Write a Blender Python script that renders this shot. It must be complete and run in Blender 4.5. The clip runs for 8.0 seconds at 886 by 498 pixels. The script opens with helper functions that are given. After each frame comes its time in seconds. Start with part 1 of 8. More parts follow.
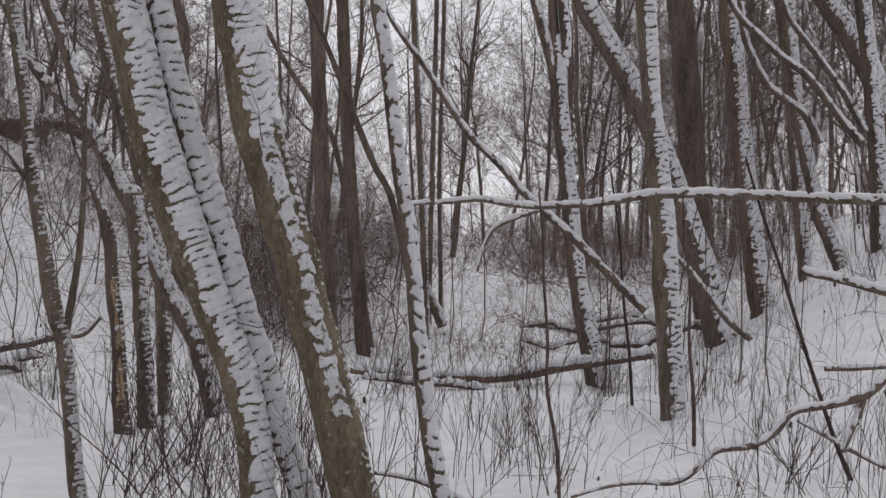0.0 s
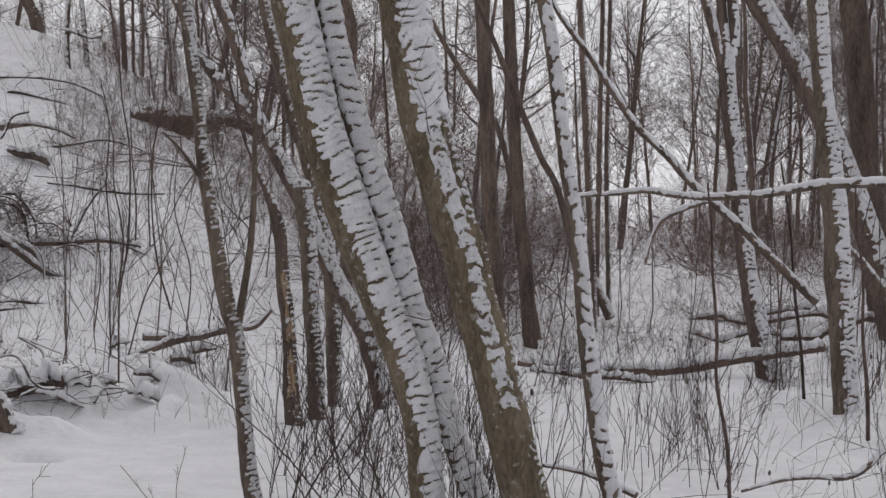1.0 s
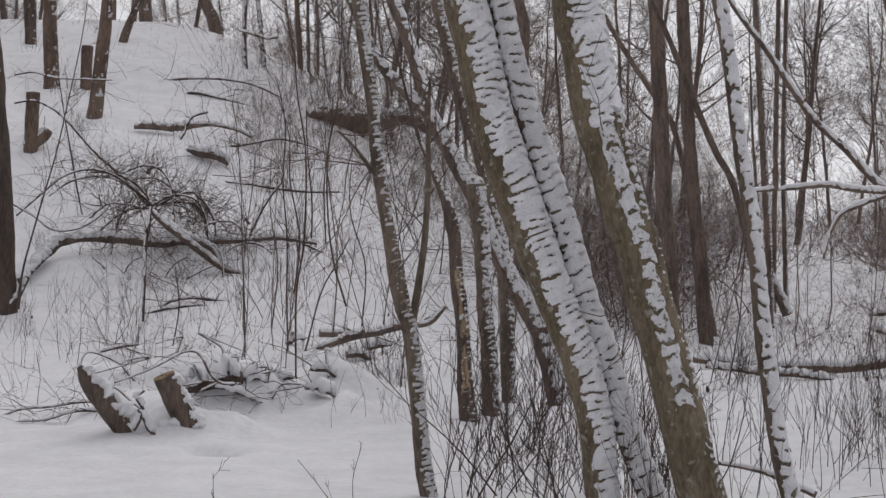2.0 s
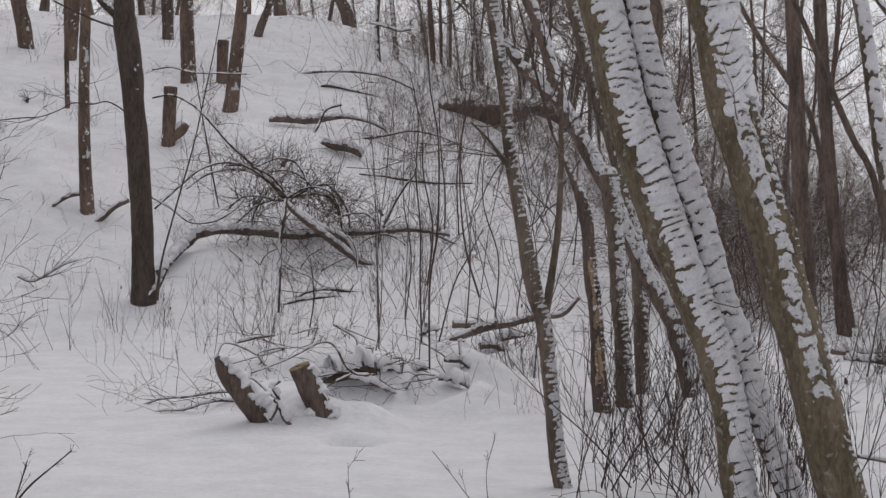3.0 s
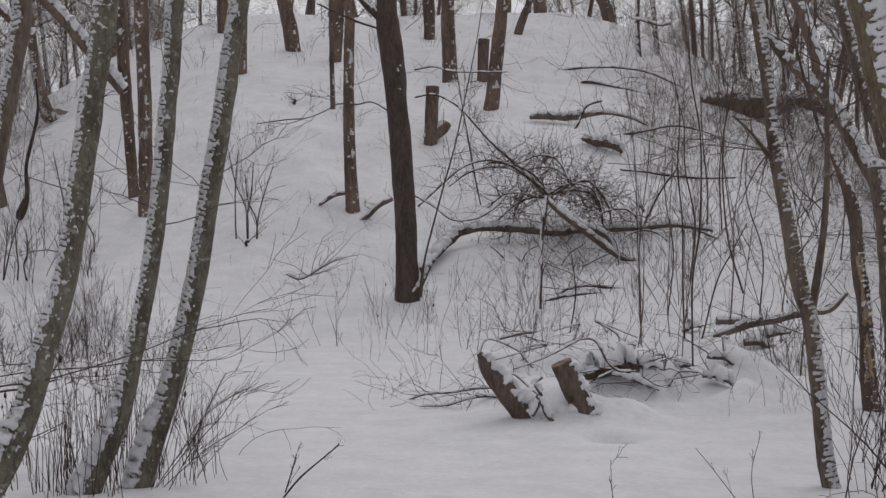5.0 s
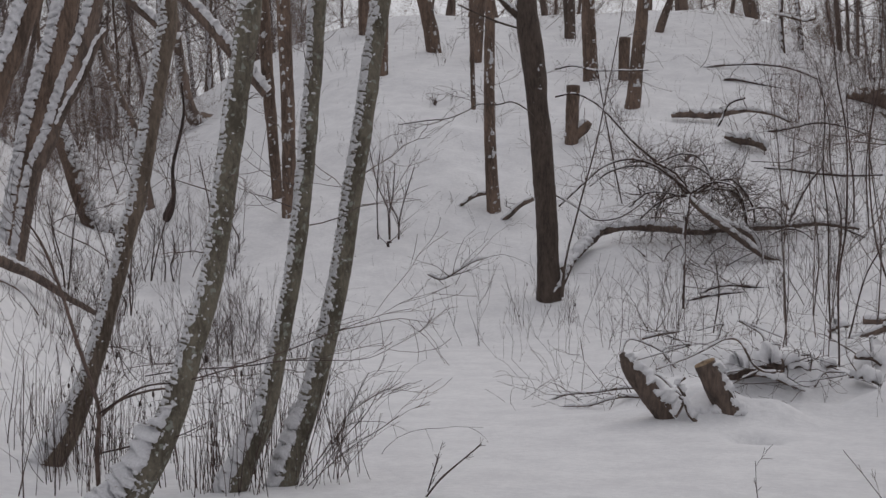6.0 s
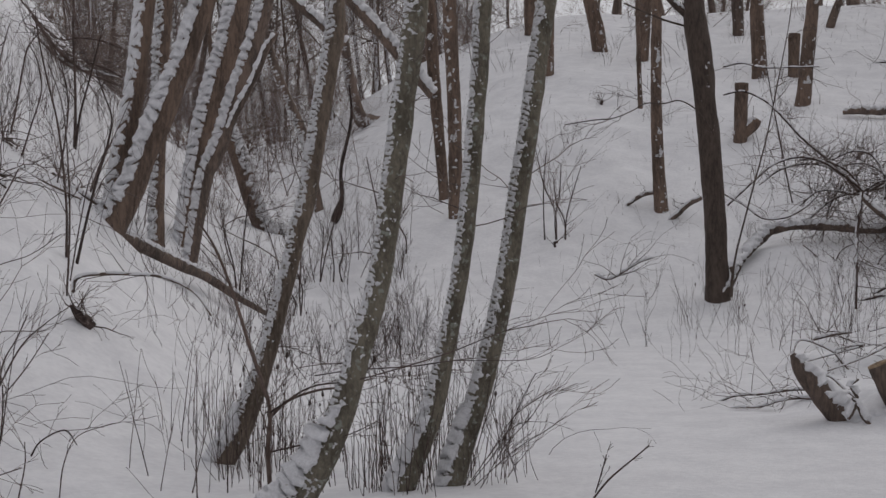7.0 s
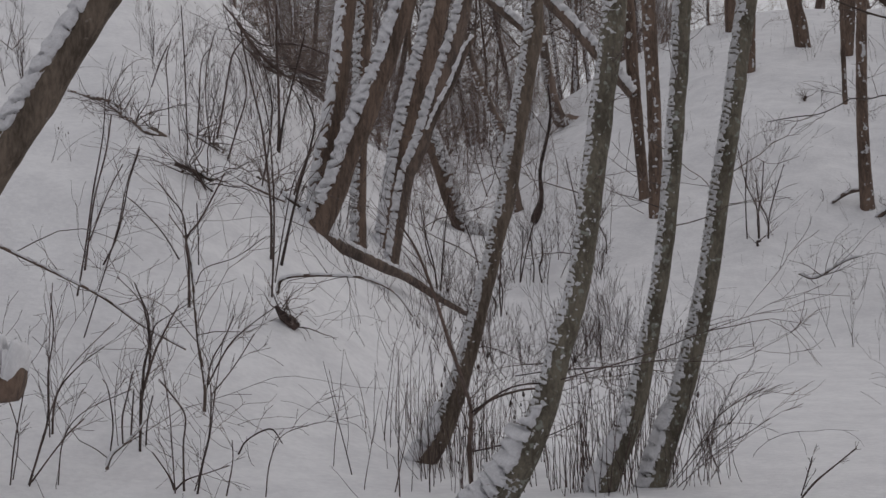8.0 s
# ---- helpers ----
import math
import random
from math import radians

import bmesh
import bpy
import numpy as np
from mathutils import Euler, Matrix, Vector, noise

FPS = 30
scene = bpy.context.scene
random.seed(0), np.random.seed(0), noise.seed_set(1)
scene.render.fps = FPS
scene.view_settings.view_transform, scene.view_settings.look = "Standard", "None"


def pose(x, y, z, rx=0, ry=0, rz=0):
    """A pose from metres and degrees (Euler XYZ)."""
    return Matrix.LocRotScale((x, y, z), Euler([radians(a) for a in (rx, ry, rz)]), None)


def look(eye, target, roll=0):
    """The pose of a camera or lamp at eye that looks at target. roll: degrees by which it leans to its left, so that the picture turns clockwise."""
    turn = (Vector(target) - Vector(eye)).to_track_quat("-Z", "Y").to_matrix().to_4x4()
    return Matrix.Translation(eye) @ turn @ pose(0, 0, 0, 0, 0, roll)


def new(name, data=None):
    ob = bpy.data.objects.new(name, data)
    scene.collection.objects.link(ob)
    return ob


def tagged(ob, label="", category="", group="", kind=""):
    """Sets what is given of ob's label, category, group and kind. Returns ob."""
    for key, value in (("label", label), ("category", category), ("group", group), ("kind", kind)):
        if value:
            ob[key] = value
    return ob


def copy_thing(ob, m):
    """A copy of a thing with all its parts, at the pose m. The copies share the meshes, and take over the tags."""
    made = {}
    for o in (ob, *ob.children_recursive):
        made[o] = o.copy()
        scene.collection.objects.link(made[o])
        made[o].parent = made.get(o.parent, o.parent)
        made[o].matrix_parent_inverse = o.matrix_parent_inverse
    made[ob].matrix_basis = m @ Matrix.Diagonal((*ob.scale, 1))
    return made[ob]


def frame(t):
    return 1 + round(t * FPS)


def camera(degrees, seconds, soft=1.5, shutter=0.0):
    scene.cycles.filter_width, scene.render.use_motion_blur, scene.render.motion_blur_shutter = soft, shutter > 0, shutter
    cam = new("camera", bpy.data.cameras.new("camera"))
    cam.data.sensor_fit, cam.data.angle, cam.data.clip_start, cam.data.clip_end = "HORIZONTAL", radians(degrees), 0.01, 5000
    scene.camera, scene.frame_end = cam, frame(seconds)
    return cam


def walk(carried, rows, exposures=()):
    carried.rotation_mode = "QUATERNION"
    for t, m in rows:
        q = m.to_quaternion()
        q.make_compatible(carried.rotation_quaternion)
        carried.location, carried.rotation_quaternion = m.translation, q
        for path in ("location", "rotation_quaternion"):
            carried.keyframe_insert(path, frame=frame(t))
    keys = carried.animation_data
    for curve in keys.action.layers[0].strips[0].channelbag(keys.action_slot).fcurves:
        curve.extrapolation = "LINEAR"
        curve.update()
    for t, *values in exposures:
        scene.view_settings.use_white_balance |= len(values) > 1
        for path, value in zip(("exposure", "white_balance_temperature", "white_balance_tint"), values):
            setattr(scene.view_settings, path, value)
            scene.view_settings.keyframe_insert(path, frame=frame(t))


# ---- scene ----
LENS, EYE = 28.72, 1.6
cam = camera(LENS, 8.0, soft=1.38, shutter=0.1)
# the tripod head only turns: seconds, bearing to the left, tilt, lean
ROWS = [
    (0.0, 0.000, 0.799, -0.752), (0.5, 2.466, 0.659, -0.673), (1.0, 5.526, 0.487, -0.545), (1.5, 8.439, 0.357, -0.426),
    (2.0, 11.263, 0.325, -0.330), (3.3, 17.010, -0.077, -0.085), (3.5, 17.980, -0.111, -0.037), (4.0, 20.181, -0.113, 0.053), (5.5, 26.520, -0.094, 0.336),
    (6.0, 28.970, -0.075, 0.465), (6.5, 31.572, -0.050, 0.589), (7.0, 34.481, -0.008, 0.680), (7.5, 37.855, 0.042, 0.886),
    (8.0, 41.089, 0.103, 1.030),
]
walk(cam, [(t, pose(0, 0, EYE, 90 + tilt, lean, turn)) for t, turn, tilt, lean in ROWS],
     exposures=[(0.0, 0.12, 6500, 12.5), (1.5, 0.14, 6500, 12.5), (3.5, 0.08, 6500, 12.5), (5.5, -0.08, 6500, 12.5), (7.0, -0.21, 6500, 12.5), (8.0, -0.33, 6500, 12.5)])

# ---- world: an overcast winter sky ----
world = bpy.data.worlds.new("overcast_sky")
scene.world = world
world.use_nodes = True
wn, wl = world.node_tree.nodes, world.node_tree.links
sky = wn.new("ShaderNodeTexSky")
sky.sky_type, sky.sun_disc = "NISHITA", False
sky.sun_elevation, sky.sun_rotation = radians(38), radians(8)
pale = wn.new("ShaderNodeHueSaturation")
pale.inputs["Saturation"].default_value = 0.05
cloud = wn.new("ShaderNodeMixRGB")
cloud.inputs["Fac"].default_value = 0.82
cloud.inputs["Color2"].default_value = (6.0, 6.06, 6.32, 1)
wl.new(sky.outputs["Color"], pale.inputs["Color"])
wl.new(pale.outputs["Color"], cloud.inputs["Color1"])
wl.new(cloud.outputs["Color"], wn["Background"].inputs["Color"])
wn["Background"].inputs["Strength"].default_value = 0.1
sun = new("sun", bpy.data.lights.new("sun", "SUN"))
sun.data.energy, sun.data.angle, sun.data.color = 0.95, radians(60), (1.0, 0.97, 0.93)
sun.matrix_world = look((6, 40, 31.6), (0, 0, 0))

# ---- materials ----
def material(name, dark, light, fleck=None, scale=20.0, rough=0.85, bump=0.4, stretch=(1, 1, 1), fleck_share=0.62, hue=0.0):
    """A rough natural surface: two scales of colour, flecks of lichen or dirt, grain in relief."""
    m = bpy.data.materials.new(name)
    m.use_nodes = True
    n, l = m.node_tree.nodes, m.node_tree.links
    p = n["Principled BSDF"]
    p.inputs["Roughness"].default_value = rough
    p.inputs["Specular IOR Level"].default_value = 0.25
    co, mp = n.new("ShaderNodeTexCoord"), n.new("ShaderNodeMapping")
    mp.inputs["Scale"].default_value = stretch
    l.new(co.outputs["Object"], mp.inputs["Vector"])
    big, fine = n.new("ShaderNodeTexNoise"), n.new("ShaderNodeTexNoise")
    big.inputs["Scale"].default_value, big.inputs["Detail"].default_value = scale * 0.16, 4
    fine.inputs["Scale"].default_value, fine.inputs["Detail"].default_value = scale, 6
    fine.inputs["Roughness"].default_value = 0.65
    for t in (big, fine):
        l.new(mp.outputs["Vector"], t.inputs["Vector"])
    mixed = n.new("ShaderNodeMath")
    mixed.operation = "ADD"
    l.new(big.outputs["Fac"], mixed.inputs[0])
    l.new(fine.outputs["Fac"], mixed.inputs[1])
    ramp = n.new("ShaderNodeMapRange")
    ramp.inputs["From Min"].default_value, ramp.inputs["From Max"].default_value = 0.80, 1.20
    l.new(mixed.outputs["Value"], ramp.inputs["Value"])
    col = n.new("ShaderNodeMixRGB")
    col.inputs["Color1"].default_value, col.inputs["Color2"].default_value = (*dark, 1), (*light, 1)
    l.new(ramp.outputs["Result"], col.inputs["Fac"])
    out = col.outputs["Color"]
    if fleck:
        spot = n.new("ShaderNodeTexNoise")
        spot.inputs["Scale"].default_value, spot.inputs["Detail"].default_value = scale * 0.45, 5
        l.new(co.outputs["Object"], spot.inputs["Vector"])
        edge = n.new("ShaderNodeMapRange")
        edge.inputs["From Min"].default_value, edge.inputs["From Max"].default_value = fleck_share, fleck_share + 0.08
        l.new(spot.outputs["Fac"], edge.inputs["Value"])
        over = n.new("ShaderNodeMixRGB")
        over.inputs["Color2"].default_value = (*fleck, 1)
        l.new(edge.outputs["Result"], over.inputs["Fac"])
        l.new(out, over.inputs["Color1"])
        out = over.outputs["Color"]
    if hue:
        info, tint = n.new("ShaderNodeObjectInfo"), n.new("ShaderNodeHueSaturation")
        span = n.new("ShaderNodeMapRange")
        span.inputs["To Min"].default_value, span.inputs["To Max"].default_value = 1 - hue, 1 + hue
        l.new(info.outputs["Random"], span.inputs["Value"])
        l.new(span.outputs["Result"], tint.inputs["Value"])
        l.new(out, tint.inputs["Color"])
        out = tint.outputs["Color"]
    l.new(out, p.inputs["Base Color"])
    b = n.new("ShaderNodeBump")
    b.inputs["Strength"].default_value, b.inputs["Distance"].default_value = bump, 0.03
    l.new(fine.outputs["Fac"], b.inputs["Height"])
    l.new(b.outputs["Normal"], p.inputs["Normal"])
    return m


SNOW_GROUND = material("fresh_snow", (0.65, 0.65, 0.67), (0.755, 0.755, 0.77), scale=16, rough=0.75, bump=0.35)
SNOW = material("clinging_snow", (0.60, 0.60, 0.62), (0.77, 0.77, 0.79), (0.46, 0.44, 0.42), scale=70, rough=0.8, bump=0.45, fleck_share=0.65)
SNOW_THIN = material("thin_patchy_snow", (0.52, 0.52, 0.53), (0.70, 0.70, 0.72), (0.17, 0.145, 0.115), scale=75, rough=0.8, bump=0.5, fleck_share=0.56)
SNOW_PILE = material("lying_snow", (0.66, 0.66, 0.68), (0.75, 0.75, 0.765), scale=40, rough=0.75, bump=0.25)
BARK_OLIVE = material("olive_brown_bark", (0.087, 0.069, 0.045), (0.206, 0.166, 0.114), (0.27, 0.255, 0.22), scale=45, bump=0.6, stretch=(1, 1, 0.35), fleck_share=0.60)
BARK_GREY = material("grey_brown_bark", (0.075, 0.058, 0.045), (0.196, 0.154, 0.121), (0.264, 0.231, 0.198), scale=40, bump=0.6, stretch=(1, 1, 0.3), fleck_share=0.64)
BARK_MOSS = material("lichen_green_bark", (0.084, 0.073, 0.056), (0.188, 0.167, 0.130), (0.25, 0.26, 0.225), scale=50, bump=0.5, stretch=(1, 1, 0.5), fleck_share=0.58)
BARK_DARK = material("dark_brown_bark", (0.075, 0.059, 0.050), (0.204, 0.151, 0.123), (0.19, 0.17, 0.155), scale=34, bump=0.8, stretch=(1, 1, 0.25), fleck_share=0.67, hue=0.25)
BARK_SMOOTH = material("smooth_dark_bark", (0.048, 0.037, 0.031), (0.104, 0.079, 0.065), (0.15, 0.135, 0.12), scale=30, bump=0.5, stretch=(1, 1, 0.3), fleck_share=0.68)
BARK_RED = material("russet_brown_bark", (0.077, 0.056, 0.045), (0.208, 0.147, 0.113), (0.15, 0.13, 0.115), scale=34, bump=0.7, stretch=(1, 1, 0.25), fleck_share=0.66, hue=0.1)
WOOD_PALE = material("pale_bare_wood", (0.22, 0.15, 0.09), (0.42, 0.32, 0.22), (0.10, 0.07, 0.05), scale=30, bump=0.5, stretch=(1, 1, 0.2), fleck_share=0.58)
TWIG = material("dark_twig_bark", (0.069, 0.054, 0.048), (0.188, 0.145, 0.127), scale=30, bump=0.2, hue=0.3)
TWIG_RED = material("red_brown_twig_bark", (0.084, 0.059, 0.050), (0.208, 0.151, 0.127), scale=30, bump=0.2, hue=0.3)
TWIG_DARK = material("blackish_twig_bark", (0.036, 0.026, 0.024), (0.113, 0.080, 0.070), scale=30, bump=0.2, hue=0.35)

# ---- the lie of the land ----
MOUNDS = ((-5.06, 13.9, 0.26, 0.2), (-4.6, 14.05, 0.24, 0.14), (-13.15, 12.95, 0.7, 0.22), (-5.06, 15.18, 0.4, 0.12), (-5.25, 13.92, 0.7, 0.1), (-4.73, 15.56, 0.5, 0.1), (-8.52, 21.71, 0.5, 0.1), (-7.92, 22.76, 0.6, 0.1), (-4.41, 12.97, 0.16, -0.13), (-4.44, 13.05, 0.12, -0.08), (-4.48, 16.44, 0.6, 0.15), (-7.11, 17.47, 0.5, 0.12), (-10.46, 10.21, 0.9, 0.15), (3.74, 20.54, 1.2, 0.25), (3.67, 16.11, 1.2, 0.2), (-11.74, 26.8, 0.8, 0.25), (-5.4, 15.06, 0.36, 0.07), (-5.15, 15.46, 0.36, 0.09), (-4.89, 15.86, 0.42, 0.09), (-6.1, 15.87, 0.48, 0.07), (-5.91, 17.0, 0.6, 0.09), (-5.5, 17.66, 0.6, 0.08), (-4.77, 16.84, 0.48, 0.06), (-7.17, 17.6, 0.6, 0.04), (-4.16, 15.45, 0.42, 0.04))


def vnoise(x, y, z=0.0, seed=0):
    """Smooth value noise in 0..1 on arrays."""
    x, y, z = np.broadcast_arrays(np.asarray(x, float), np.asarray(y, float), np.asarray(z, float))
    xi, yi, zi = np.floor(x), np.floor(y), np.floor(z)
    u, v, w = x - xi, y - yi, z - zi
    u, v, w = u * u * (3 - 2 * u), v * v * (3 - 2 * v), w * w * (3 - 2 * w)

    def h(a, b, c):
        n = np.sin(a * 127.1 + b * 311.7 + c * 74.7 + seed * 19.19) * 43758.5453
        return n - np.floor(n)

    def mix(a, b, k):
        return a + (b - a) * k

    lo = mix(mix(h(xi, yi, zi), h(xi + 1, yi, zi), u), mix(h(xi, yi + 1, zi), h(xi + 1, yi + 1, zi), u), v)
    hi = mix(mix(h(xi, yi, zi + 1), h(xi + 1, yi, zi + 1), u), mix(h(xi, yi + 1, zi + 1), h(xi + 1, yi + 1, zi + 1), u), v)
    return mix(lo, hi, w)


def step(a, b, x):
    k = np.clip((x - a) / (b - a), 0, 1)
    return k * k * (3 - 2 * k)


def ground(x, y, rough=True):
    """Height of the snow: a clearing, the spur of a hill behind it, a ravine on either side of the spur, a bank at each
    end, and an added unseen slope at the camera's back.
    """
    x, y = np.asarray(x, float), np.asarray(y, float)
    r, bearing = np.hypot(x, y), np.degrees(np.arctan2(-x, y))
    z = 0.25 * step(8, 24, r) + 4.6 * (1 - np.exp(-np.clip(r - 24, 0, None) / 60)) + 7 * step(70, 400, r)
    crest = 6.9 * step(3, 21, bearing) * (1 - step(30, 47, bearing))
    z = z + crest * (0.25 * step(23, 38, r) + 0.75 * step(27, 58, r))
    bank_left = 6.9 * step(38.3, 52, bearing) * (1 - step(80, 130, bearing))
    z = z + bank_left * (0.2 * step(9, 18, r) + 0.8 * step(11, 34, r))
    bank_right = 1.9 * step(6, 17, -bearing) * (1 - step(60, 110, -bearing))
    z = z + bank_right * step(13, 25, r)
    # unseen slope added at the camera's back to cut the low sky light
    behind = step(95, 140, bearing) + step(75, 120, -bearing)
    z = z + 22 * behind * step(12, 75, r)
    if rough:
        calm = step(13, 19, r) * (1 - step(60, 120, r)) * (1 - 0.85 * step(14, 19, bearing) * (1 - step(30, 34, bearing)) * (1 - step(20, 24, r)))
        z = z + (0.06 + 0.30 * calm) * (vnoise(x / 2.6, y / 2.6, 0, 1) - 0.5) + (0.02 + 0.17 * calm) * (1 - 0.35 * step(30, 55, r)) * (vnoise(x / 0.8, y / 0.8, 0, 2) - 0.5)
        z = z + (0.006 + 0.03 * calm) * (1 - step(16, 26, r)) * (vnoise(x / 0.27, y / 0.27, 0, 3) - 0.5)
        pile = step(14.9, 16, r) * (1 - step(19, 24, r)) * step(12, 15, bearing) * (1 - step(22.5, 24.5, bearing))
        z = z + pile * (0.5 * np.clip(vnoise(x / 0.55, y / 0.55, 0, 21) - 0.42, 0, 1) + 0.12 * (vnoise(x / 0.2, y / 0.2, 0, 22) - 0.5))
        for mx, my, wide, high in MOUNDS:
            z = z + high * np.exp(-((x - mx) ** 2 + (y - my) ** 2) / wide ** 2)
    return z


# ---- mesh tools ----
class Buf:
    """Vertices and faces of one mesh in the making."""

    def __init__(self):
        self.v, self.f, self.n = [], [], 0

    def grid(self, pts, closed):
        """Quads over an (m, k, 3) array of points; closed: the second axis runs round."""
        m, k = pts.shape[:2]
        i = np.arange(m * k).reshape(m, k) + self.n
        j = np.roll(i, -1, 1) if closed else i[:, 1:]
        a = i if closed else i[:, :-1]
        q = np.stack([a[:-1], j[:-1], j[1:], a[1:]], -1).reshape(-1, 4)
        self.v.append(pts.reshape(-1, 3))
        self.f.append(q)
        self.n += m * k

    def mesh(self, name, mat, base=(0, 0, 0)):
        me = bpy.data.meshes.new(name)
        if self.v:
            v = np.concatenate(self.v) - np.asarray(base)
            f = np.concatenate(self.f)
            me.vertices.add(len(v))
            me.vertices.foreach_set("co", v.astype(np.float32).ravel())
            me.loops.add(f.size)
            me.loops.foreach_set("vertex_index", f.astype(np.int32).ravel())
            me.polygons.add(len(f))
            me.polygons.foreach_set("loop_start", np.arange(0, f.size, 4, dtype=np.int32))
            me.polygons.foreach_set("use_smooth", np.ones(len(f), bool))
            me.update(calc_edges=True)
        me.materials.append(mat)
        return me


def unit(a):
    return a / np.maximum(np.linalg.norm(a, axis=-1, keepdims=True), 1e-9)


def resample(spine, gap):
    """A smooth run of (x, y, z, radius) through the given ones, about gap metres apart."""
    s = np.asarray(spine, float)
    ext = np.vstack([2 * s[0] - s[1], s, 2 * s[-1] - s[-2]])
    out = []
    for i in range(len(s) - 1):
        p0, p1, p2, p3 = ext[i:i + 4]
        n = max(1, int(round(np.linalg.norm(p2[:3] - p1[:3]) / gap)))
        t = np.linspace(0, 1, n, endpoint=False)[:, None]
        out.append(0.5 * (2 * p1 + (p2 - p0) * t + (2 * p0 - 5 * p1 + 4 * p2 - p3) * t ** 2 + (3 * p1 - p0 - 3 * p2 + p3) * t ** 3))
    out.append(s[-1:])
    out = np.concatenate(out)
    out[:, 3] = np.maximum(out[:, 3], 0.0015)
    return out


def rings(run, sides, lump=0.0, seed=0):
    """Ring points of a tube along a run, and the frames."""
    p, r = run[:, :3], run[:, 3]
    t = unit(np.gradient(p, axis=0))
    ref = np.where(np.abs(t[:, 2:3]) > 0.7, np.array([[0.0, 1.0, 0.0]]), np.array([[0.0, 0.0, 1.0]]))
    ref = np.broadcast_to(ref[len(ref) // 2], p.shape)
    n = unit(np.cross(ref, t))
    b = np.cross(t, n)
    a = np.linspace(0, 2 * math.pi, sides, endpoint=False)
    ca, sa = np.cos(a)[None, :, None], np.sin(a)[None, :, None]
    rad = np.repeat(r[:, None], sides, 1)
    if lump:
        s = np.cumsum(np.r_[0, np.linalg.norm(np.diff(p, axis=0), axis=1)])[:, None] / max(r.mean(), 0.01)
        rad = rad * (1 + lump * (2 * vnoise(s * 0.45 + 9 * seed, 1.6 * np.cos(a)[None] + 5, 1.6 * np.sin(a)[None] + seed, 4) - 1)
                     + 0.5 * lump * (2 * vnoise(s * 1.7 + 9 * seed, 3 * np.cos(a)[None] + 5, 3 * np.sin(a)[None] + seed, 5) - 1))
    return p[:, None] + rad[..., None] * (ca * n[:, None] + sa * b[:, None]), (t, n, b)


def tube(buf, run, sides=4, lump=0.0, seed=0, cap=False):
    pts, _ = rings(run, sides, lump, seed)
    if cap:
        mid = run[-1, :3] + unit(run[-1, :3] - run[-2, :3]) * 0.15 * run[-1, 3]
        pts = np.concatenate([pts, 0.5 * (pts[-1:] + mid), np.broadcast_to(mid, (1, sides, 3))])
        foot = run[0, :3]
        pts = np.concatenate([np.broadcast_to(foot, (1, sides, 3)), pts])
    buf.grid(pts, True)


def coat_grid(run, facing, half, cell=0.0):
    """The sheet round one side of a trunk: axis, radii, the two cross directions, angles, distance along and round."""
    p, r = run[:, :3], run[:, 3]
    far = float(np.hypot(*p[:, :2].mean(0)))
    cell = cell or 0.0068 * max(1.0, far / 11) * (1.6 if r.mean() < 0.035 else 1.0)
    way = np.r_[0, np.cumsum(np.linalg.norm(np.diff(p, axis=0), axis=1))]
    fine = np.linspace(0, way[-1], max(6, int(way[-1] / (1.15 * cell))))
    p, r = np.stack([np.interp(fine, way, p[:, i]) for i in range(3)], -1), np.interp(fine, way, r)
    t = unit(np.gradient(p, axis=0))
    f = np.broadcast_to(np.asarray(facing, float), p.shape)
    n = unit(f - (f * t).sum(1, keepdims=True) * t)
    k = max(9, min(44, int(2 * half * r.mean() / cell)))
    a = np.linspace(-half, half, k)[None]
    return p, r, n, np.cross(t, n), a, fine[:, None], a * r[:, None]


def coat_sheet(buf, p, r, n, b, a, h, thick):
    """Lay the sheet: out of the bark where h is above nothing, sunk into it elsewhere."""
    sink = np.maximum(np.clip(h * 1.3, -1.0, 0.0) * (thick + 0.35 * r[:, None]), -0.45 * thick - 0.22 * r[:, None])
    rad = r[:, None] + (0.5 * np.clip(h * 2.5, 0.0, 1.0) + 0.6 * np.clip(h, 0.0, 1.1)) * thick + sink
    buf.grid(p[:, None] + rad[..., None] * (np.cos(a)[..., None] * n[:, None] + np.sin(a)[..., None] * b[:, None]), False)


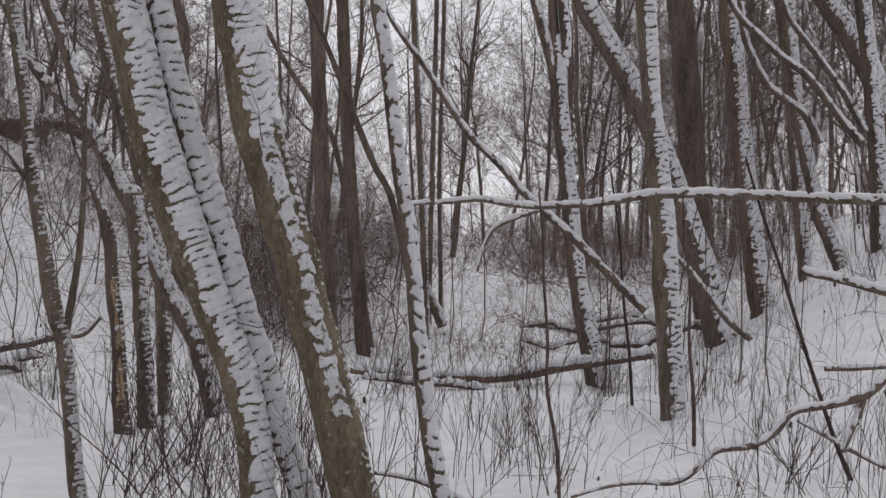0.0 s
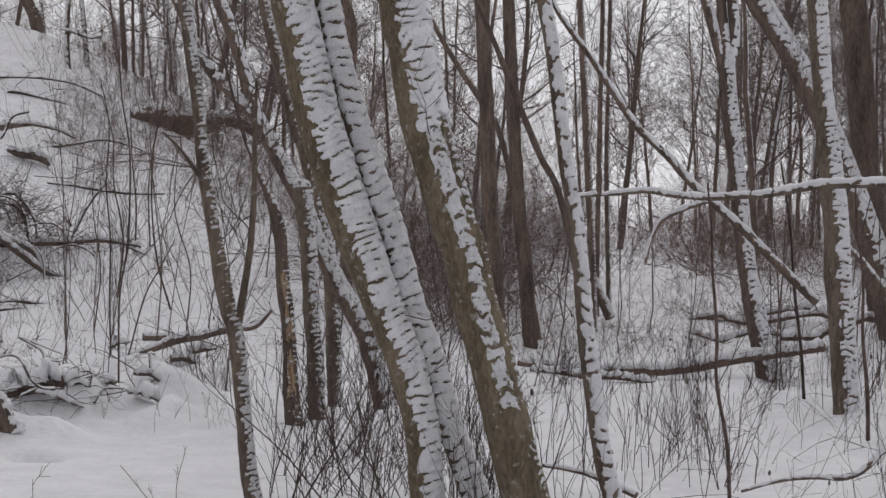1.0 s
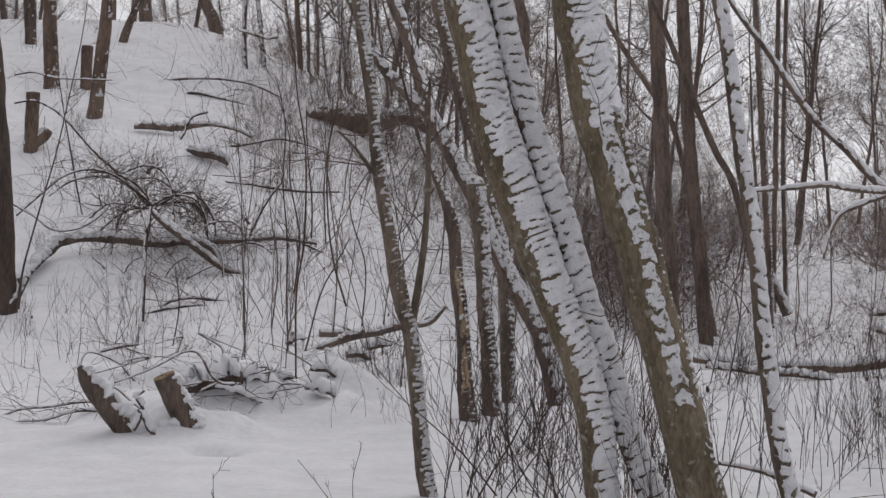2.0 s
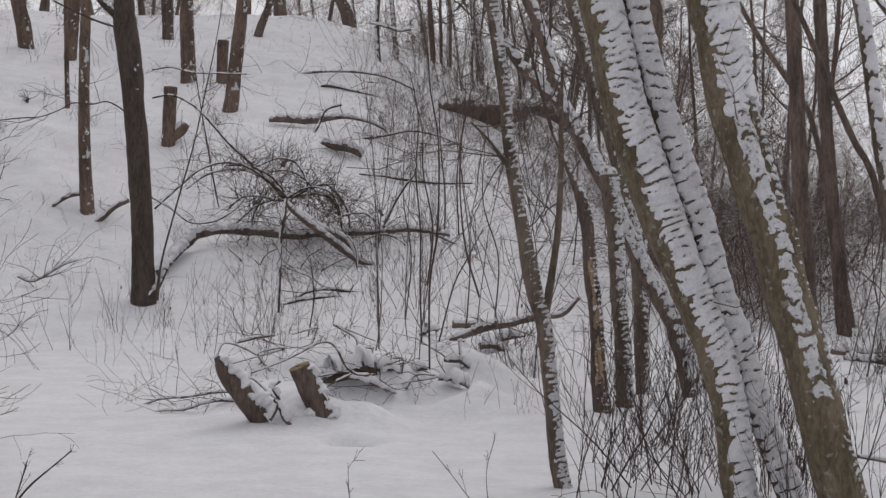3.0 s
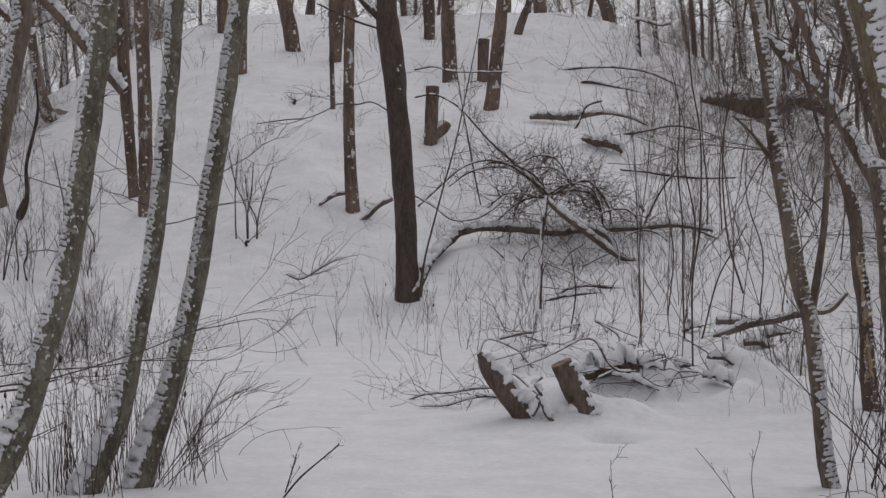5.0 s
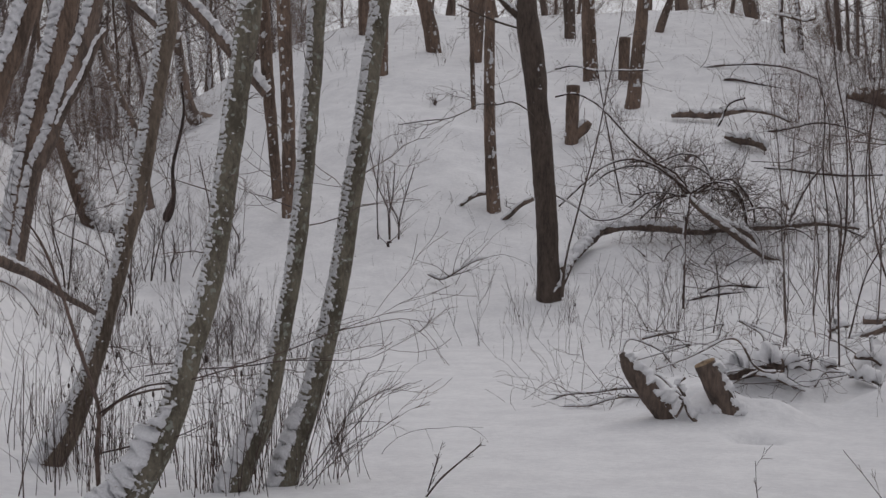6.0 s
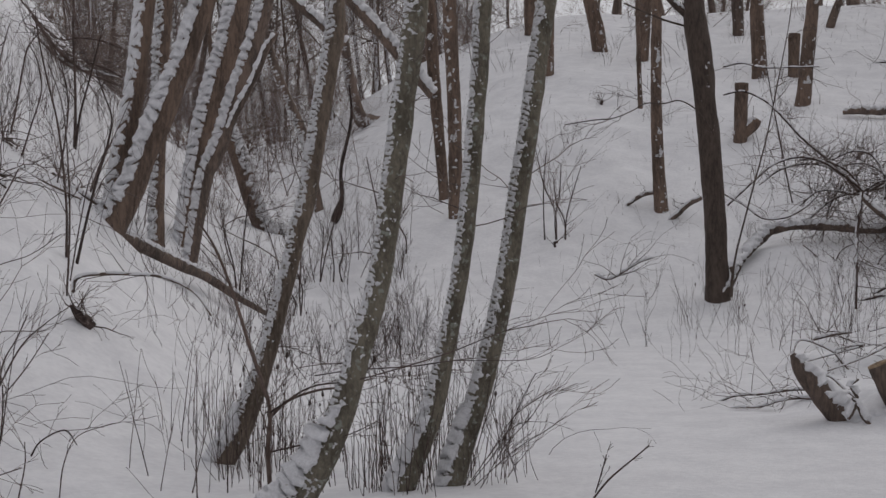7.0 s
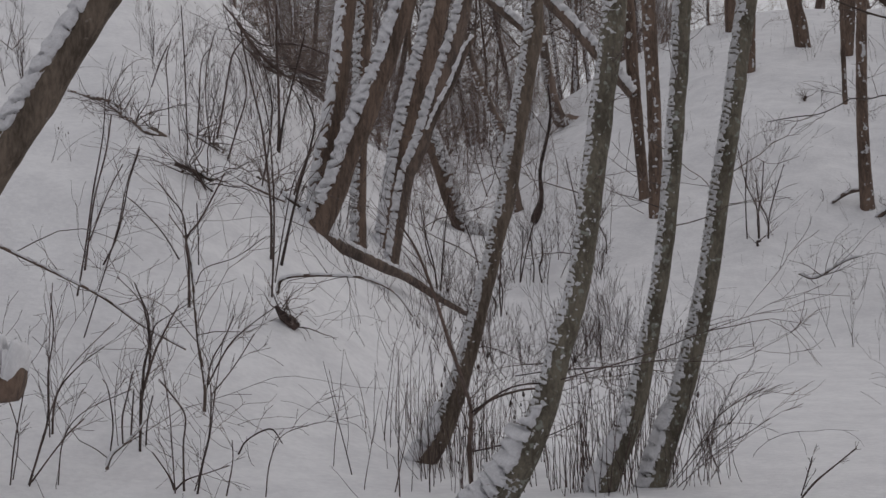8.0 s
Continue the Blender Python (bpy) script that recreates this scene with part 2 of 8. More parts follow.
def snow_coat(buf, run, facing, half, thick, cover=0.55, crack=0.06, seed=0, low=-1e9, high=1e9, ragged=1.0, cell=0.0):
    """Snow stuck to one side of a trunk or lying on a branch: plates parted by thin tapering cracks, ledged at the edge, with ragged gaps."""
    p, r, n, b, a, s, arc = coat_grid(run, facing, half, cell)
    phase = s / crack + (1.1 + 0.03 / crack) * (vnoise(arc / 0.10 + 3, s / (3 * crack), seed * 3.7, 6) - 0.5) + 0.22 * (vnoise(arc / 0.018, s / 0.04, seed, 12) - 0.5)
    band = np.floor(phase)
    k_in = phase - band
    gate = vnoise(band * 7.31, arc / (0.022 + 0.16 * r.mean()) + 3.1 * band, seed * 1.3, 7)
    wide = (0.26 + 0.18 * ragged) * step(0.36, 0.74, gate)
    split = step(1 - wide, 1 - 0.5 * wide, k_in) * (wide > 0.02)
    patch = vnoise(s / 0.34 + 11 * seed, arc / 0.13, 2.2, 8)
    fine = vnoise(s / 0.03, arc / 0.03, seed, 9)
    ends = step(0, 0.03, s) * step(0, 0.03, s[-1] - s)
    rag = (0.25 + 0.25 * ragged) * (vnoise(band * 3.7 + 0.5, np.sign(a) + 5, seed, 10) - 0.5) + (0.25 + 0.3 * ragged) * (vnoise(s / 0.03, 8 + seed, np.sign(a), 11) - 0.5)
    h = cover + (0.35 + 0.45 * ragged) * (patch - 0.5) - 1.25 * np.abs(a / half + rag) ** 4 - (1.2 + 0.3 * ragged) * split + (0.25 + 0.2 * ragged) * (fine - 0.5) + 0.5 * (vnoise(s / 0.011, arc / 0.011, seed, 17) - 0.5) * np.abs(a / half) + (0.15 + 0.35 * ragged) * (0.45 - k_in)
    z = p[:, 2:3] + 0.5 * (patch - 0.5) + 0.15 * (fine - 0.5)
    h = np.where((z > low) & (z < high), h, -1) * ends - (1 - ends)
    coat_sheet(buf, p, r, n, b, a, h, thick * (1.1 - 0.25 * k_in) * (0.7 + 0.6 * vnoise(s / 0.04, arc / 0.05, seed, 13)))


def snow_dabs(buf, run, facing, half, thick, share=0.4, long=0.045, seed=0):
    """Dabs of snow caught on rough bark, densest in the middle of the side that they face."""
    p, r, n, b, a, s, arc = coat_grid(run, facing, half)
    blot = vnoise(s / long + 7 * seed, arc / (1.1 * long), 0.3 * seed, 14)
    small = vnoise(s / (0.4 * long), arc / (0.4 * long), seed, 15)
    drift = vnoise(s / 0.4 + 3 * seed, 0.5, 0.5, 16)
    h = 2.2 * (0.72 * blot + 0.28 * small - (0.78 - 0.5 * share) + 0.22 * (drift - 0.5) - 0.22 * np.abs(a / half) ** 2) - 2.0 * (np.abs(a / half) > 0.97)
    coat_sheet(buf, p, r, n, b, a, h, thick)


def wander(rng, p, d, length, radius, bits=6, bend=0.25, rise=0.1, tip=0.25):
    """A crooked run from p towards d."""
    p, d = np.array(p, float), unit(np.array(d, float))
    out = [(*p, radius)]
    for i in range(bits):
        d = unit(d + bend * rng.normal(size=3) * 0.6 + np.array((0, 0, rise)))
        p = p + d * length / bits
        out.append((*p, radius * (1 - (1 - tip) * (i + 1) / bits)))
    return np.array(out)


def sprout(buf, rng, p, d, length, radius, depth, sides=3, bend=0.25, rise=0.08, kids=5, spread=0.9, least=0.002, coat=None):
    """A branch that forks into finer ones."""
    run = wander(rng, p, d, length, radius, 6 if depth else 4, bend, rise)
    run[:, 3] = np.maximum(run[:, 3], least)
    tube(buf, run, sides)
    if coat is not None and radius > 0.004:
        lay(coat, run, radius * 0.9)
    if depth:
        for i in range(kids):
            k = rng.uniform(0.25, 0.98)
            j = min(int(k * (len(run) - 1)), len(run) - 2)
            q = run[j, :3] + (run[j + 1, :3] - run[j, :3]) * rng.uniform()
            t = unit(run[j + 1, :3] - run[j, :3])
            side = unit(np.cross(t, rng.normal(size=3)))
            sprout(buf, rng, q, t * rng.uniform(0.5, 1.1) + side * spread, length * rng.uniform(0.35, 0.62), run[j, 3] * 0.6, depth - 1, 3, bend, rise, max(2, kids - 1), spread, least, coat)


def lay(buf, run, thick):
    """A thin line of snow along the top of a branch."""
    up = run.copy()
    up[:, 2] += run[:, 3] * 0.75
    up[:, 3] = np.maximum(run[:, 3] * 0.75, thick * 0.5)
    tube(buf, up, 4)


def part(name, data, parent, label=""):
    ob = new(name, data)
    ob.parent = parent
    return tagged(ob, label)


def anchor(name, at, label, category, group="", kind=""):
    ob = new(name)
    ob.empty_display_size = 0.2
    ob.matrix_basis = Matrix.Translation(Vector([float(c) for c in at]))
    return tagged(ob, label, category, group, kind)


# ---- kinds of things ----
def tree(label, spine, bark=None, side=1, cover=0.55, half=1.5, thick=0.014, crack=0.06, top=5.0, limbs=(), twigs=6, crown=9, group="", low=-1e9, high=1e9, broken=False, seed=1, name="tree", heap=None, ragged=1.0, strip=None, peel=None, speckle=0.0, flecks=0.4):
    """A tree along a spine of (x, y, z, radius). side: 1, the snow faces right as seen from the clearing; -1, left."""
    rng = np.random.default_rng(seed)
    bark = bark or BARK_GREY
    base = np.array(spine[0][:3])
    thing = anchor(name, base, label, "tree", group)
    full = list(spine)
    d0 = np.array(full[1][:3]) - np.array(full[0][:3])
    foot = np.array(full[0])
    full.insert(0, (*(foot[:3] - unit(d0) * 0.35), foot[3] * 1.18))
    tip_from = len(full)
    if not broken:
        p, r = np.array(full[-1][:3]), full[-1][3]
        d = unit(p - np.array(full[-2][:3]))
        for i in range(5):
            d = unit(d + np.array((0, 0, 0.12)) + rng.normal(size=3) * 0.06)
            p = p + d * top / 5
            r = max(r * 0.72, 0.008)
            full.append((*p, r))
        tip_from += 1
    near = math.hypot(base[0], base[1])
    gap = 0.02 if near < 14 else 0.05
    seen = resample(full[:tip_from], gap)
    rest = resample(full[tip_from - 1:], 0.25) if not broken else None
    sides = 20 if near < 14 else 12
    b = Buf()
    tube(b, seen, sides, 0.07 if near < 14 else 0.11, seed, cap=broken)
    if rest is not None:
        tube(b, rest, 8)
    part("trunk", b.mesh("trunk", bark, base), thing)
    away = unit(np.array((base[0], base[1], 0.0)))
    right = np.array((away[1], -away[0], 0.0))
    facing = right * side * 0.85 - away * 0.5 + np.array((0, 0, 0.2))
    if cover > 0 or speckle:
        c = Buf()
        full_run = resample(full[:tip_from], 0.03)
        if cover > 0:
            snow_coat(c, full_run, facing, half, thick, cover, crack, seed, low, high, ragged)
        if heap:
            top_z, deep, wide = heap
            pile = Buf()
            snow_coat(pile, full_run, facing + np.array((0, 0, 0.6)), wide, deep, 0.95, 0.1, seed + 7, -1e9, top_z, 0.3)
            part("foot_snow", pile.mesh("foot_snow", SNOW, base), thing, "snow heaped on the curved foot")
        if speckle:
            snow_dabs(c, full_run, right * side * 0.45 - away, 1.5, speckle, flecks, 0.022 if near < 14 else 0.07, seed + 4)
        if strip:
            lo, hi, turn, wide = strip
            torn = Buf()
            snow_coat(torn, full_run, right * side * turn - away, wide, 0.6 * thick, 0.66, 0.11, seed + 3, lo, hi, 0.5)
            snow_coat(torn, full_run, right * side * 1.1 - 0.3 * away, 0.5, 0.7 * thick, -0.1, 0.05, seed + 5, -1e9, hi, 1.0)
            part("torn_strip", torn.mesh("torn_strip", SNOW_THIN, base), thing, "strip of broken snow in torn bark")
        if broken:
            top_run = np.array(full[-1])
            dome = np.array([(*top_run[:3], 1.02), (*(top_run[:3] + (0, 0, 0.03)), 1.06), (*(top_run[:3] + (0.005, 0, 0.06)), 0.8), (*(top_run[:3] + (0.005, 0, 0.08)), 0.15)])
            dome[:, 3] *= 0.9 * top_run[3]
            tube(c, resample(dome, 0.01), 12, 0.06, seed, cap=True)
        part("snow", c.mesh("snow", SNOW if ragged < 0.5 else SNOW_THIN, base), thing, "snow stuck to one side of the bark")
    if peel:
        c = Buf()
        snow_coat(c, resample(full[:tip_from], 0.015), -away + 0.2 * right, 0.9, 0.004, 0.45, 0.5, seed + 5, peel[0], peel[1], 0.6)
        part("bare_wood", c.mesh("bare_wood", WOOD_PALE, base), thing, "pale wood where the bark has peeled")
    for i, spec in enumerate(limbs):
        run = resample(spec, 0.03 if near < 14 else 0.06)
        lb, lc = Buf(), Buf()
        tube(lb, run, 10, 0.06, seed + i)
        limb = part("limb", lb.mesh("limb", bark, base), thing)
        if run[:, 3].mean() < 0.04:
            k = Buf()
            for j in range(9):
                q = rng.integers(len(run) // 3, len(run) - 1)
                sprout(k, rng, run[q, :3], run[q + 1, :3] - run[q, :3] + 0.06 * rng.normal(size=3), rng.uniform(0.3, 0.9), 0.006, 1, 3, 0.3, 0.0, 3, 0.6, 0.003)
            tagged(part("twig_growth", k.mesh("twig_growth", TWIG, base), limb), kind="stuff")
            continue
        snow_coat(lc, run, np.array((0, 0, 1.0)) + 0.4 * facing, 1.25, max(0.007, min(0.014, run[:, 3].mean() * 0.5)), 0.62, 0.12, seed + i, ragged=0.4)
        part("snow", lc.mesh("snow", SNOW, base), limb)
    if crown and rest is not None:
        k, ks = Buf(), Buf()
        for i in range(crown):
            j = rng.integers(0, len(rest) - 1)
            side_way = unit(np.append(rng.normal(size=2), 0.5 + rng.uniform()))
            sprout(k, rng, rest[j, :3], side_way, rng.uniform(0.9, 2.2), rest[j, 3] * 0.5, 2, 4, 0.3, 0.05, 5, 0.9, 0.003)
        tagged(part("crown", k.mesh("crown", TWIG, base), thing, "bare forked winter branches"), kind="stuff")
    if twigs:
        k = Buf()
        for i in range(twigs):
            j = rng.integers(len(seen) // 4, len(seen))
            sprout(k, rng, seen[j, :3], np.append(rng.normal(size=2), 0.4), rng.uniform(0.3, 0.9), 0.005, 1, 3, 0.3, 0.05, 4, 0.9, 0.0018)
        tagged(part("twig_growth", k.mesh("twig_growth", TWIG, base), thing), kind="stuff")
    return thing


def fallen(label, spine, bark=None, thick=0.02, name="fallen_branch", category="fallen branch", twigs=0, seed=1, cover=0.7, group="", shoots=0.5, bare=False, cut=False, ragged=0.3, lump=0.08):
    """A fallen log or branch with snow lying along its top."""
    rng = np.random.default_rng(seed)
    base = np.array(spine[0][:3])
    thing = anchor(name, base, label, category, group)
    run = resample(spine, 0.03)
    b, c = Buf(), Buf()
    tube(b, run, 14 if run[:, 3].max() > 0.02 else 6, lump, seed, cap=True)
    part("stem", b.mesh("stem", bark or BARK_DARK, base), thing)
    if cut:
        e = Buf()
        tip, way, rad = run[-1, :3], unit(run[-1, :3] - run[-2, :3]), run[-1, 3]
        face = np.array([(*(tip + way * 0.002), rad * 0.97), (*(tip + way * 0.17 * rad), rad * 0.93), (*(tip + way * 0.19 * rad), rad * 0.4), (*(tip + way * 0.15 * rad), 0.002)])
        tube(e, face, 14, 0.05, seed)
        part("cut_end", e.mesh("cut_end", WOOD_PALE, base), thing, "pale weathered end grain")
    if not bare:
        snow_coat(c, run, (0, 0, 1), 1.35 if run[:, 3].mean() > 0.035 else 1.8, max(thick, 0.4 * run[:, 3].mean()), cover, 0.22, seed, ragged=ragged)
        part("snow", c.mesh("snow", SNOW_PILE, base), thing, "snow lying along the top")
    if twigs:
        k = Buf()
        for i in range(twigs):
            j = rng.integers(len(run) // 6, len(run))
            way = run[min(j + 1, len(run) - 1), :3] - run[max(j - 1, 0), :3]
            way = unit(way) + 0.55 * unit(rng.normal(size=3)) if bare else rng.normal(size=3) + np.array((0, 0, 0.3))
            sprout(k, rng, run[j, :3], way, rng.uniform(0.5, 1.5) * shoots, min(run[j, 3] * 0.4, 0.008), 1, 3, 0.22 if bare else 0.4, 0.03 if bare else -0.03, 3, 0.45 if bare else 0.7, 0.0016)
        tagged(part("twig_growth", k.mesh("twig_growth", TWIG, base), thing), kind="stuff")
    return thing


# ---- ground: one sheet of snow to the horizon ----
bear = np.radians(np.concatenate([np.arange(-24, 66, 0.28), np.arange(66, 336, 4.0)]))
dist = np.concatenate([[0.0], 1.2 * 1.03 ** np.arange(0, 72), 10.0 * 1.009 ** np.arange(0, 200), 60.5 * 1.03 ** np.arange(0, 125)])
gr, gb = np.meshgrid(dist, bear, indexing="ij")
gx, gy = -gr * np.sin(gb), gr * np.cos(gb)
land = Buf()
land.grid(np.stack([gx, gy, ground(gx, gy)], -1), True)
tagged(new("ground", land.mesh("ground", SNOW_GROUND)), "deep fresh snow over a wooded valley floor and slopes", "snow", kind="structure")


# ---- trees of the clearing edge, the leaning pair in front ----
tree("leaning olive-barked tree with cracked snow on its upper side", [(-0.97, 10.07, 0.01, 0.096), (-1.06, 10.06, 0.26, 0.093), (-1.09, 10.05, 0.60, 0.096), (-1.20, 10.04, 1.04, 0.102), (-1.35, 10.02, 1.41, 0.109), (-1.46, 10.01, 1.70, 0.119), (-1.52, 10.00, 1.86, 0.125), (-1.62, 9.98, 2.16, 0.125), (-1.72, 9.97, 2.48, 0.122), (-1.80, 9.96, 2.83, 0.119), (-1.87, 9.95, 3.13, 0.119)], bark=BARK_OLIVE, side=1, cover=0.95, half=1.42, thick=0.016, crack=0.05, ragged=0.2, twigs=3, top=6.0, seed=11)
tree("slimmer leaning stem thickly plastered with snow behind the first", [(-0.72, 10.21, 0.02, 0.073), (-0.79, 10.20, 0.24, 0.077), (-0.92, 10.19, 0.59, 0.077), (-1.06, 10.18, 1.03, 0.077), (-1.18, 10.16, 1.37, 0.077), (-1.27, 10.15, 1.70, 0.077), (-1.34, 10.14, 1.91, 0.080), (-1.44, 10.13, 2.21, 0.077), (-1.53, 10.12, 2.50, 0.073), (-1.63, 10.10, 2.86, 0.073), (-1.69, 10.09, 3.15, 0.077)], bark=BARK_GREY, side=1, cover=1.05, half=1.9, thick=0.014, crack=0.07, ragged=0.2, twigs=3, top=6.0, seed=12)
tree("stout leaning tree, olive bark, with a torn strip holding snow", [(-0.39, 9.89, 0.00, 0.136), (-0.48, 9.89, 0.29, 0.136), (-0.56, 9.88, 0.62, 0.133), (-0.67, 9.88, 1.06, 0.129), (-0.77, 9.87, 1.39, 0.129), (-0.84, 9.87, 1.71, 0.129), (-0.89, 9.86, 1.82, 0.129), (-0.99, 9.85, 2.16, 0.133), (-1.08, 9.85, 2.47, 0.136), (-1.15, 9.84, 2.84, 0.136), (-1.20, 9.83, 3.12, 0.136)], bark=BARK_OLIVE, side=1, cover=0.95, half=1.38, thick=0.016, crack=0.05, twigs=3, ragged=0.2, low=2.3, strip=(0.80, 2.49, 0.32, 0.447), top=6.0, seed=13)
tree("slender tree with snow plastered in segments up its trunk", [(0.04, 11.34, 0.04, 0.063), (-0.02, 11.34, 0.25, 0.059), (-0.07, 11.34, 0.51, 0.056), (-0.12, 11.34, 0.87, 0.056), (-0.16, 11.34, 1.17, 0.052), (-0.20, 11.34, 1.61, 0.048), (-0.23, 11.34, 1.89, 0.048), (-0.30, 11.34, 2.28, 0.044), (-0.35, 11.33, 2.68, 0.044), (-0.40, 11.33, 3.05, 0.044), (-0.46, 11.33, 3.39, 0.044)], bark=BARK_GREY, side=1, cover=0.7, half=1.6, thick=0.011, crack=0.1, ragged=0.4, twigs=8, top=4.5, seed=14)
tree("crooked thin tree with patchy snow and a forked side stem", [(-2.31, 11.18, 0.03, 0.058), (-2.35, 11.18, 0.23, 0.055), (-2.39, 11.17, 0.64, 0.049), (-2.44, 11.16, 1.11, 0.052), (-2.49, 11.15, 1.29, 0.055), (-2.53, 11.14, 1.48, 0.055), (-2.58, 11.13, 1.76, 0.045), (-2.63, 11.11, 2.07, 0.045), (-2.67, 11.10, 2.34, 0.039), (-2.69, 11.10, 2.59, 0.039), (-2.75, 11.08, 3.03, 0.042), (-2.79, 11.07, 3.32, 0.042)], bark=BARK_GREY, side=1, cover=0.32, half=1.5, thick=0.008, crack=0.035, speckle=0.006, flecks=0.1, twigs=8, top=4.0,
     limbs=[[(-2.44, 11.16, 1.11, 0.030), (-2.40, 11.17, 1.36, 0.026), (-2.35, 11.18, 1.73, 0.022), (-2.33, 11.18, 2.13, 0.019), (-2.33, 11.18, 2.50, 0.015), (-2.32, 11.18, 2.79, 0.009)], [(-2.61, 11.12, 2.07, 0.019), (-2.70, 11.10, 2.19, 0.015), (-2.81, 11.07, 2.34, 0.009), (-2.91, 11.04, 2.44, 0.006)]], seed=15)
tree("dead trunk with bark peeling off pale wood", [(-2.78, 15.15, 0.16, 0.085), (-2.81, 15.14, 0.49, 0.068), (-2.83, 15.14, 0.99, 0.063), (-2.88, 15.13, 1.38, 0.063), (-2.90, 15.12, 1.68, 0.060), (-2.93, 15.12, 1.90, 0.060), (-2.99, 15.11, 2.12, 0.045), (-3.08, 15.09, 2.32, 0.025)], bark=BARK_DARK, side=1, cover=0.05, thick=0.008, crack=0.05, peel=(0.35, 1.35), twigs=5, top=2.0, crown=3, seed=16)
tree("broken snag capped with snow, snow in bands up its bark", [(-2.64, 15.54, 0.16, 0.082), (-2.66, 15.53, 0.70, 0.077), (-2.70, 15.53, 1.16, 0.072), (-2.73, 15.52, 1.72, 0.072), (-2.77, 15.52, 2.07, 0.082), (-2.79, 15.51, 2.28, 0.088)], bark=BARK_GREY, side=1, cover=0.3, half=1.3, thick=0.012, crack=0.05, twigs=5, broken=True, crown=0, seed=17)
tree("tree bent far over, its upper side lined with snow, forked", [(-2.15, 16.46, 0.18, 0.092), (-2.32, 16.44, 0.88, 0.092), (-2.59, 16.40, 1.37, 0.087), (-2.79, 16.36, 1.80, 0.076), (-2.93, 16.34, 2.14, 0.076), (-3.09, 16.31, 2.44, 0.076), (-3.25, 16.28, 2.74, 0.070), (-3.38, 16.25, 2.98, 0.065), (-3.56, 16.21, 3.16, 0.054), (-3.77, 16.17, 3.37, 0.049), (-3.92, 16.13, 3.60, 0.041), (-4.05, 16.10, 3.88, 0.033)], bark=BARK_DARK, side=1, cover=0.85, half=1.25, thick=0.018, crack=0.14, twigs=6, top=2.5, crown=4,
     limbs=[[(-3.38, 16.25, 2.98, 0.060), (-3.46, 16.23, 3.27, 0.060), (-3.55, 16.22, 3.59, 0.060), (-3.65, 16.19, 3.88, 0.060), (-3.74, 16.17, 4.11, 0.060), (-3.81, 16.16, 4.43, 0.049)]], seed=18)
tree("brown trunk with snow banding, half hidden behind the leaning pair", [(-2.74, 17.18, 0.14, 0.074), (-2.76, 17.18, 0.80, 0.074), (-2.79, 17.17, 1.47, 0.074), (-2.89, 17.16, 2.03, 0.068), (-3.03, 17.13, 2.59, 0.068), (-3.20, 17.10, 3.14, 0.068), (-3.37, 17.07, 3.75, 0.063), (-3.48, 17.05, 4.25, 0.063)], bark=BARK_GREY, side=1, cover=0.4, half=1.2, thick=0.012, crack=0.06, twigs=4, top=5.0, seed=19)

# ---- trees of the ravine mouth to the right ----
tree("forked tree with snow on one side, standing in the snow", [(2.08, 22.79, 0.14, 0.187), (2.01, 22.79, 0.35, 0.149), (1.89, 22.80, 0.94, 0.134), (1.78, 22.81, 1.50, 0.120), (1.71, 22.82, 2.02, 0.116), (1.63, 22.82, 2.77, 0.108), (1.58, 22.83, 3.22, 0.108), (1.51, 22.83, 3.81, 0.112), (1.48, 22.83, 4.19, 0.105)], bark=BARK_DARK, side=1, cover=0.8, half=1.2, thick=0.012, crack=0.07, ragged=0.4, twigs=6, top=3, crown=5,
     limbs=[[(1.48, 22.83, 4.11, 0.082), (1.36, 22.84, 4.56, 0.075), (1.25, 22.85, 4.93, 0.067), (1.16, 22.85, 5.23, 0.060), (1.08, 22.85, 5.61, 0.052)], [(1.49, 22.83, 4.11, 0.075), (1.58, 22.83, 4.56, 0.067), (1.56, 22.83, 4.93, 0.067), (1.53, 22.83, 5.23, 0.060), (1.49, 22.83, 5.68, 0.052)]], seed=20)
tree("straight trunk, brown one side and snow with fine cracks the other", [(2.18, 16.31, 0.28, 0.124), (2.17, 16.32, 0.53, 0.118), (2.14, 16.32, 0.96, 0.118), (2.10, 16.32, 1.50, 0.118), (2.07, 16.33, 2.07, 0.113), (2.02, 16.34, 2.59, 0.102), (1.98, 16.34, 2.98, 0.091), (1.94, 16.35, 3.31, 0.086), (1.91, 16.35, 3.78, 0.091), (1.88, 16.35, 4.21, 0.091)], bark=BARK_GREY, side=1, cover=0.8, half=1.2, thick=0.013, crack=0.06, ragged=0.3, twigs=6, top=5, seed=21)
tree("thick dark trunk leaning away into the thicket, lined with snow", [(4.00, 24.72, 0.65, 0.253), (3.87, 24.74, 1.12, 0.213), (3.73, 24.76, 1.67, 0.204), (3.59, 24.78, 2.08, 0.188), (3.36, 24.81, 2.73, 0.180), (3.08, 24.85, 3.46, 0.172), (2.79, 24.88, 4.11, 0.172), (2.42, 24.92, 4.80, 0.164), (2.05, 24.96, 5.41, 0.164), (1.88, 24.97, 5.82, 0.155)], bark=BARK_DARK, side=1, cover=0.8, half=1.2, thick=0.018, crack=0.12, ragged=0.4, twigs=5, top=4, seed=22)
tree("dark straight trunk among the ravine trees", [(4.18, 26.71, 0.73, 0.265), (4.03, 26.74, 1.51, 0.230), (3.93, 26.75, 2.38, 0.212), (3.83, 26.77, 3.26, 0.203), (3.74, 26.78, 4.57, 0.203), (3.61, 26.80, 5.89, 0.203)], bark=BARK_DARK, side=1, cover=0.0, twigs=6, top=6, seed=23)
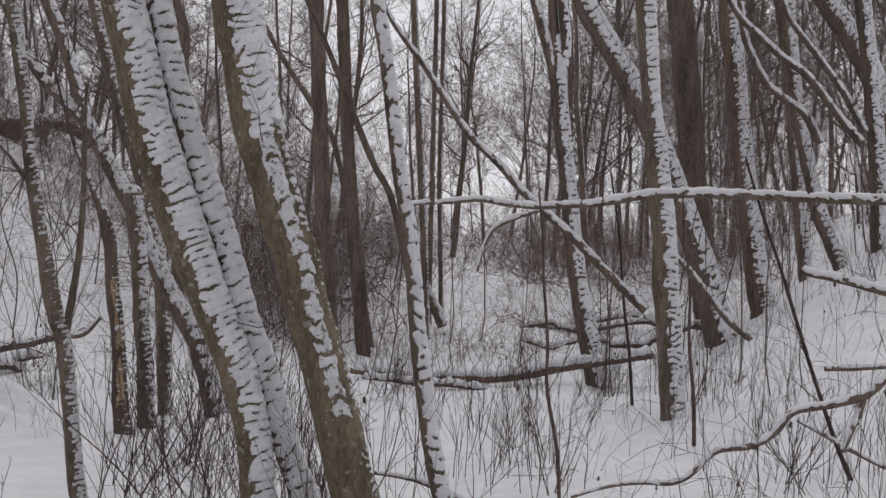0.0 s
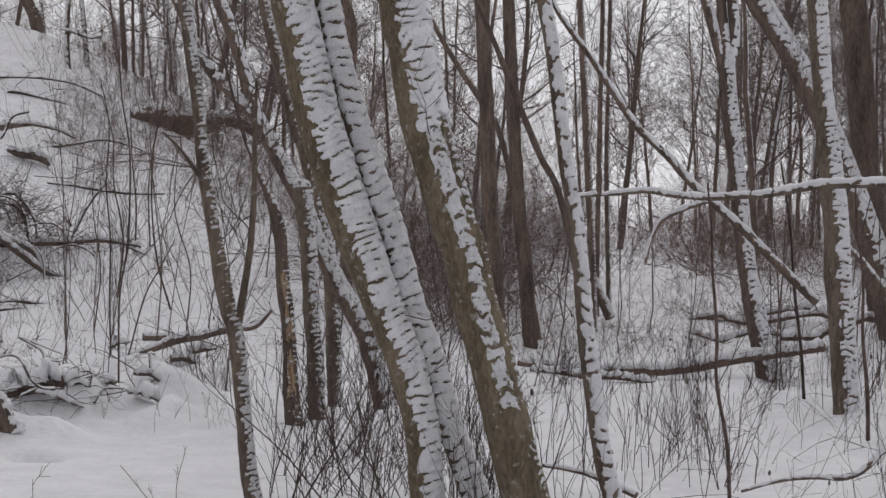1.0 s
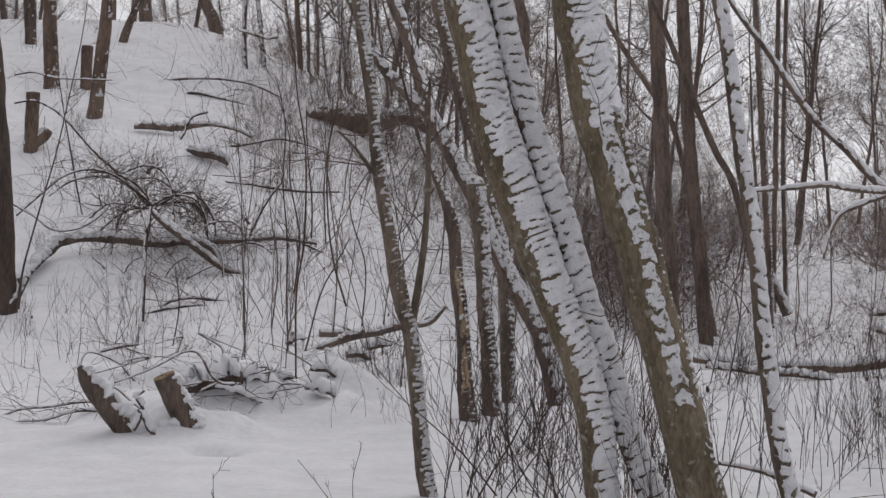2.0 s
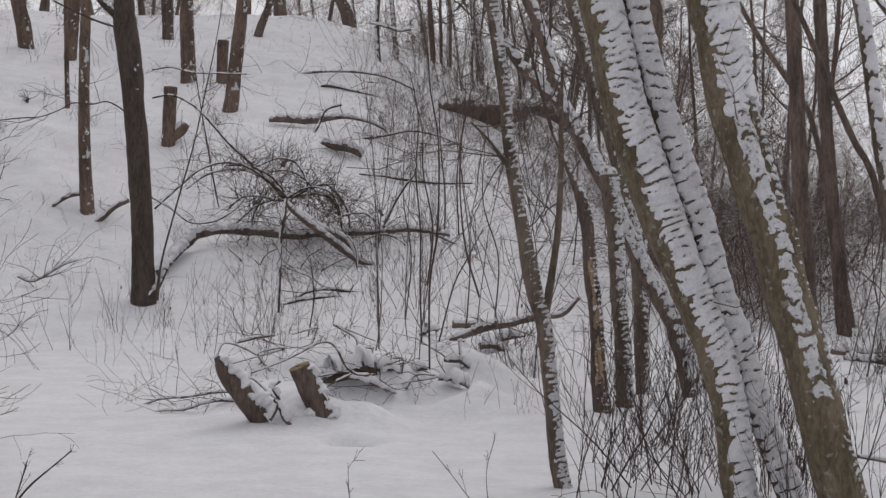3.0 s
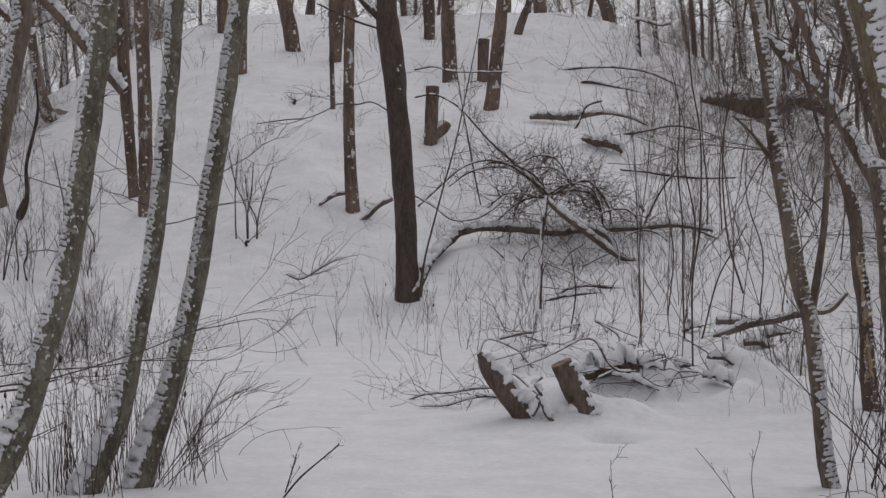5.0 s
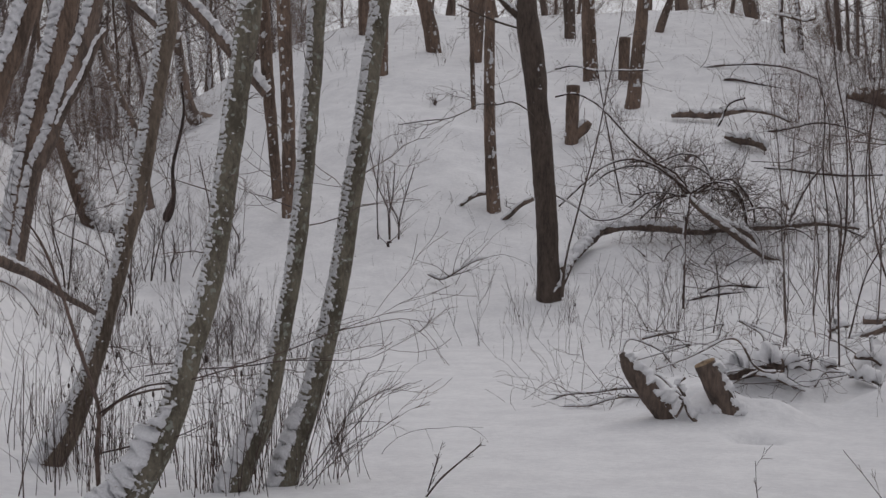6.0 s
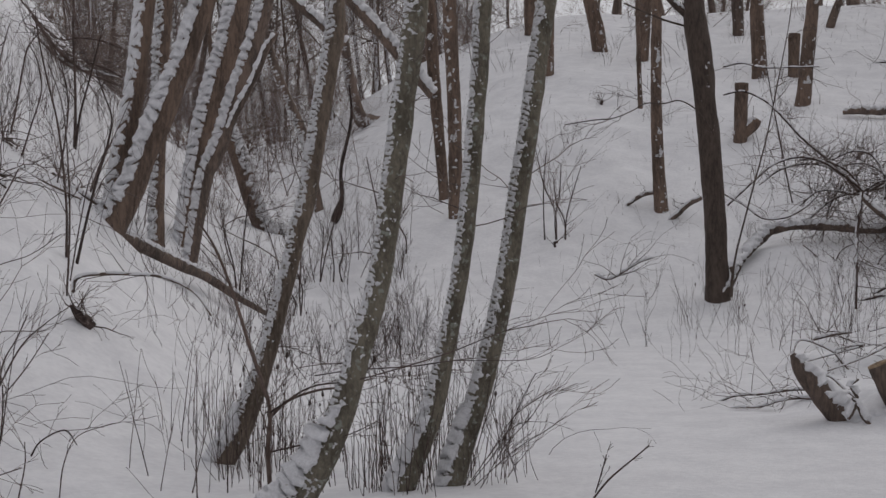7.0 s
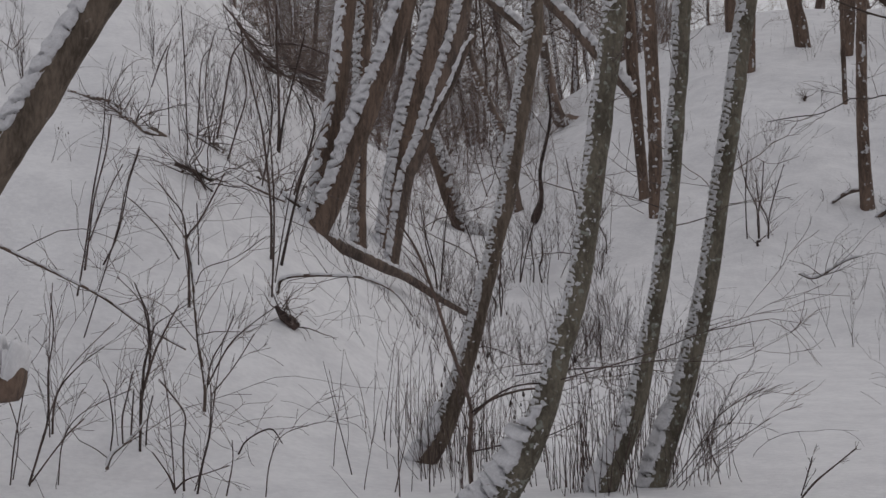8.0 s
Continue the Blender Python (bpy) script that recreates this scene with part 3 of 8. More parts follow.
tree("trunk brown on one side and white with snow on the other", [(4.74, 25.61, 1.03, 0.187), (4.73, 25.61, 1.19, 0.187), (4.62, 25.63, 1.78, 0.170), (4.55, 25.64, 2.36, 0.170), (4.41, 25.66, 3.46, 0.162), (4.30, 25.68, 4.63, 0.153), (4.21, 25.70, 5.72, 0.153)], bark=BARK_RED, side=1, cover=0.8, half=1.2, thick=0.014, crack=0.07, ragged=0.4, twigs=5, top=5, seed=24)
tree("slim leaning trunk with snow along one side", [(5.97, 25.86, 1.71, 0.130), (5.80, 25.90, 2.13, 0.121), (5.59, 25.94, 2.72, 0.113), (5.42, 25.98, 3.49, 0.108), (5.30, 26.01, 4.08, 0.104), (5.21, 26.02, 4.93, 0.104), (5.13, 26.04, 5.79, 0.104)], bark=BARK_DARK, side=1, cover=0.8, half=1.2, thick=0.012, crack=0.08, ragged=0.4, twigs=6, top=5, seed=25)
tree("snow-sided trunk on the bank", [(6.20, 24.78, 1.55, 0.142), (6.24, 24.77, 2.03, 0.133), (6.21, 24.77, 3.01, 0.125), (6.15, 24.79, 3.98, 0.125), (6.06, 24.81, 4.87, 0.117), (5.97, 24.83, 5.61, 0.117)], bark=BARK_DARK, side=1, cover=0.8, half=1.2, ragged=0.3, thick=0.013, crack=0.06, twigs=5, top=5, seed=26)
tree("dark trunk leaning over the bank", [(7.28, 26.04, 2.24, 0.194), (6.87, 26.15, 3.60, 0.185), (6.46, 26.26, 4.72, 0.185), (6.13, 26.34, 5.33, 0.177), (5.79, 26.41, 5.86, 0.168), (5.54, 26.47, 6.30, 0.159)], bark=BARK_DARK, side=1, cover=0.8, half=1.2, thick=0.016, crack=0.1, ragged=0.3, twigs=5, top=4, seed=27)
tree("trunk with snow on its side beyond the others", [(5.96, 28.42, 1.53, 0.123), (5.86, 28.44, 2.64, 0.114), (5.78, 28.46, 3.66, 0.114), (5.65, 28.48, 4.97, 0.104), (5.51, 28.51, 6.19, 0.104)], bark=BARK_DARK, side=1, cover=0.8, half=1.2, thick=0.012, crack=0.07, ragged=0.3, twigs=5, top=5, seed=28)
fallen("snow-laden branch arched down from a leaning tree", [(5.83, 24.15, 3.48, 0.057), (5.56, 24.21, 3.80, 0.053), (5.10, 24.31, 4.42, 0.053), (4.74, 24.38, 4.71, 0.049), (4.41, 24.45, 5.03, 0.049), (4.14, 24.49, 5.31, 0.045), (3.93, 24.53, 5.69, 0.037)], bark=BARK_DARK, thick=0.022, name='bent_sapling', category='bent sapling', twigs=5, seed=29)
fallen("bent sapling with snow along its curve", [(5.31, 24.47, 3.50, 0.061), (5.11, 24.51, 3.90, 0.057), (4.92, 24.55, 4.06, 0.053), (4.57, 24.62, 4.36, 0.053), (4.37, 24.66, 4.75, 0.049), (4.25, 24.68, 5.08, 0.045), (4.19, 24.69, 5.56, 0.041)], bark=BARK_DARK, thick=0.022, name='bent_sapling', category='bent sapling', twigs=5, seed=30)
fallen("thin bent sapling with snow on top", [(5.96, 24.53, 3.67, 0.049), (5.69, 24.59, 4.20, 0.049), (5.39, 24.66, 4.65, 0.045), (5.10, 24.72, 5.05, 0.041), (4.92, 24.76, 5.31, 0.037), (4.79, 24.78, 5.67, 0.033)], bark=BARK_DARK, thick=0.02, name='bent_sapling', category='bent sapling', twigs=4, seed=31)

# ---- fallen wood and long branches ----
fallen("long level branch with snow along its top reaching across", [(4.45, 12.21, 2.13, 0.042), (3.76, 12.57, 2.17, 0.039), (3.28, 12.82, 2.18, 0.037), (2.79, 13.05, 2.20, 0.035), (2.23, 13.28, 2.23, 0.033), (1.91, 13.44, 2.24, 0.033), (1.58, 13.60, 2.23, 0.034), (1.24, 13.75, 2.17, 0.027), (1.02, 13.89, 2.16, 0.025), (0.80, 14.02, 2.15, 0.025), (0.53, 14.14, 2.17, 0.023), (0.30, 14.27, 2.21, 0.021), (0.02, 14.38, 2.19, 0.016), (-0.31, 14.50, 2.17, 0.009)], bark=BARK_GREY, thick=0.02, name='long_branch', category='branch', twigs=6, seed=32)
fallen("arched side branch joined to the long level branch", [(0.83, 14.58, 2.15, 0.021), (0.69, 14.58, 2.11, 0.024), (0.55, 14.59, 2.05, 0.021), (0.43, 14.59, 1.98, 0.017), (0.34, 14.60, 1.81, 0.012), (0.29, 14.60, 1.62, 0.010)], bark=BARK_DARK, thick=0.014, twigs=3, name='long_branch', category='branch', seed=33)
fallen("long leaning dead stem lined with snow", [(2.03, 17.38, 1.25, 0.043), (1.65, 17.32, 1.61, 0.040), (1.27, 17.25, 1.99, 0.040), (0.81, 17.18, 2.39, 0.037), (0.53, 17.09, 2.69, 0.034), (0.24, 17.00, 2.96, 0.031), (0.01, 16.90, 3.28, 0.028), (-0.21, 16.80, 3.61, 0.025), (-0.40, 16.70, 3.85, 0.022), (-0.55, 16.59, 4.06, 0.016), (-0.65, 16.49, 4.31, 0.011)], bark=BARK_DARK, thick=0.018, twigs=8, name='leaning_stem', category='dead tree', seed=34)
fallen("fallen log in the hollow with snow on top", [(2.73, 22.41, 0.58, 0.048), (2.18, 22.35, 0.49, 0.051), (1.59, 22.27, 0.41, 0.058), (1.08, 22.18, 0.32, 0.065), (0.64, 22.07, 0.27, 0.061), (0.14, 21.95, 0.28, 0.054), (-0.29, 21.83, 0.26, 0.050), (-0.72, 21.69, 0.33, 0.043), (-1.13, 21.55, 0.37, 0.035)], bark=BARK_RED, thick=0.07, cover=0.85, lump=0.15, name='fallen_log', category='log', twigs=7, seed=35)
fallen("second thin log beside the long one", [(0.51, 19.67, 0.28, 0.026), (0.12, 19.68, 0.33, 0.029), (-0.26, 19.68, 0.34, 0.029), (-0.58, 19.67, 0.38, 0.026), (-0.90, 19.66, 0.41, 0.022)], bark=BARK_RED, thick=0.05, name='fallen_log', category='log', twigs=3, seed=36)
fallen("snow-topped dead log lying across the ravine", [(2.99, 26.29, 0.64, 0.027), (2.84, 26.31, 0.57, 0.027), (2.39, 26.35, 0.60, 0.032), (2.24, 26.36, 0.64, 0.032), (1.79, 26.40, 0.52, 0.032), (1.64, 26.41, 0.48, 0.032), (1.19, 26.43, 0.61, 0.024)], bark=BARK_RED, thick=0.055, cover=1.0, ragged=0.3, lump=0.25, name='fallen_log', category='log', twigs=8, seed=37)
fallen("snow-topped dead log lying across the ravine", [(3.69, 29.89, 0.76, 0.037), (3.44, 29.92, 0.80, 0.037), (2.72, 30.00, 0.67, 0.040), (2.55, 30.01, 0.61, 0.040), (2.04, 30.05, 0.68, 0.037), (1.87, 30.06, 0.75, 0.037), (1.35, 30.09, 0.67, 0.027)], bark=BARK_RED, thick=0.055, cover=1.0, ragged=0.3, lump=0.25, name='fallen_log', category='log', twigs=8, seed=38)
fallen("snow-topped dead log lying across the ravine", [(4.74, 25.60, 0.90, 0.047), (4.54, 25.64, 0.83, 0.047), (3.93, 25.74, 0.84, 0.047), (3.74, 25.77, 0.86, 0.047), (3.19, 25.84, 0.66, 0.042), (3.02, 25.86, 0.57, 0.042), (2.52, 25.92, 0.55, 0.037)], bark=BARK_RED, thick=0.055, cover=1.0, ragged=0.3, lump=0.25, name='fallen_log', category='log', twigs=8, seed=39)
fallen("snow-topped dead log lying across the ravine", [(3.53, 30.25, 0.84, 0.028), (3.29, 30.28, 0.89, 0.028), (2.55, 30.35, 0.76, 0.031), (2.33, 30.37, 0.67, 0.031), (1.67, 30.41, 0.69, 0.025)], bark=BARK_RED, thick=0.075, cover=1.0, ragged=0.8, lump=0.25, name='fallen_log', category='log', twigs=8, seed=40)
fallen("snow-topped dead log lying across the ravine", [(3.90, 26.64, 0.29, 0.038), (3.79, 26.65, 0.32, 0.038), (3.47, 26.70, 0.63, 0.033), (3.38, 26.71, 0.78, 0.033), (3.12, 26.74, 0.98, 0.027)], bark=BARK_RED, thick=0.075, cover=1.0, ragged=0.8, lump=0.25, name='fallen_log', category='log', twigs=8, seed=41)
fallen("crooked fallen branch propped over the snow, white along its top", [(3.46, 11.55, 1.36, 0.035), (3.17, 11.60, 1.11, 0.033), (2.98, 11.61, 0.94, 0.031), (2.84, 11.60, 0.82, 0.031), (2.61, 11.62, 0.75, 0.027), (2.37, 11.63, 0.70, 0.025), (2.24, 11.62, 0.56, 0.023), (2.08, 11.61, 0.47, 0.023), (1.84, 11.61, 0.43, 0.021), (1.69, 11.59, 0.29, 0.019), (1.55, 11.57, 0.22, 0.017), (1.32, 11.56, 0.22, 0.015), (1.10, 11.55, 0.19, 0.013), (0.87, 11.53, 0.12, 0.009)], bark=BARK_DARK, thick=0.011, cover=0.55, ragged=0.6, twigs=0, seed=42)
fallen("dropping fork of the crooked branch, snow-coated", [(2.84, 11.62, 0.82, 0.021), (2.81, 11.63, 0.70, 0.020), (2.75, 11.64, 0.55, 0.018), (2.70, 11.65, 0.43, 0.014)], bark=BARK_DARK, thick=0.018, cover=1.0, seed=43)
fallen("thin dark leaning dead stem", [(3.16, 13.08, -0.06, 0.020), (3.00, 13.12, 0.33, 0.018), (2.83, 13.16, 0.84, 0.015), (2.70, 13.19, 1.26, 0.015), (2.57, 13.21, 1.69, 0.013), (2.44, 13.24, 2.08, 0.011), (2.31, 13.26, 2.51, 0.009)], bark=TWIG_DARK, bare=True, name='leaning_stem', category='sapling', twigs=6, seed=44)
fallen("thin stick leaning over the snow", [(3.20, 12.45, 0.24, 0.017), (2.94, 12.52, 0.37, 0.017), (2.71, 12.57, 0.50, 0.015), (2.59, 12.60, 0.56, 0.010)], bark=BARK_DARK, thick=0.008, seed=45)
fallen("snow-topped dead branch jutting over the bank", [(4.18, 14.93, 1.38, 0.035), (3.85, 15.01, 1.48, 0.035), (3.53, 15.09, 1.57, 0.033), (3.30, 15.15, 1.62, 0.030), (3.13, 15.18, 1.65, 0.028)], bark=BARK_DARK, thick=0.03, seed=46)
fallen("short snow-topped pole over the bank", [(3.64, 13.00, 0.96, 0.022), (3.36, 13.08, 0.94, 0.022), (3.12, 13.13, 0.92, 0.022), (2.91, 13.18, 0.91, 0.020)], bark=BARK_DARK, thick=0.018, seed=47)
fallen("dead pole leaning against the bank", [(4.59, 23.09, 0.42, 0.038), (4.22, 23.16, 0.70, 0.042), (3.85, 23.22, 1.00, 0.046), (3.55, 23.27, 1.37, 0.042), (3.25, 23.32, 1.75, 0.035), (2.87, 23.36, 2.09, 0.027)], bark=BARK_DARK, thick=0.01, name='leaning_stem', category='dead stem', seed=48)
fallen("dead stick half sunk in the snow by the leaning trees", [(0.19, 11.50, 0.08, 0.023), (0.01, 11.50, 0.16, 0.021), (-0.14, 11.50, 0.22, 0.019), (-0.29, 11.50, 0.25, 0.015), (-0.44, 11.49, 0.27, 0.011)], bark=BARK_DARK, thick=0.01, seed=49)
fallen("dark fallen trunk behind the thin trees, snow on top", [(-6.63, 24.15, 0.50, 0.074), (-6.19, 24.26, 0.50, 0.065), (-5.82, 24.36, 0.55, 0.057), (-5.44, 24.44, 0.62, 0.049), (-5.13, 24.51, 0.67, 0.033)], bark=BARK_DARK, thick=0.03, name='fallen_log', category='log', twigs=6, seed=50)
fallen("short dark log end with snow", [(-0.35, 28.22, 1.49, 0.074), (-0.21, 28.22, 1.17, 0.083), (-0.07, 28.22, 0.90, 0.083), (-0.00, 28.22, 0.73, 0.083)], bark=BARK_DARK, thick=0.02, cover=0.8, name='leaning_stem', category='dead stem', seed=51)
fallen("thin tall bare sapling", [(0.79, 11.47, 0.05, 0.013), (0.77, 11.47, 0.43, 0.013), (0.70, 11.48, 0.84, 0.012), (0.70, 11.48, 1.17, 0.011), (0.67, 11.48, 1.55, 0.009), (0.66, 11.48, 1.85, 0.008), (0.63, 11.48, 2.15, 0.006)], bark=TWIG_DARK, bare=True, name='sapling', category='sapling', twigs=6, seed=52)
fallen("thin bare sapling with a forked foot", [(2.16, 14.78, 0.13, 0.018), (2.15, 14.78, 0.57, 0.018), (2.11, 14.78, 1.04, 0.014), (2.11, 14.78, 1.53, 0.012), (2.06, 14.79, 1.91, 0.010), (2.04, 14.79, 2.35, 0.008)], bark=TWIG_DARK, bare=True, name='sapling', category='sapling', twigs=5, seed=53)
fallen("thin bare sapling in the snow", [(1.98, 17.95, 0.23, 0.017), (1.94, 17.95, 0.80, 0.017), (1.87, 17.96, 1.40, 0.015), (1.83, 17.96, 1.98, 0.011), (1.73, 17.97, 2.68, 0.009)], bark=TWIG_DARK, bare=True, name='sapling', category='sapling', twigs=5, seed=54)

# ---- dark trunks in the thicket of the ravine ----
tree("dark trunk in the thicket", [(-1.54, 23.95, 0.33, 0.118), (-1.61, 23.95, 1.69, 0.118), (-1.66, 23.94, 2.23, 0.110), (-1.73, 23.94, 3.80, 0.106), (-1.81, 23.93, 5.36, 0.102)], bark=BARK_DARK, side=1, cover=0.0, half=0.7, thick=0.012, twigs=8, top=7, group='trees of the thicket', seed=55)
tree("dark trunk in the thicket", [(-1.18, 25.97, 0.35, 0.110), (-1.29, 25.97, 1.78, 0.110), (-1.36, 25.96, 2.29, 0.102), (-1.48, 25.96, 3.99, 0.098), (-1.57, 25.95, 5.69, 0.093)], bark=BARK_DARK, side=1, cover=0.0, half=0.7, thick=0.012, twigs=8, top=7, group='trees of the thicket', seed=56)
tree("slim trunk with a white line of snow", [(-0.26, 28.00, 0.60, 0.059), (-0.29, 28.00, 1.54, 0.059), (-0.33, 28.00, 2.36, 0.059), (-0.43, 28.00, 4.19, 0.059), (-0.53, 27.99, 6.02, 0.055)], bark=BARK_DARK, side=1, cover=0.35, half=0.7, thick=0.012, twigs=8, top=7, group='trees of the thicket', seed=57)
tree("slim dark trunk in the thicket", [(-0.23, 30.00, 0.67, 0.044), (-0.23, 30.00, 1.63, 0.044), (-0.21, 30.00, 3.40, 0.044), (-0.19, 30.00, 4.87, 0.039), (-0.17, 30.00, 6.35, 0.039)], bark=BARK_DARK, side=1, cover=0.0, half=0.7, thick=0.012, twigs=8, top=7, group='trees of the thicket', seed=58)
tree("slim trunk with a white line of snow", [(-0.02, 31.00, 0.66, 0.046), (-0.04, 31.00, 1.64, 0.046), (-0.08, 31.00, 3.46, 0.046), (-0.06, 31.00, 4.98, 0.040), (-0.04, 31.00, 6.51, 0.040)], bark=BARK_DARK, side=1, cover=0.35, half=0.7, thick=0.012, twigs=8, top=7, group='trees of the thicket', seed=59)
tree("dark leaning trunk in the thicket", [(-0.14, 21.01, 0.19, 0.041), (-0.58, 20.99, 2.30, 0.041), (-0.86, 20.98, 2.92, 0.041), (-1.15, 20.97, 3.60, 0.038), (-1.36, 20.96, 4.14, 0.034), (-1.57, 20.94, 4.62, 0.031)], bark=BARK_DARK, side=1, cover=0.0, half=0.7, thick=0.012, twigs=8, top=7, group='trees of the thicket', seed=60)
tree("dark trunk leaning in the thicket", [(-1.09, 26.99, 0.42, 0.044), (-1.64, 26.95, 3.28, 0.044), (-1.91, 26.93, 3.94, 0.044), (-2.45, 26.89, 4.77, 0.040), (-2.85, 26.85, 5.46, 0.035)], bark=BARK_DARK, side=1, cover=0.0, half=0.7, thick=0.012, twigs=8, top=7, group='trees of the thicket', seed=61)
tree("forked dark tree on the slope", [(-4.55, 29.65, 0.96, 0.108), (-4.53, 29.66, 3.32, 0.108), (-4.52, 29.66, 4.78, 0.108), (-4.51, 29.66, 5.65, 0.118), (-4.65, 29.64, 6.23, 0.078)], bark=BARK_DARK, side=1, cover=0.0, half=0.7, thick=0.012, twigs=8, top=7, group='trees of the thicket', seed=62)

# ---- trees of the hillside ----
tree("dark straight tree with smooth bark at the foot of the hill", [(-11.39, 23.91, 0.78, 0.208), (-11.40, 23.90, 1.21, 0.177), (-11.41, 23.89, 1.90, 0.173), (-11.44, 23.88, 2.58, 0.164), (-11.48, 23.86, 3.27, 0.164), (-11.54, 23.83, 3.95, 0.164), (-11.58, 23.81, 4.47, 0.182), (-11.64, 23.79, 4.98, 0.182), (-11.66, 23.78, 5.32, 0.156)], bark=BARK_SMOOTH, side=1, cover=-0.75, half=1.0, thick=0.012, speckle=0.009, flecks=-0.36, twigs=6, top=8,
     limbs=[[(-11.61, 23.80, 4.72, 0.086), (-11.74, 23.73, 5.06, 0.069), (-11.93, 23.64, 5.27, 0.052), (-12.16, 23.52, 5.56, 0.039)], [(-11.28, 23.62, 3.25, 0.013), (-11.38, 23.58, 3.44, 0.011), (-11.53, 23.50, 3.65, 0.011), (-11.74, 23.40, 3.78, 0.010), (-11.94, 23.30, 3.74, 0.010), (-12.18, 23.17, 3.75, 0.009), (-12.35, 23.08, 3.65, 0.008), (-12.60, 22.95, 3.54, 0.007), (-12.89, 22.79, 3.51, 0.009), (-13.25, 22.58, 3.45, 0.006)], [(-11.13, 23.81, 0.82, 0.030), (-11.07, 23.84, 1.39, 0.016), (-10.87, 23.93, 2.24, 0.013), (-10.64, 24.03, 3.14, 0.011), (-10.48, 24.10, 3.95, 0.009), (-10.32, 24.17, 4.80, 0.007), (-10.23, 24.21, 5.49, 0.006)], [(-11.66, 23.78, 4.89, 0.016), (-12.01, 23.60, 5.01, 0.016), (-12.31, 23.45, 5.15, 0.013), (-12.60, 23.29, 5.30, 0.010)], [(-11.26, 23.85, 0.87, 0.069), (-11.16, 23.90, 1.04, 0.052), (-11.05, 23.96, 1.30, 0.039)]], seed=63)
tree("slim tree on the slope", [(-14.63, 28.37, 2.27, 0.136), (-14.66, 28.35, 2.99, 0.115), (-14.69, 28.34, 4.22, 0.104), (-14.68, 28.34, 5.14, 0.099), (-14.66, 28.35, 6.07, 0.094)], bark=BARK_RED, side=1, cover=-0.6, half=0.9, thick=0.014, speckle=0.012, flecks=0.16, twigs=4, top=8, group='trees of the hillside', seed=64)
tree("tree on the slope, bare trunk", [(-14.98, 35.83, 4.67, 0.178), (-14.91, 35.86, 5.33, 0.159), (-14.82, 35.90, 6.21, 0.146), (-14.74, 35.94, 7.10, 0.133)], bark=BARK_RED, side=1, cover=-0.6, half=0.9, thick=0.014, speckle=0.012, flecks=0.16, twigs=4, top=8, group='trees of the hillside', seed=65)
tree("tree on the slope, bare trunk", [(-17.39, 38.98, 5.66, 0.195), (-17.41, 38.97, 6.52, 0.174), (-17.44, 38.96, 7.62, 0.167)], bark=BARK_RED, side=1, cover=-0.6, half=0.9, thick=0.014, speckle=0.012, flecks=0.16, twigs=4, top=8, group='trees of the hillside', seed=66)
tree("leaning tree near the crest", [(-22.37, 40.01, 6.78, 0.195), (-22.45, 39.97, 7.39, 0.195), (-22.57, 39.90, 7.97, 0.187)], bark=BARK_RED, side=1, cover=-0.6, half=0.9, thick=0.014, speckle=0.012, flecks=0.16, twigs=4, top=8, group='trees of the hillside', seed=67)
tree("bare tree near the hill crest", [(-20.85, 39.47, 6.36, 0.160), (-20.80, 39.50, 7.13, 0.160), (-20.75, 39.53, 7.84, 0.160)], bark=BARK_RED, side=1, cover=-0.6, half=0.9, thick=0.014, speckle=0.012, flecks=0.16, twigs=4, top=8, group='trees of the hillside', seed=68)
tree("thin sapling on the slope", [(-18.14, 34.23, 4.67, 0.057), (-18.16, 34.22, 5.89, 0.051), (-18.17, 34.22, 7.01, 0.051)], bark=BARK_RED, side=1, cover=-0.6, half=0.9, thick=0.014, speckle=0.012, flecks=0.16, twigs=4, top=8, group='trees of the hillside', seed=69)
tree("slim tree near the crest", [(-21.75, 36.37, 5.82, 0.104), (-21.74, 36.38, 6.65, 0.097), (-21.73, 36.39, 7.46, 0.097)], bark=BARK_RED, side=1, cover=-0.6, half=0.9, thick=0.014, speckle=0.012, flecks=0.16, twigs=4, top=8, group='trees of the hillside', seed=70)
tree("bare tree near the hill crest", [(-26.03, 42.55, 7.75, 0.212), (-26.05, 42.54, 8.48, 0.204), (-26.07, 42.52, 9.27, 0.195)], bark=BARK_RED, side=1, cover=-0.6, half=0.9, thick=0.014, speckle=0.012, flecks=0.16, twigs=4, top=8, group='trees of the hillside', seed=71)
tree("bare tree near the hill crest", [(-20.39, 44.31, 7.43, 0.159), (-20.40, 44.31, 8.00, 0.159), (-20.42, 44.30, 8.48, 0.159)], bark=BARK_DARK, side=1, cover=-0.6, half=0.9, thick=0.014, speckle=0.012, flecks=0.16, twigs=4, top=8, group='trees of the hillside', seed=72)
tree("bare tree on the hill crest", [(-17.96, 44.92, 7.51, 0.126), (-17.82, 44.98, 7.98, 0.111), (-17.64, 45.05, 8.46, 0.095)], bark=BARK_DARK, side=1, cover=-0.6, half=0.9, thick=0.014, speckle=0.012, flecks=0.16, twigs=4, top=8, group='trees of the hillside', seed=73)
tree("bare tree on the hill crest", [(-20.46, 53.20, 9.13, 0.223), (-20.47, 53.20, 9.31, 0.223), (-20.51, 53.18, 9.68, 0.205), (-20.54, 53.17, 10.42, 0.205)], bark=BARK_DARK, side=1, cover=-0.6, half=0.9, thick=0.014, speckle=0.012, flecks=0.16, twigs=4, top=8, group='trees of the hillside', seed=74)
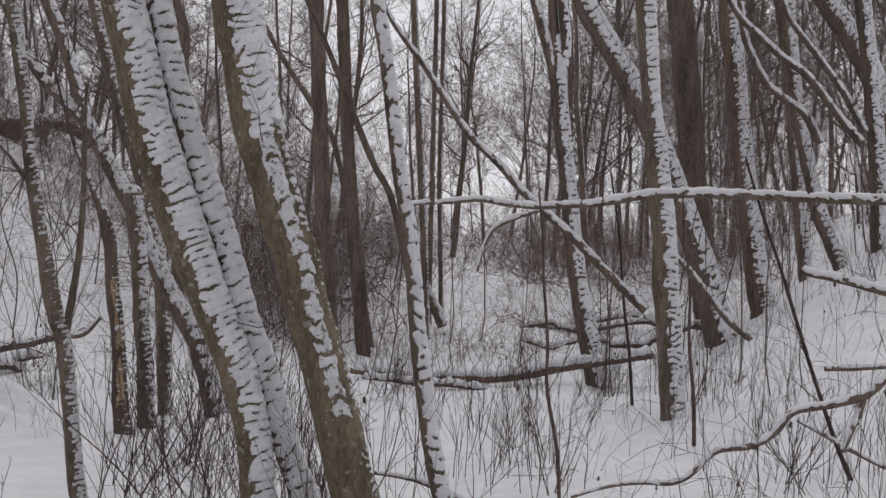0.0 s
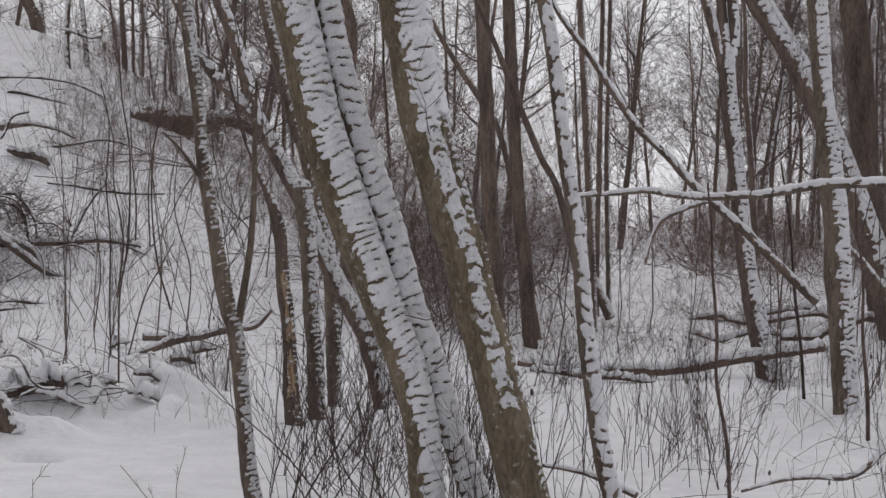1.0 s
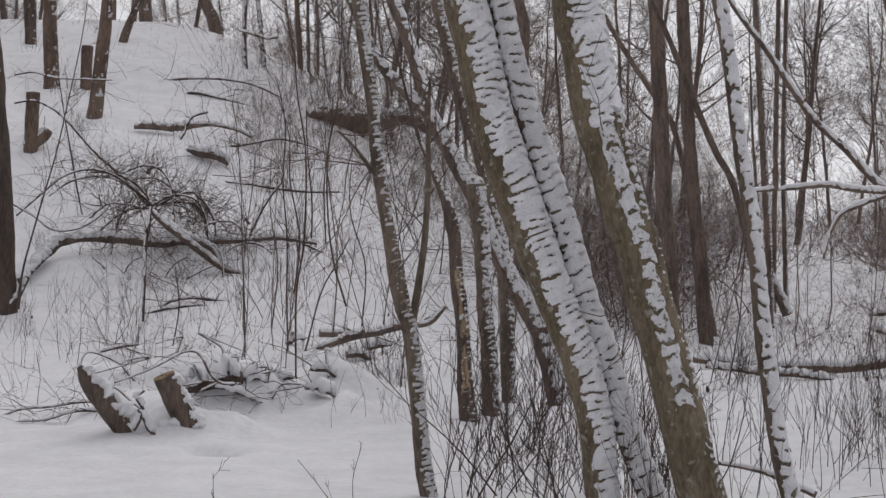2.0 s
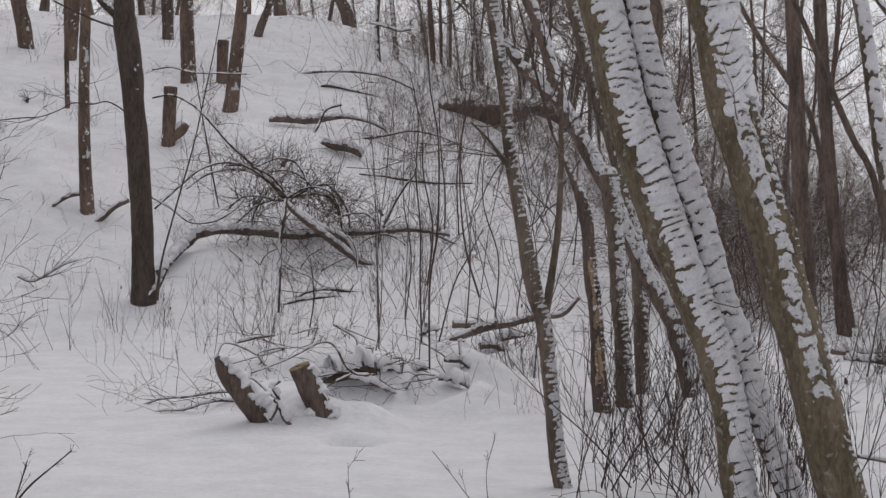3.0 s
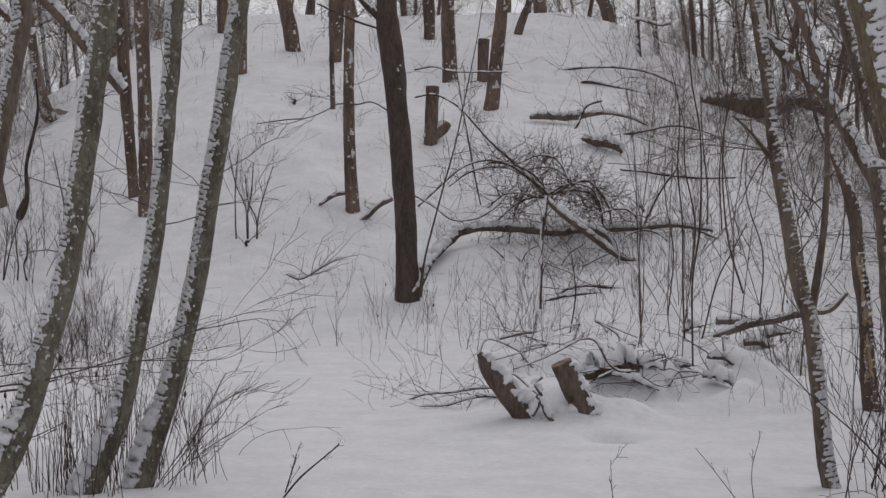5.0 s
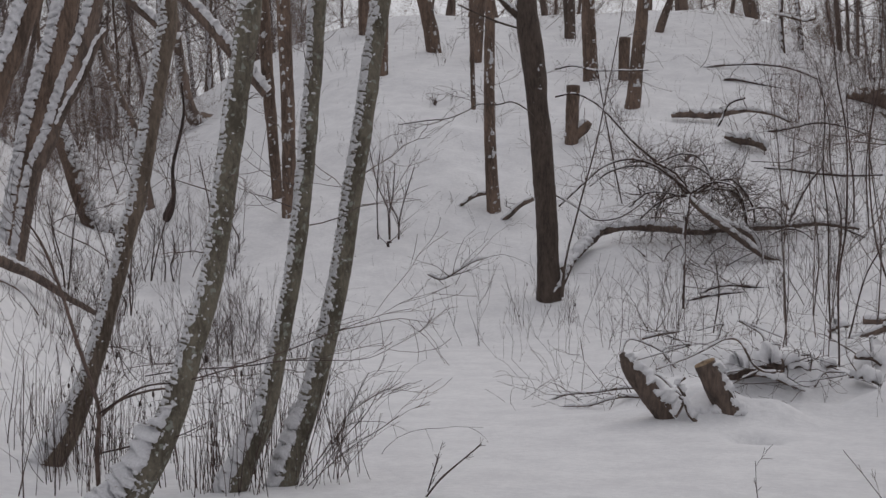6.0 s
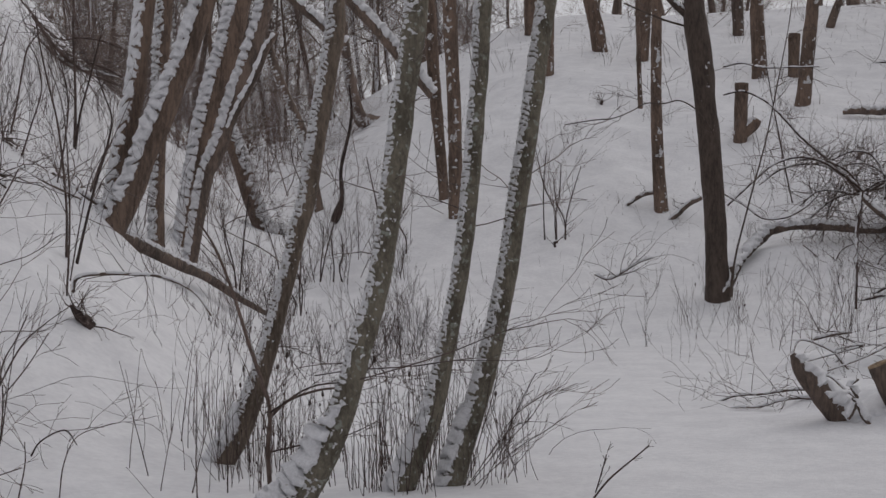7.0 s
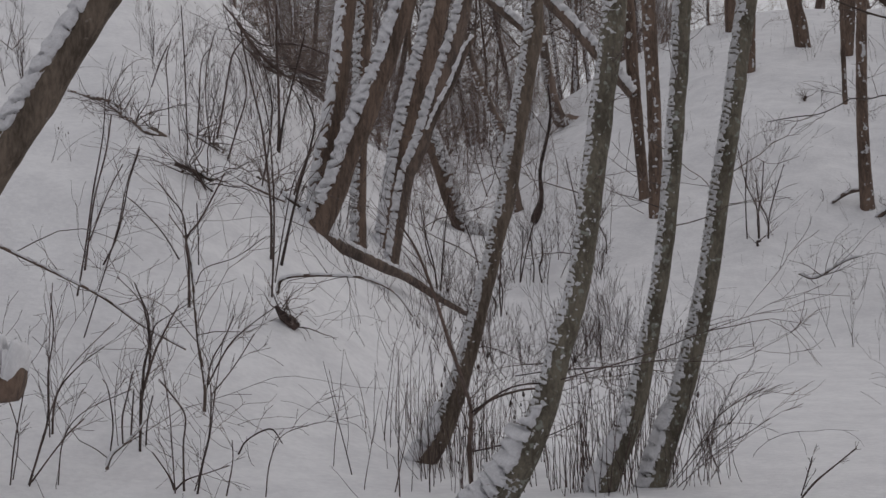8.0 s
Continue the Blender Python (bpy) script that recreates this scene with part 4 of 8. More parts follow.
tree("bare tree on the hill crest", [(-18.31, 53.98, 8.69, 0.205), (-18.46, 53.93, 9.43, 0.205), (-18.59, 53.88, 9.69, 0.186), (-18.82, 53.80, 10.25, 0.168)], bark=BARK_DARK, side=1, cover=-0.6, half=0.9, thick=0.014, speckle=0.012, flecks=0.16, twigs=4, top=8, group='trees of the hillside', seed=75)
tree("short broken stump with a cap of snow on the slope", [(-16.53, 39.00, 5.64, 0.131), (-16.52, 39.01, 6.15, 0.138), (-16.49, 39.02, 6.66, 0.138)], bark=BARK_RED, side=1, cover=-0.3, half=1.0, thick=0.01, twigs=0, crown=0, broken=True, name='stump', seed=76)
tree("broken stump on the slope, its fallen piece beside it", [(-14.89, 32.40, 3.71, 0.146), (-14.88, 32.41, 4.32, 0.140), (-14.86, 32.42, 4.89, 0.140)], bark=BARK_RED, side=1, cover=-0.3, half=1.0, thick=0.01, twigs=0, crown=0, broken=True, name='stump', seed=77)
fallen("chunk of broken trunk with snow on it", [(-14.99, 32.40, 3.76, 0.117), (-14.85, 32.47, 3.88, 0.128), (-14.68, 32.54, 4.02, 0.117), (-14.59, 32.58, 4.15, 0.082)], bark=BARK_RED, thick=0.06, name='fallen_log', category='log', seed=78)

# ---- cut logs and fallen wood in the clearing ----
fallen("leaning rotten log with snow along its back", [(-5.15, 13.55, -0.06, 0.109), (-5.33, 13.49, 0.18, 0.107), (-5.45, 13.44, 0.34, 0.102), (-5.56, 13.39, 0.48, 0.088), (-5.64, 13.36, 0.60, 0.064), (-5.69, 13.34, 0.70, 0.026)], bark=BARK_DARK, thick=0.055, cover=0.85, ragged=0.9, lump=0.2, name='rotten_log', category='log', seed=79)
fallen("sawn-off log slanting up out of the snow", [(-4.75, 13.75, -0.06, 0.109), (-4.87, 13.71, 0.19, 0.109), (-4.97, 13.68, 0.38, 0.105), (-5.05, 13.65, 0.56, 0.100), (-5.07, 13.64, 0.61, 0.095)], bark=BARK_DARK, thick=0.03, cover=0.5, ragged=0.9, lump=0.16, name='sawn_log', category='log', cut=True, seed=80)
fallen("log buried under a thick bolster of snow", [(-5.40, 15.04, 0.38, 0.057), (-5.20, 15.11, 0.45, 0.063), (-5.05, 15.16, 0.48, 0.068), (-4.90, 15.21, 0.50, 0.063)], bark=BARK_DARK, thick=0.12, cover=1.0, name='buried_log', category='log', seed=81)
# dark log added for the shade and debris under the two leaning logs
fallen("dark underlog standing in for shade and debris, loaded with snow", [(-5.44, 13.47, 0.18, 0.052), (-5.26, 13.54, 0.15, 0.062), (-5.04, 13.63, 0.16, 0.062), (-4.77, 13.72, 0.20, 0.052)], bark=BARK_DARK, thick=0.05, cover=0.7, name='buried_log', category='log', seed=82)
fallen("dark fallen branch with snow, running up to the thin trees", [(-5.98, 20.11, 0.33, 0.024), (-5.72, 20.19, 0.44, 0.031), (-5.39, 20.28, 0.57, 0.041), (-5.12, 20.35, 0.67, 0.055), (-4.86, 20.41, 0.71, 0.051), (-4.59, 20.47, 0.78, 0.034), (-4.26, 20.54, 0.82, 0.031), (-4.06, 20.58, 1.02, 0.021)], bark=BARK_DARK, thick=0.03, twigs=8, name='fallen_branch', seed=83)
fallen("crooked thin branch arching over the logs", [(-4.60, 14.26, 0.52, 0.010), (-4.76, 14.20, 0.52, 0.012), (-4.85, 14.17, 0.60, 0.012), (-4.94, 14.14, 0.77, 0.012), (-5.06, 14.10, 0.79, 0.010), (-5.22, 14.04, 0.70, 0.008), (-5.38, 13.98, 0.62, 0.007), (-5.61, 13.89, 0.53, 0.007)], bark=BARK_DARK, thick=0.008, cover=0.35, ragged=0.9, twigs=8, seed=84)
fallen("thin dead branches spread on the snow", [(-6.19, 15.21, 0.25, 0.013), (-6.44, 15.10, 0.25, 0.013), (-6.68, 15.00, 0.21, 0.010), (-6.92, 14.89, 0.19, 0.009), (-7.11, 14.80, 0.12, 0.007), (-7.40, 14.66, 0.07, 0.004)], bark=BARK_DARK, thick=0.012, twigs=14, seed=85)
fallen("thin dead branches spread on the snow", [(-5.93, 14.71, 0.18, 0.014), (-6.13, 14.63, 0.22, 0.013), (-6.31, 14.55, 0.20, 0.010), (-6.50, 14.47, 0.14, 0.009), (-6.73, 14.36, 0.13, 0.004)], bark=BARK_DARK, thick=0.02, twigs=14, seed=86)
fallen("small branch laid on the slope snow", [(-14.78, 28.49, 2.60, 0.037), (-15.01, 28.38, 2.55, 0.042), (-15.23, 28.26, 2.39, 0.031), (-15.54, 28.09, 2.11, 0.021), (-15.76, 27.96, 2.06, 0.016)], bark=BARK_DARK, thick=0.01, twigs=3, seed=87)
fallen("small dark branch at a tree foot", [(-13.84, 28.43, 2.47, 0.041), (-14.07, 28.32, 2.34, 0.046), (-14.25, 28.23, 2.16, 0.052), (-14.38, 28.16, 2.06, 0.031)], bark=BARK_DARK, thick=0.015, twigs=2, seed=88)
fallen("log on the slope under snow", [(-12.08, 33.74, 3.81, 0.045), (-11.86, 33.82, 3.74, 0.077), (-11.61, 33.91, 3.70, 0.090), (-11.42, 33.97, 3.63, 0.071), (-11.29, 34.02, 3.51, 0.032)], bark=BARK_DARK, thick=0.1, cover=1.0, ragged=0.7, lump=0.25, twigs=14, name='dead_branch', shoots=1.0, seed=97)
fallen("leaning dead stem on the crest", [(-12.62, 41.94, 7.18, 0.035), (-12.90, 41.86, 7.13, 0.035), (-13.31, 41.73, 7.25, 0.031), (-13.58, 41.64, 7.32, 0.020)], bark=BARK_DARK, thick=0.032, cover=0.75, ragged=0.7, lump=0.08, twigs=14, name='dead_branch', shoots=1.0, seed=106)
fallen("small heap of twigs under snow", [(-8.57, 20.76, 0.39, 0.016), (-8.34, 20.86, 0.45, 0.016), (-8.13, 20.94, 0.48, 0.012)], bark=BARK_DARK, thick=0.032, cover=0.75, ragged=0.7, lump=0.08, twigs=14, name='dead_branch', shoots=1.0, seed=107)
fallen("heap of twigs under snow", [(-13.89, 24.56, 1.15, 0.015), (-13.66, 24.69, 1.08, 0.018), (-13.27, 24.90, 1.33, 0.013), (-13.03, 25.03, 1.42, 0.008)], bark=BARK_DARK, thick=0.032, cover=0.75, ragged=0.7, lump=0.08, twigs=14, name='dead_branch', shoots=1.0, seed=108)


# ---- brush of the slope, fallen wood of the bank, twigs of the clearing ----
fallen("fallen dead trunk across the slope, bolstered with snow", [(-12.08, 25.92, 1.20, 0.056), (-12.06, 26.59, 1.53, 0.072), (-12.04, 27.26, 1.80, 0.078), (-11.86, 27.56, 1.88, 0.054), (-11.54, 27.80, 1.91, 0.059), (-11.03, 28.11, 1.87, 0.064), (-10.60, 28.38, 1.83, 0.059), (-10.21, 28.74, 1.87, 0.050), (-9.32, 29.25, 1.90, 0.045), (-8.90, 29.59, 1.95, 0.035), (-8.25, 29.88, 1.85, 0.020)], bark=BARK_DARK, thick=0.07, cover=0.8, ragged=1.0, lump=0.3, name='fallen_log', category='log', twigs=16, shoots=0.8, seed=400)
fallen("snow-laden stem bent down through the brush", [(-10.49, 27.47, 2.40, 0.034), (-10.29, 27.54, 2.18, 0.043), (-9.84, 27.70, 1.82, 0.058), (-9.37, 27.87, 1.44, 0.048), (-9.02, 27.98, 1.30, 0.038), (-8.61, 28.11, 1.17, 0.034), (-8.30, 28.20, 0.91, 0.024), (-8.15, 28.25, 0.74, 0.014)], bark=BARK_DARK, thick=0.04, cover=0.85, ragged=0.4, name='arched_stem', category='dead branch', twigs=14, shoots=0.9, seed=401)
fallen("second snow-laden stem in the brush", [(-10.52, 27.88, 2.28, 0.029), (-10.06, 28.05, 1.96, 0.049), (-9.65, 28.19, 1.75, 0.044), (-9.49, 28.25, 1.41, 0.034)], bark=BARK_DARK, thick=0.05, cover=0.9, ragged=0.4, name='arched_stem', category='dead branch', twigs=8, shoots=0.7, seed=402)
fallen("long arched branch reaching out over the slope", [(-12.06, 41.80, 5.39, 0.014), (-12.81, 41.57, 5.79, 0.021), (-13.35, 41.40, 5.98, 0.028), (-14.16, 41.13, 6.06, 0.028), (-15.09, 40.80, 6.00, 0.028), (-15.89, 40.50, 5.78, 0.021), (-16.44, 40.27, 5.58, 0.021)], thick=0.014, twigs=16, shoots=1.2, bark=TWIG_DARK, name='arched_stem', category='dead branch', cover=0.55, ragged=0.7, seed=403)
fallen("broken bough bent over the slope", [(-11.66, 40.66, 4.85, 0.014), (-12.45, 40.43, 5.15, 0.021), (-13.37, 40.13, 5.43, 0.028), (-14.20, 39.85, 5.58, 0.041), (-14.29, 39.81, 5.29, 0.041), (-14.38, 39.78, 5.01, 0.035)], thick=0.014, twigs=12, shoots=1.0, bark=TWIG_DARK, name='arched_stem', category='dead branch', cover=0.55, ragged=0.7, seed=404)
fallen("stick leaning on the slope", [(-12.85, 34.91, 3.91, 0.024), (-12.62, 34.99, 4.19, 0.024), (-12.45, 35.05, 4.57, 0.024), (-12.13, 35.17, 4.70, 0.024)], thick=0.014, twigs=4, shoots=0.5, bark=TWIG_DARK, name='arched_stem', category='dead branch', cover=0.55, ragged=0.7, seed=405)
fallen("long stem arching down into the brush", [(-12.95, 27.50, 4.21, 0.015), (-12.64, 27.65, 4.26, 0.015), (-12.29, 27.81, 4.07, 0.015), (-12.01, 27.92, 3.77, 0.020), (-11.74, 28.04, 3.43, 0.020), (-11.38, 28.19, 3.08, 0.025), (-11.10, 28.30, 2.79, 0.030), (-10.84, 28.40, 2.46, 0.035)], thick=0.014, twigs=10, shoots=0.8, bark=TWIG_DARK, name='arched_stem', category='dead branch', cover=0.55, ragged=0.7, seed=406)
fallen("stem arching over the brush", [(-12.74, 27.16, 2.28, 0.015), (-12.30, 27.36, 2.72, 0.015), (-12.03, 27.48, 2.96, 0.015), (-11.68, 27.63, 3.08, 0.020), (-11.32, 27.78, 3.02, 0.020), (-10.96, 27.93, 2.77, 0.024), (-10.64, 28.05, 2.48, 0.029)], thick=0.014, twigs=42, shoots=0.76, bark=TWIG_DARK, name='arched_stem', category='dead branch', cover=0.55, ragged=0.7, seed=407)
fallen("stem arching over the brush", [(-12.50, 27.93, 2.64, 0.010), (-12.18, 28.07, 2.89, 0.015), (-11.82, 28.22, 2.99, 0.015), (-11.45, 28.38, 2.94, 0.015), (-11.08, 28.52, 2.70, 0.020), (-10.80, 28.63, 2.43, 0.020)], thick=0.014, twigs=42, shoots=0.76, bark=TWIG_DARK, name='arched_stem', category='dead branch', cover=0.55, ragged=0.7, seed=408)
fallen("looping dead stem beside the brush", [(-11.72, 24.88, 2.40, 0.013), (-11.44, 25.01, 2.22, 0.013), (-11.19, 25.12, 2.02, 0.013), (-10.87, 25.26, 2.02, 0.013), (-10.58, 25.38, 2.18, 0.013), (-10.37, 25.47, 2.41, 0.009)], thick=0.014, twigs=5, shoots=0.6, bark=TWIG_DARK, name='arched_stem', category='dead branch', cover=0.55, ragged=0.7, seed=409)
fallen("stem arching out of the brush", [(-11.57, 27.89, 2.02, 0.015), (-11.26, 28.02, 2.32, 0.015), (-10.98, 28.13, 2.44, 0.015), (-10.66, 28.26, 2.44, 0.020)], thick=0.014, twigs=42, shoots=0.76, bark=TWIG_DARK, name='arched_stem', category='dead branch', cover=0.55, ragged=0.7, seed=410)
fallen("stem arching out of the brush", [(-10.80, 28.63, 2.50, 0.020), (-10.33, 28.80, 2.73, 0.020), (-10.10, 28.89, 2.65, 0.020), (-9.88, 28.96, 2.30, 0.020), (-9.82, 28.98, 1.90, 0.015)], thick=0.014, twigs=48, shoots=0.76, bark=TWIG_DARK, name='arched_stem', category='dead branch', cover=0.55, ragged=0.7, seed=411)
fallen("stem arching out of the brush", [(-10.96, 28.89, 2.51, 0.020), (-10.53, 29.05, 2.58, 0.020), (-10.20, 29.17, 2.46, 0.020), (-10.06, 29.22, 1.95, 0.015)], thick=0.014, twigs=48, shoots=0.76, bark=TWIG_DARK, name='arched_stem', category='dead branch', cover=0.55, ragged=0.7, seed=412)
fallen("stem arching out of the brush", [(-11.49, 29.01, 2.97, 0.015), (-11.01, 29.19, 2.99, 0.015), (-10.63, 29.33, 2.67, 0.015), (-10.44, 29.40, 2.24, 0.010)], thick=0.014, twigs=48, shoots=0.85, bark=TWIG_DARK, name='arched_stem', category='dead branch', cover=0.55, ragged=0.7, seed=413)
fallen("stem arching out of the brush", [(-11.07, 28.21, 2.64, 0.020), (-11.25, 28.13, 2.34, 0.015), (-11.36, 28.09, 1.94, 0.015), (-11.43, 28.06, 1.55, 0.010)], thick=0.014, twigs=36, shoots=0.76, bark=TWIG_DARK, name='arched_stem', category='dead branch', cover=0.55, ragged=0.7, seed=414)
fallen("upright dead stem in the brush", [(-9.32, 24.17, 0.65, 0.021), (-9.30, 24.17, 1.22, 0.021), (-9.29, 24.18, 1.73, 0.025), (-9.24, 24.20, 2.15, 0.025), (-9.21, 24.21, 2.36, 0.017)], thick=0.014, twigs=18, shoots=0.9, bark=TWIG_DARK, name='arched_stem', category='dead branch', cover=0.55, ragged=0.7, seed=415)
fallen("dead twigs trodden down in the snow", [(-9.67, 25.64, 0.80, 0.018), (-9.46, 25.71, 0.91, 0.022), (-9.17, 25.82, 0.97, 0.027), (-8.83, 25.94, 0.93, 0.027), (-8.53, 26.04, 0.87, 0.022), (-8.24, 26.13, 0.66, 0.018)], thick=0.014, twigs=10, shoots=0.6, bark=TWIG_DARK, name='arched_stem', category='dead branch', cover=0.55, ragged=0.7, seed=416)
fallen("dead twigs trodden down in the snow", [(-9.86, 25.14, 0.66, 0.018), (-9.37, 25.32, 0.81, 0.022), (-8.87, 25.50, 0.85, 0.022), (-8.45, 25.64, 0.76, 0.018)], thick=0.014, twigs=10, shoots=0.6, bark=TWIG_DARK, name='arched_stem', category='dead branch', cover=0.55, ragged=0.7, seed=417)
fallen("dead branch on the slope", [(-11.07, 33.20, 3.12, 0.017), (-10.63, 33.35, 3.08, 0.023), (-10.19, 33.48, 3.01, 0.034), (-9.54, 33.68, 2.94, 0.023), (-8.88, 33.86, 2.94, 0.017)], thick=0.014, twigs=16, shoots=1.0, bark=TWIG_DARK, name='arched_stem', category='dead branch', cover=0.55, ragged=0.7, seed=418)
fallen("arched branch with snow on the slope", [(-12.06, 35.61, 3.96, 0.037), (-11.42, 35.82, 4.06, 0.031), (-10.83, 36.01, 4.17, 0.025), (-10.25, 36.18, 4.06, 0.018), (-9.77, 36.31, 3.85, 0.012)], thick=0.014, twigs=14, shoots=1.0, bark=TWIG_DARK, name='arched_stem', category='dead branch', cover=0.55, ragged=0.7, seed=419)
fallen("dead branch on the slope", [(-9.51, 29.82, 1.91, 0.020), (-9.21, 29.91, 2.01, 0.031), (-8.82, 30.03, 1.96, 0.026), (-8.23, 30.20, 1.70, 0.015)], thick=0.014, twigs=16, shoots=0.9, bark=TWIG_DARK, name='arched_stem', category='dead branch', cover=0.55, ragged=0.7, seed=420)
fallen("spreading dead twigs on the slope", [(-9.51, 29.50, 1.75, 0.015), (-9.42, 29.54, 1.96, 0.020), (-9.13, 29.63, 2.56, 0.020), (-8.84, 29.71, 2.97, 0.015)], thick=0.014, twigs=10, shoots=0.9, bark=TWIG_DARK, name='arched_stem', category='dead branch', cover=0.55, ragged=0.7, seed=421)
fallen("thin drooping branch over the snowy slope", [(-11.93, 25.33, 4.45, 0.014), (-11.65, 25.46, 4.50, 0.014), (-11.32, 25.61, 4.42, 0.014), (-10.56, 25.93, 4.41, 0.009)], thick=0.014, twigs=4, shoots=0.6, bark=TWIG_DARK, name='arched_stem', category='dead branch', cover=0.55, ragged=0.7, seed=422)
fallen("tall thin sapling beside the brush", [(-12.72, 29.91, 2.34, 0.011), (-12.82, 29.87, 2.89, 0.016), (-12.92, 29.82, 3.53, 0.016), (-13.02, 29.77, 4.16, 0.011), (-13.13, 29.73, 4.90, 0.011)], thick=0.014, twigs=6, shoots=0.7, bark=TWIG_DARK, name='sapling', category='sapling', cover=0.55, ragged=0.7, bare=True, seed=424)
fallen("dark rotten log on the slope under snow", [(-13.88, 35.38, 4.41, 0.043), (-13.59, 35.49, 4.44, 0.074), (-13.18, 35.64, 4.41, 0.081), (-12.84, 35.77, 4.44, 0.074), (-12.37, 35.93, 4.49, 0.037), (-11.84, 36.11, 4.39, 0.025), (-11.48, 36.22, 4.22, 0.019)], bark=BARK_DARK, thick=0.06, cover=0.6, ragged=0.9, lump=0.25, name='fallen_log', category='log', twigs=14, shoots=0.8, seed=425)
fallen("fine dead stem bent over in the brush", [(-11.71, 27.84, 3.05, 0.015), (-11.33, 28.00, 3.03, 0.020), (-10.98, 28.13, 2.85, 0.020), (-10.76, 28.22, 2.56, 0.025)], thick=0.01, twigs=30, shoots=0.7, bark=TWIG_DARK, name='arched_stem', category='dead branch', cover=0.45, ragged=0.7, seed=600)
fallen("fine dead stem bent over in the brush", [(-10.40, 28.35, 2.33, 0.015), (-10.41, 28.35, 2.76, 0.015), (-10.60, 28.28, 3.10, 0.015), (-10.89, 28.17, 3.17, 0.015), (-11.20, 28.05, 3.04, 0.015)], thick=0.01, twigs=30, shoots=0.7, bark=TWIG_DARK, name='arched_stem', category='dead branch', cover=0.45, ragged=0.7, seed=601)
fallen("fine dead stem bent over in the brush", [(-11.71, 27.84, 2.26, 0.015), (-11.45, 27.94, 2.49, 0.015), (-11.18, 28.06, 2.51, 0.015), (-10.86, 28.18, 2.44, 0.020)], thick=0.01, twigs=24, shoots=0.7, bark=TWIG_DARK, name='arched_stem', category='dead branch', cover=0.45, ragged=0.7, seed=602)
fallen("fine dead stem bent over in the brush", [(-9.82, 28.56, 1.85, 0.015), (-9.88, 28.54, 2.29, 0.015), (-10.05, 28.48, 2.60, 0.015), (-10.40, 28.35, 2.67, 0.015), (-10.71, 28.24, 2.50, 0.020)], thick=0.01, twigs=24, shoots=0.7, bark=TWIG_DARK, name='arched_stem', category='dead branch', cover=0.45, ragged=0.7, seed=603)
fallen("fine dead stem bent over in the brush", [(-9.18, 28.77, 1.91, 0.015), (-9.39, 28.70, 2.19, 0.015), (-9.68, 28.61, 2.22, 0.015), (-9.95, 28.51, 2.12, 0.015)], thick=0.01, twigs=20, shoots=0.7, bark=TWIG_DARK, name='arched_stem', category='dead branch', cover=0.45, ragged=0.7, seed=604)
fallen("fine dead stem bent over in the brush", [(-8.67, 28.93, 1.52, 0.015), (-8.88, 28.87, 1.76, 0.015), (-9.15, 28.78, 1.86, 0.020), (-9.45, 28.68, 1.76, 0.015), (-9.63, 28.62, 1.56, 0.015)], thick=0.01, twigs=20, shoots=0.7, bark=TWIG_DARK, name='arched_stem', category='dead branch', cover=0.45, ragged=0.7, seed=605)
fallen("fine dead stem bent over in the brush", [(-10.39, 28.36, 1.17, 0.012), (-9.95, 28.51, 1.25, 0.015), (-9.54, 28.65, 1.29, 0.015), (-9.18, 28.77, 1.52, 0.012)], thick=0.01, twigs=14, shoots=0.7, bark=TWIG_DARK, name='arched_stem', category='dead branch', cover=0.45, ragged=0.7, seed=606)
fallen("fine dead stem bent over in the brush", [(-10.79, 28.21, 1.48, 0.012), (-10.40, 28.35, 1.50, 0.015), (-10.04, 28.48, 1.54, 0.015), (-9.72, 28.59, 1.37, 0.012)], thick=0.01, twigs=14, shoots=0.7, bark=TWIG_DARK, name='arched_stem', category='dead branch', cover=0.45, ragged=0.7, seed=607)
fallen("fine dead stem bent over in the brush", [(-10.06, 27.20, 0.63, 0.014), (-10.13, 27.17, 1.14, 0.014), (-9.98, 27.23, 1.46, 0.012), (-9.76, 27.31, 1.61, 0.009)], thick=0.01, twigs=14, shoots=0.65, bark=TWIG_DARK, name='arched_stem', category='dead branch', cover=0.45, ragged=0.7, seed=620)
fallen("fine dead stem bent over in the brush", [(-9.16, 27.52, 0.77, 0.014), (-9.20, 27.50, 1.19, 0.014), (-9.23, 27.49, 1.61, 0.012), (-9.43, 27.42, 1.93, 0.009)], thick=0.01, twigs=12, shoots=0.65, bark=TWIG_DARK, name='arched_stem', category='dead branch', cover=0.45, ragged=0.7, seed=621)
fallen("fine dead stem bent over in the brush", [(-10.74, 26.94, 0.77, 0.014), (-10.76, 26.93, 1.18, 0.014), (-10.62, 26.99, 1.51, 0.012), (-10.32, 27.10, 1.65, 0.009)], thick=0.01, twigs=12, shoots=0.65, bark=TWIG_DARK, name='arched_stem', category='dead branch', cover=0.45, ragged=0.7, seed=622)
fallen("fine dead stem bent over in the brush", [(-9.89, 27.26, 0.77, 0.012), (-9.51, 27.40, 1.10, 0.014), (-9.07, 27.54, 1.19, 0.012), (-8.68, 27.67, 1.01, 0.009)], thick=0.01, twigs=12, shoots=0.65, bark=TWIG_DARK, name='arched_stem', category='dead branch', cover=0.45, ragged=0.7, seed=623)
fallen("fine dead stem bent over in the brush", [(-9.34, 27.46, 1.47, 0.014), (-9.55, 27.38, 1.37, 0.014), (-9.89, 27.26, 1.14, 0.012), (-10.15, 27.17, 0.81, 0.009)], thick=0.01, twigs=12, shoots=0.65, bark=TWIG_DARK, name='arched_stem', category='dead branch', cover=0.45, ragged=0.7, seed=624)
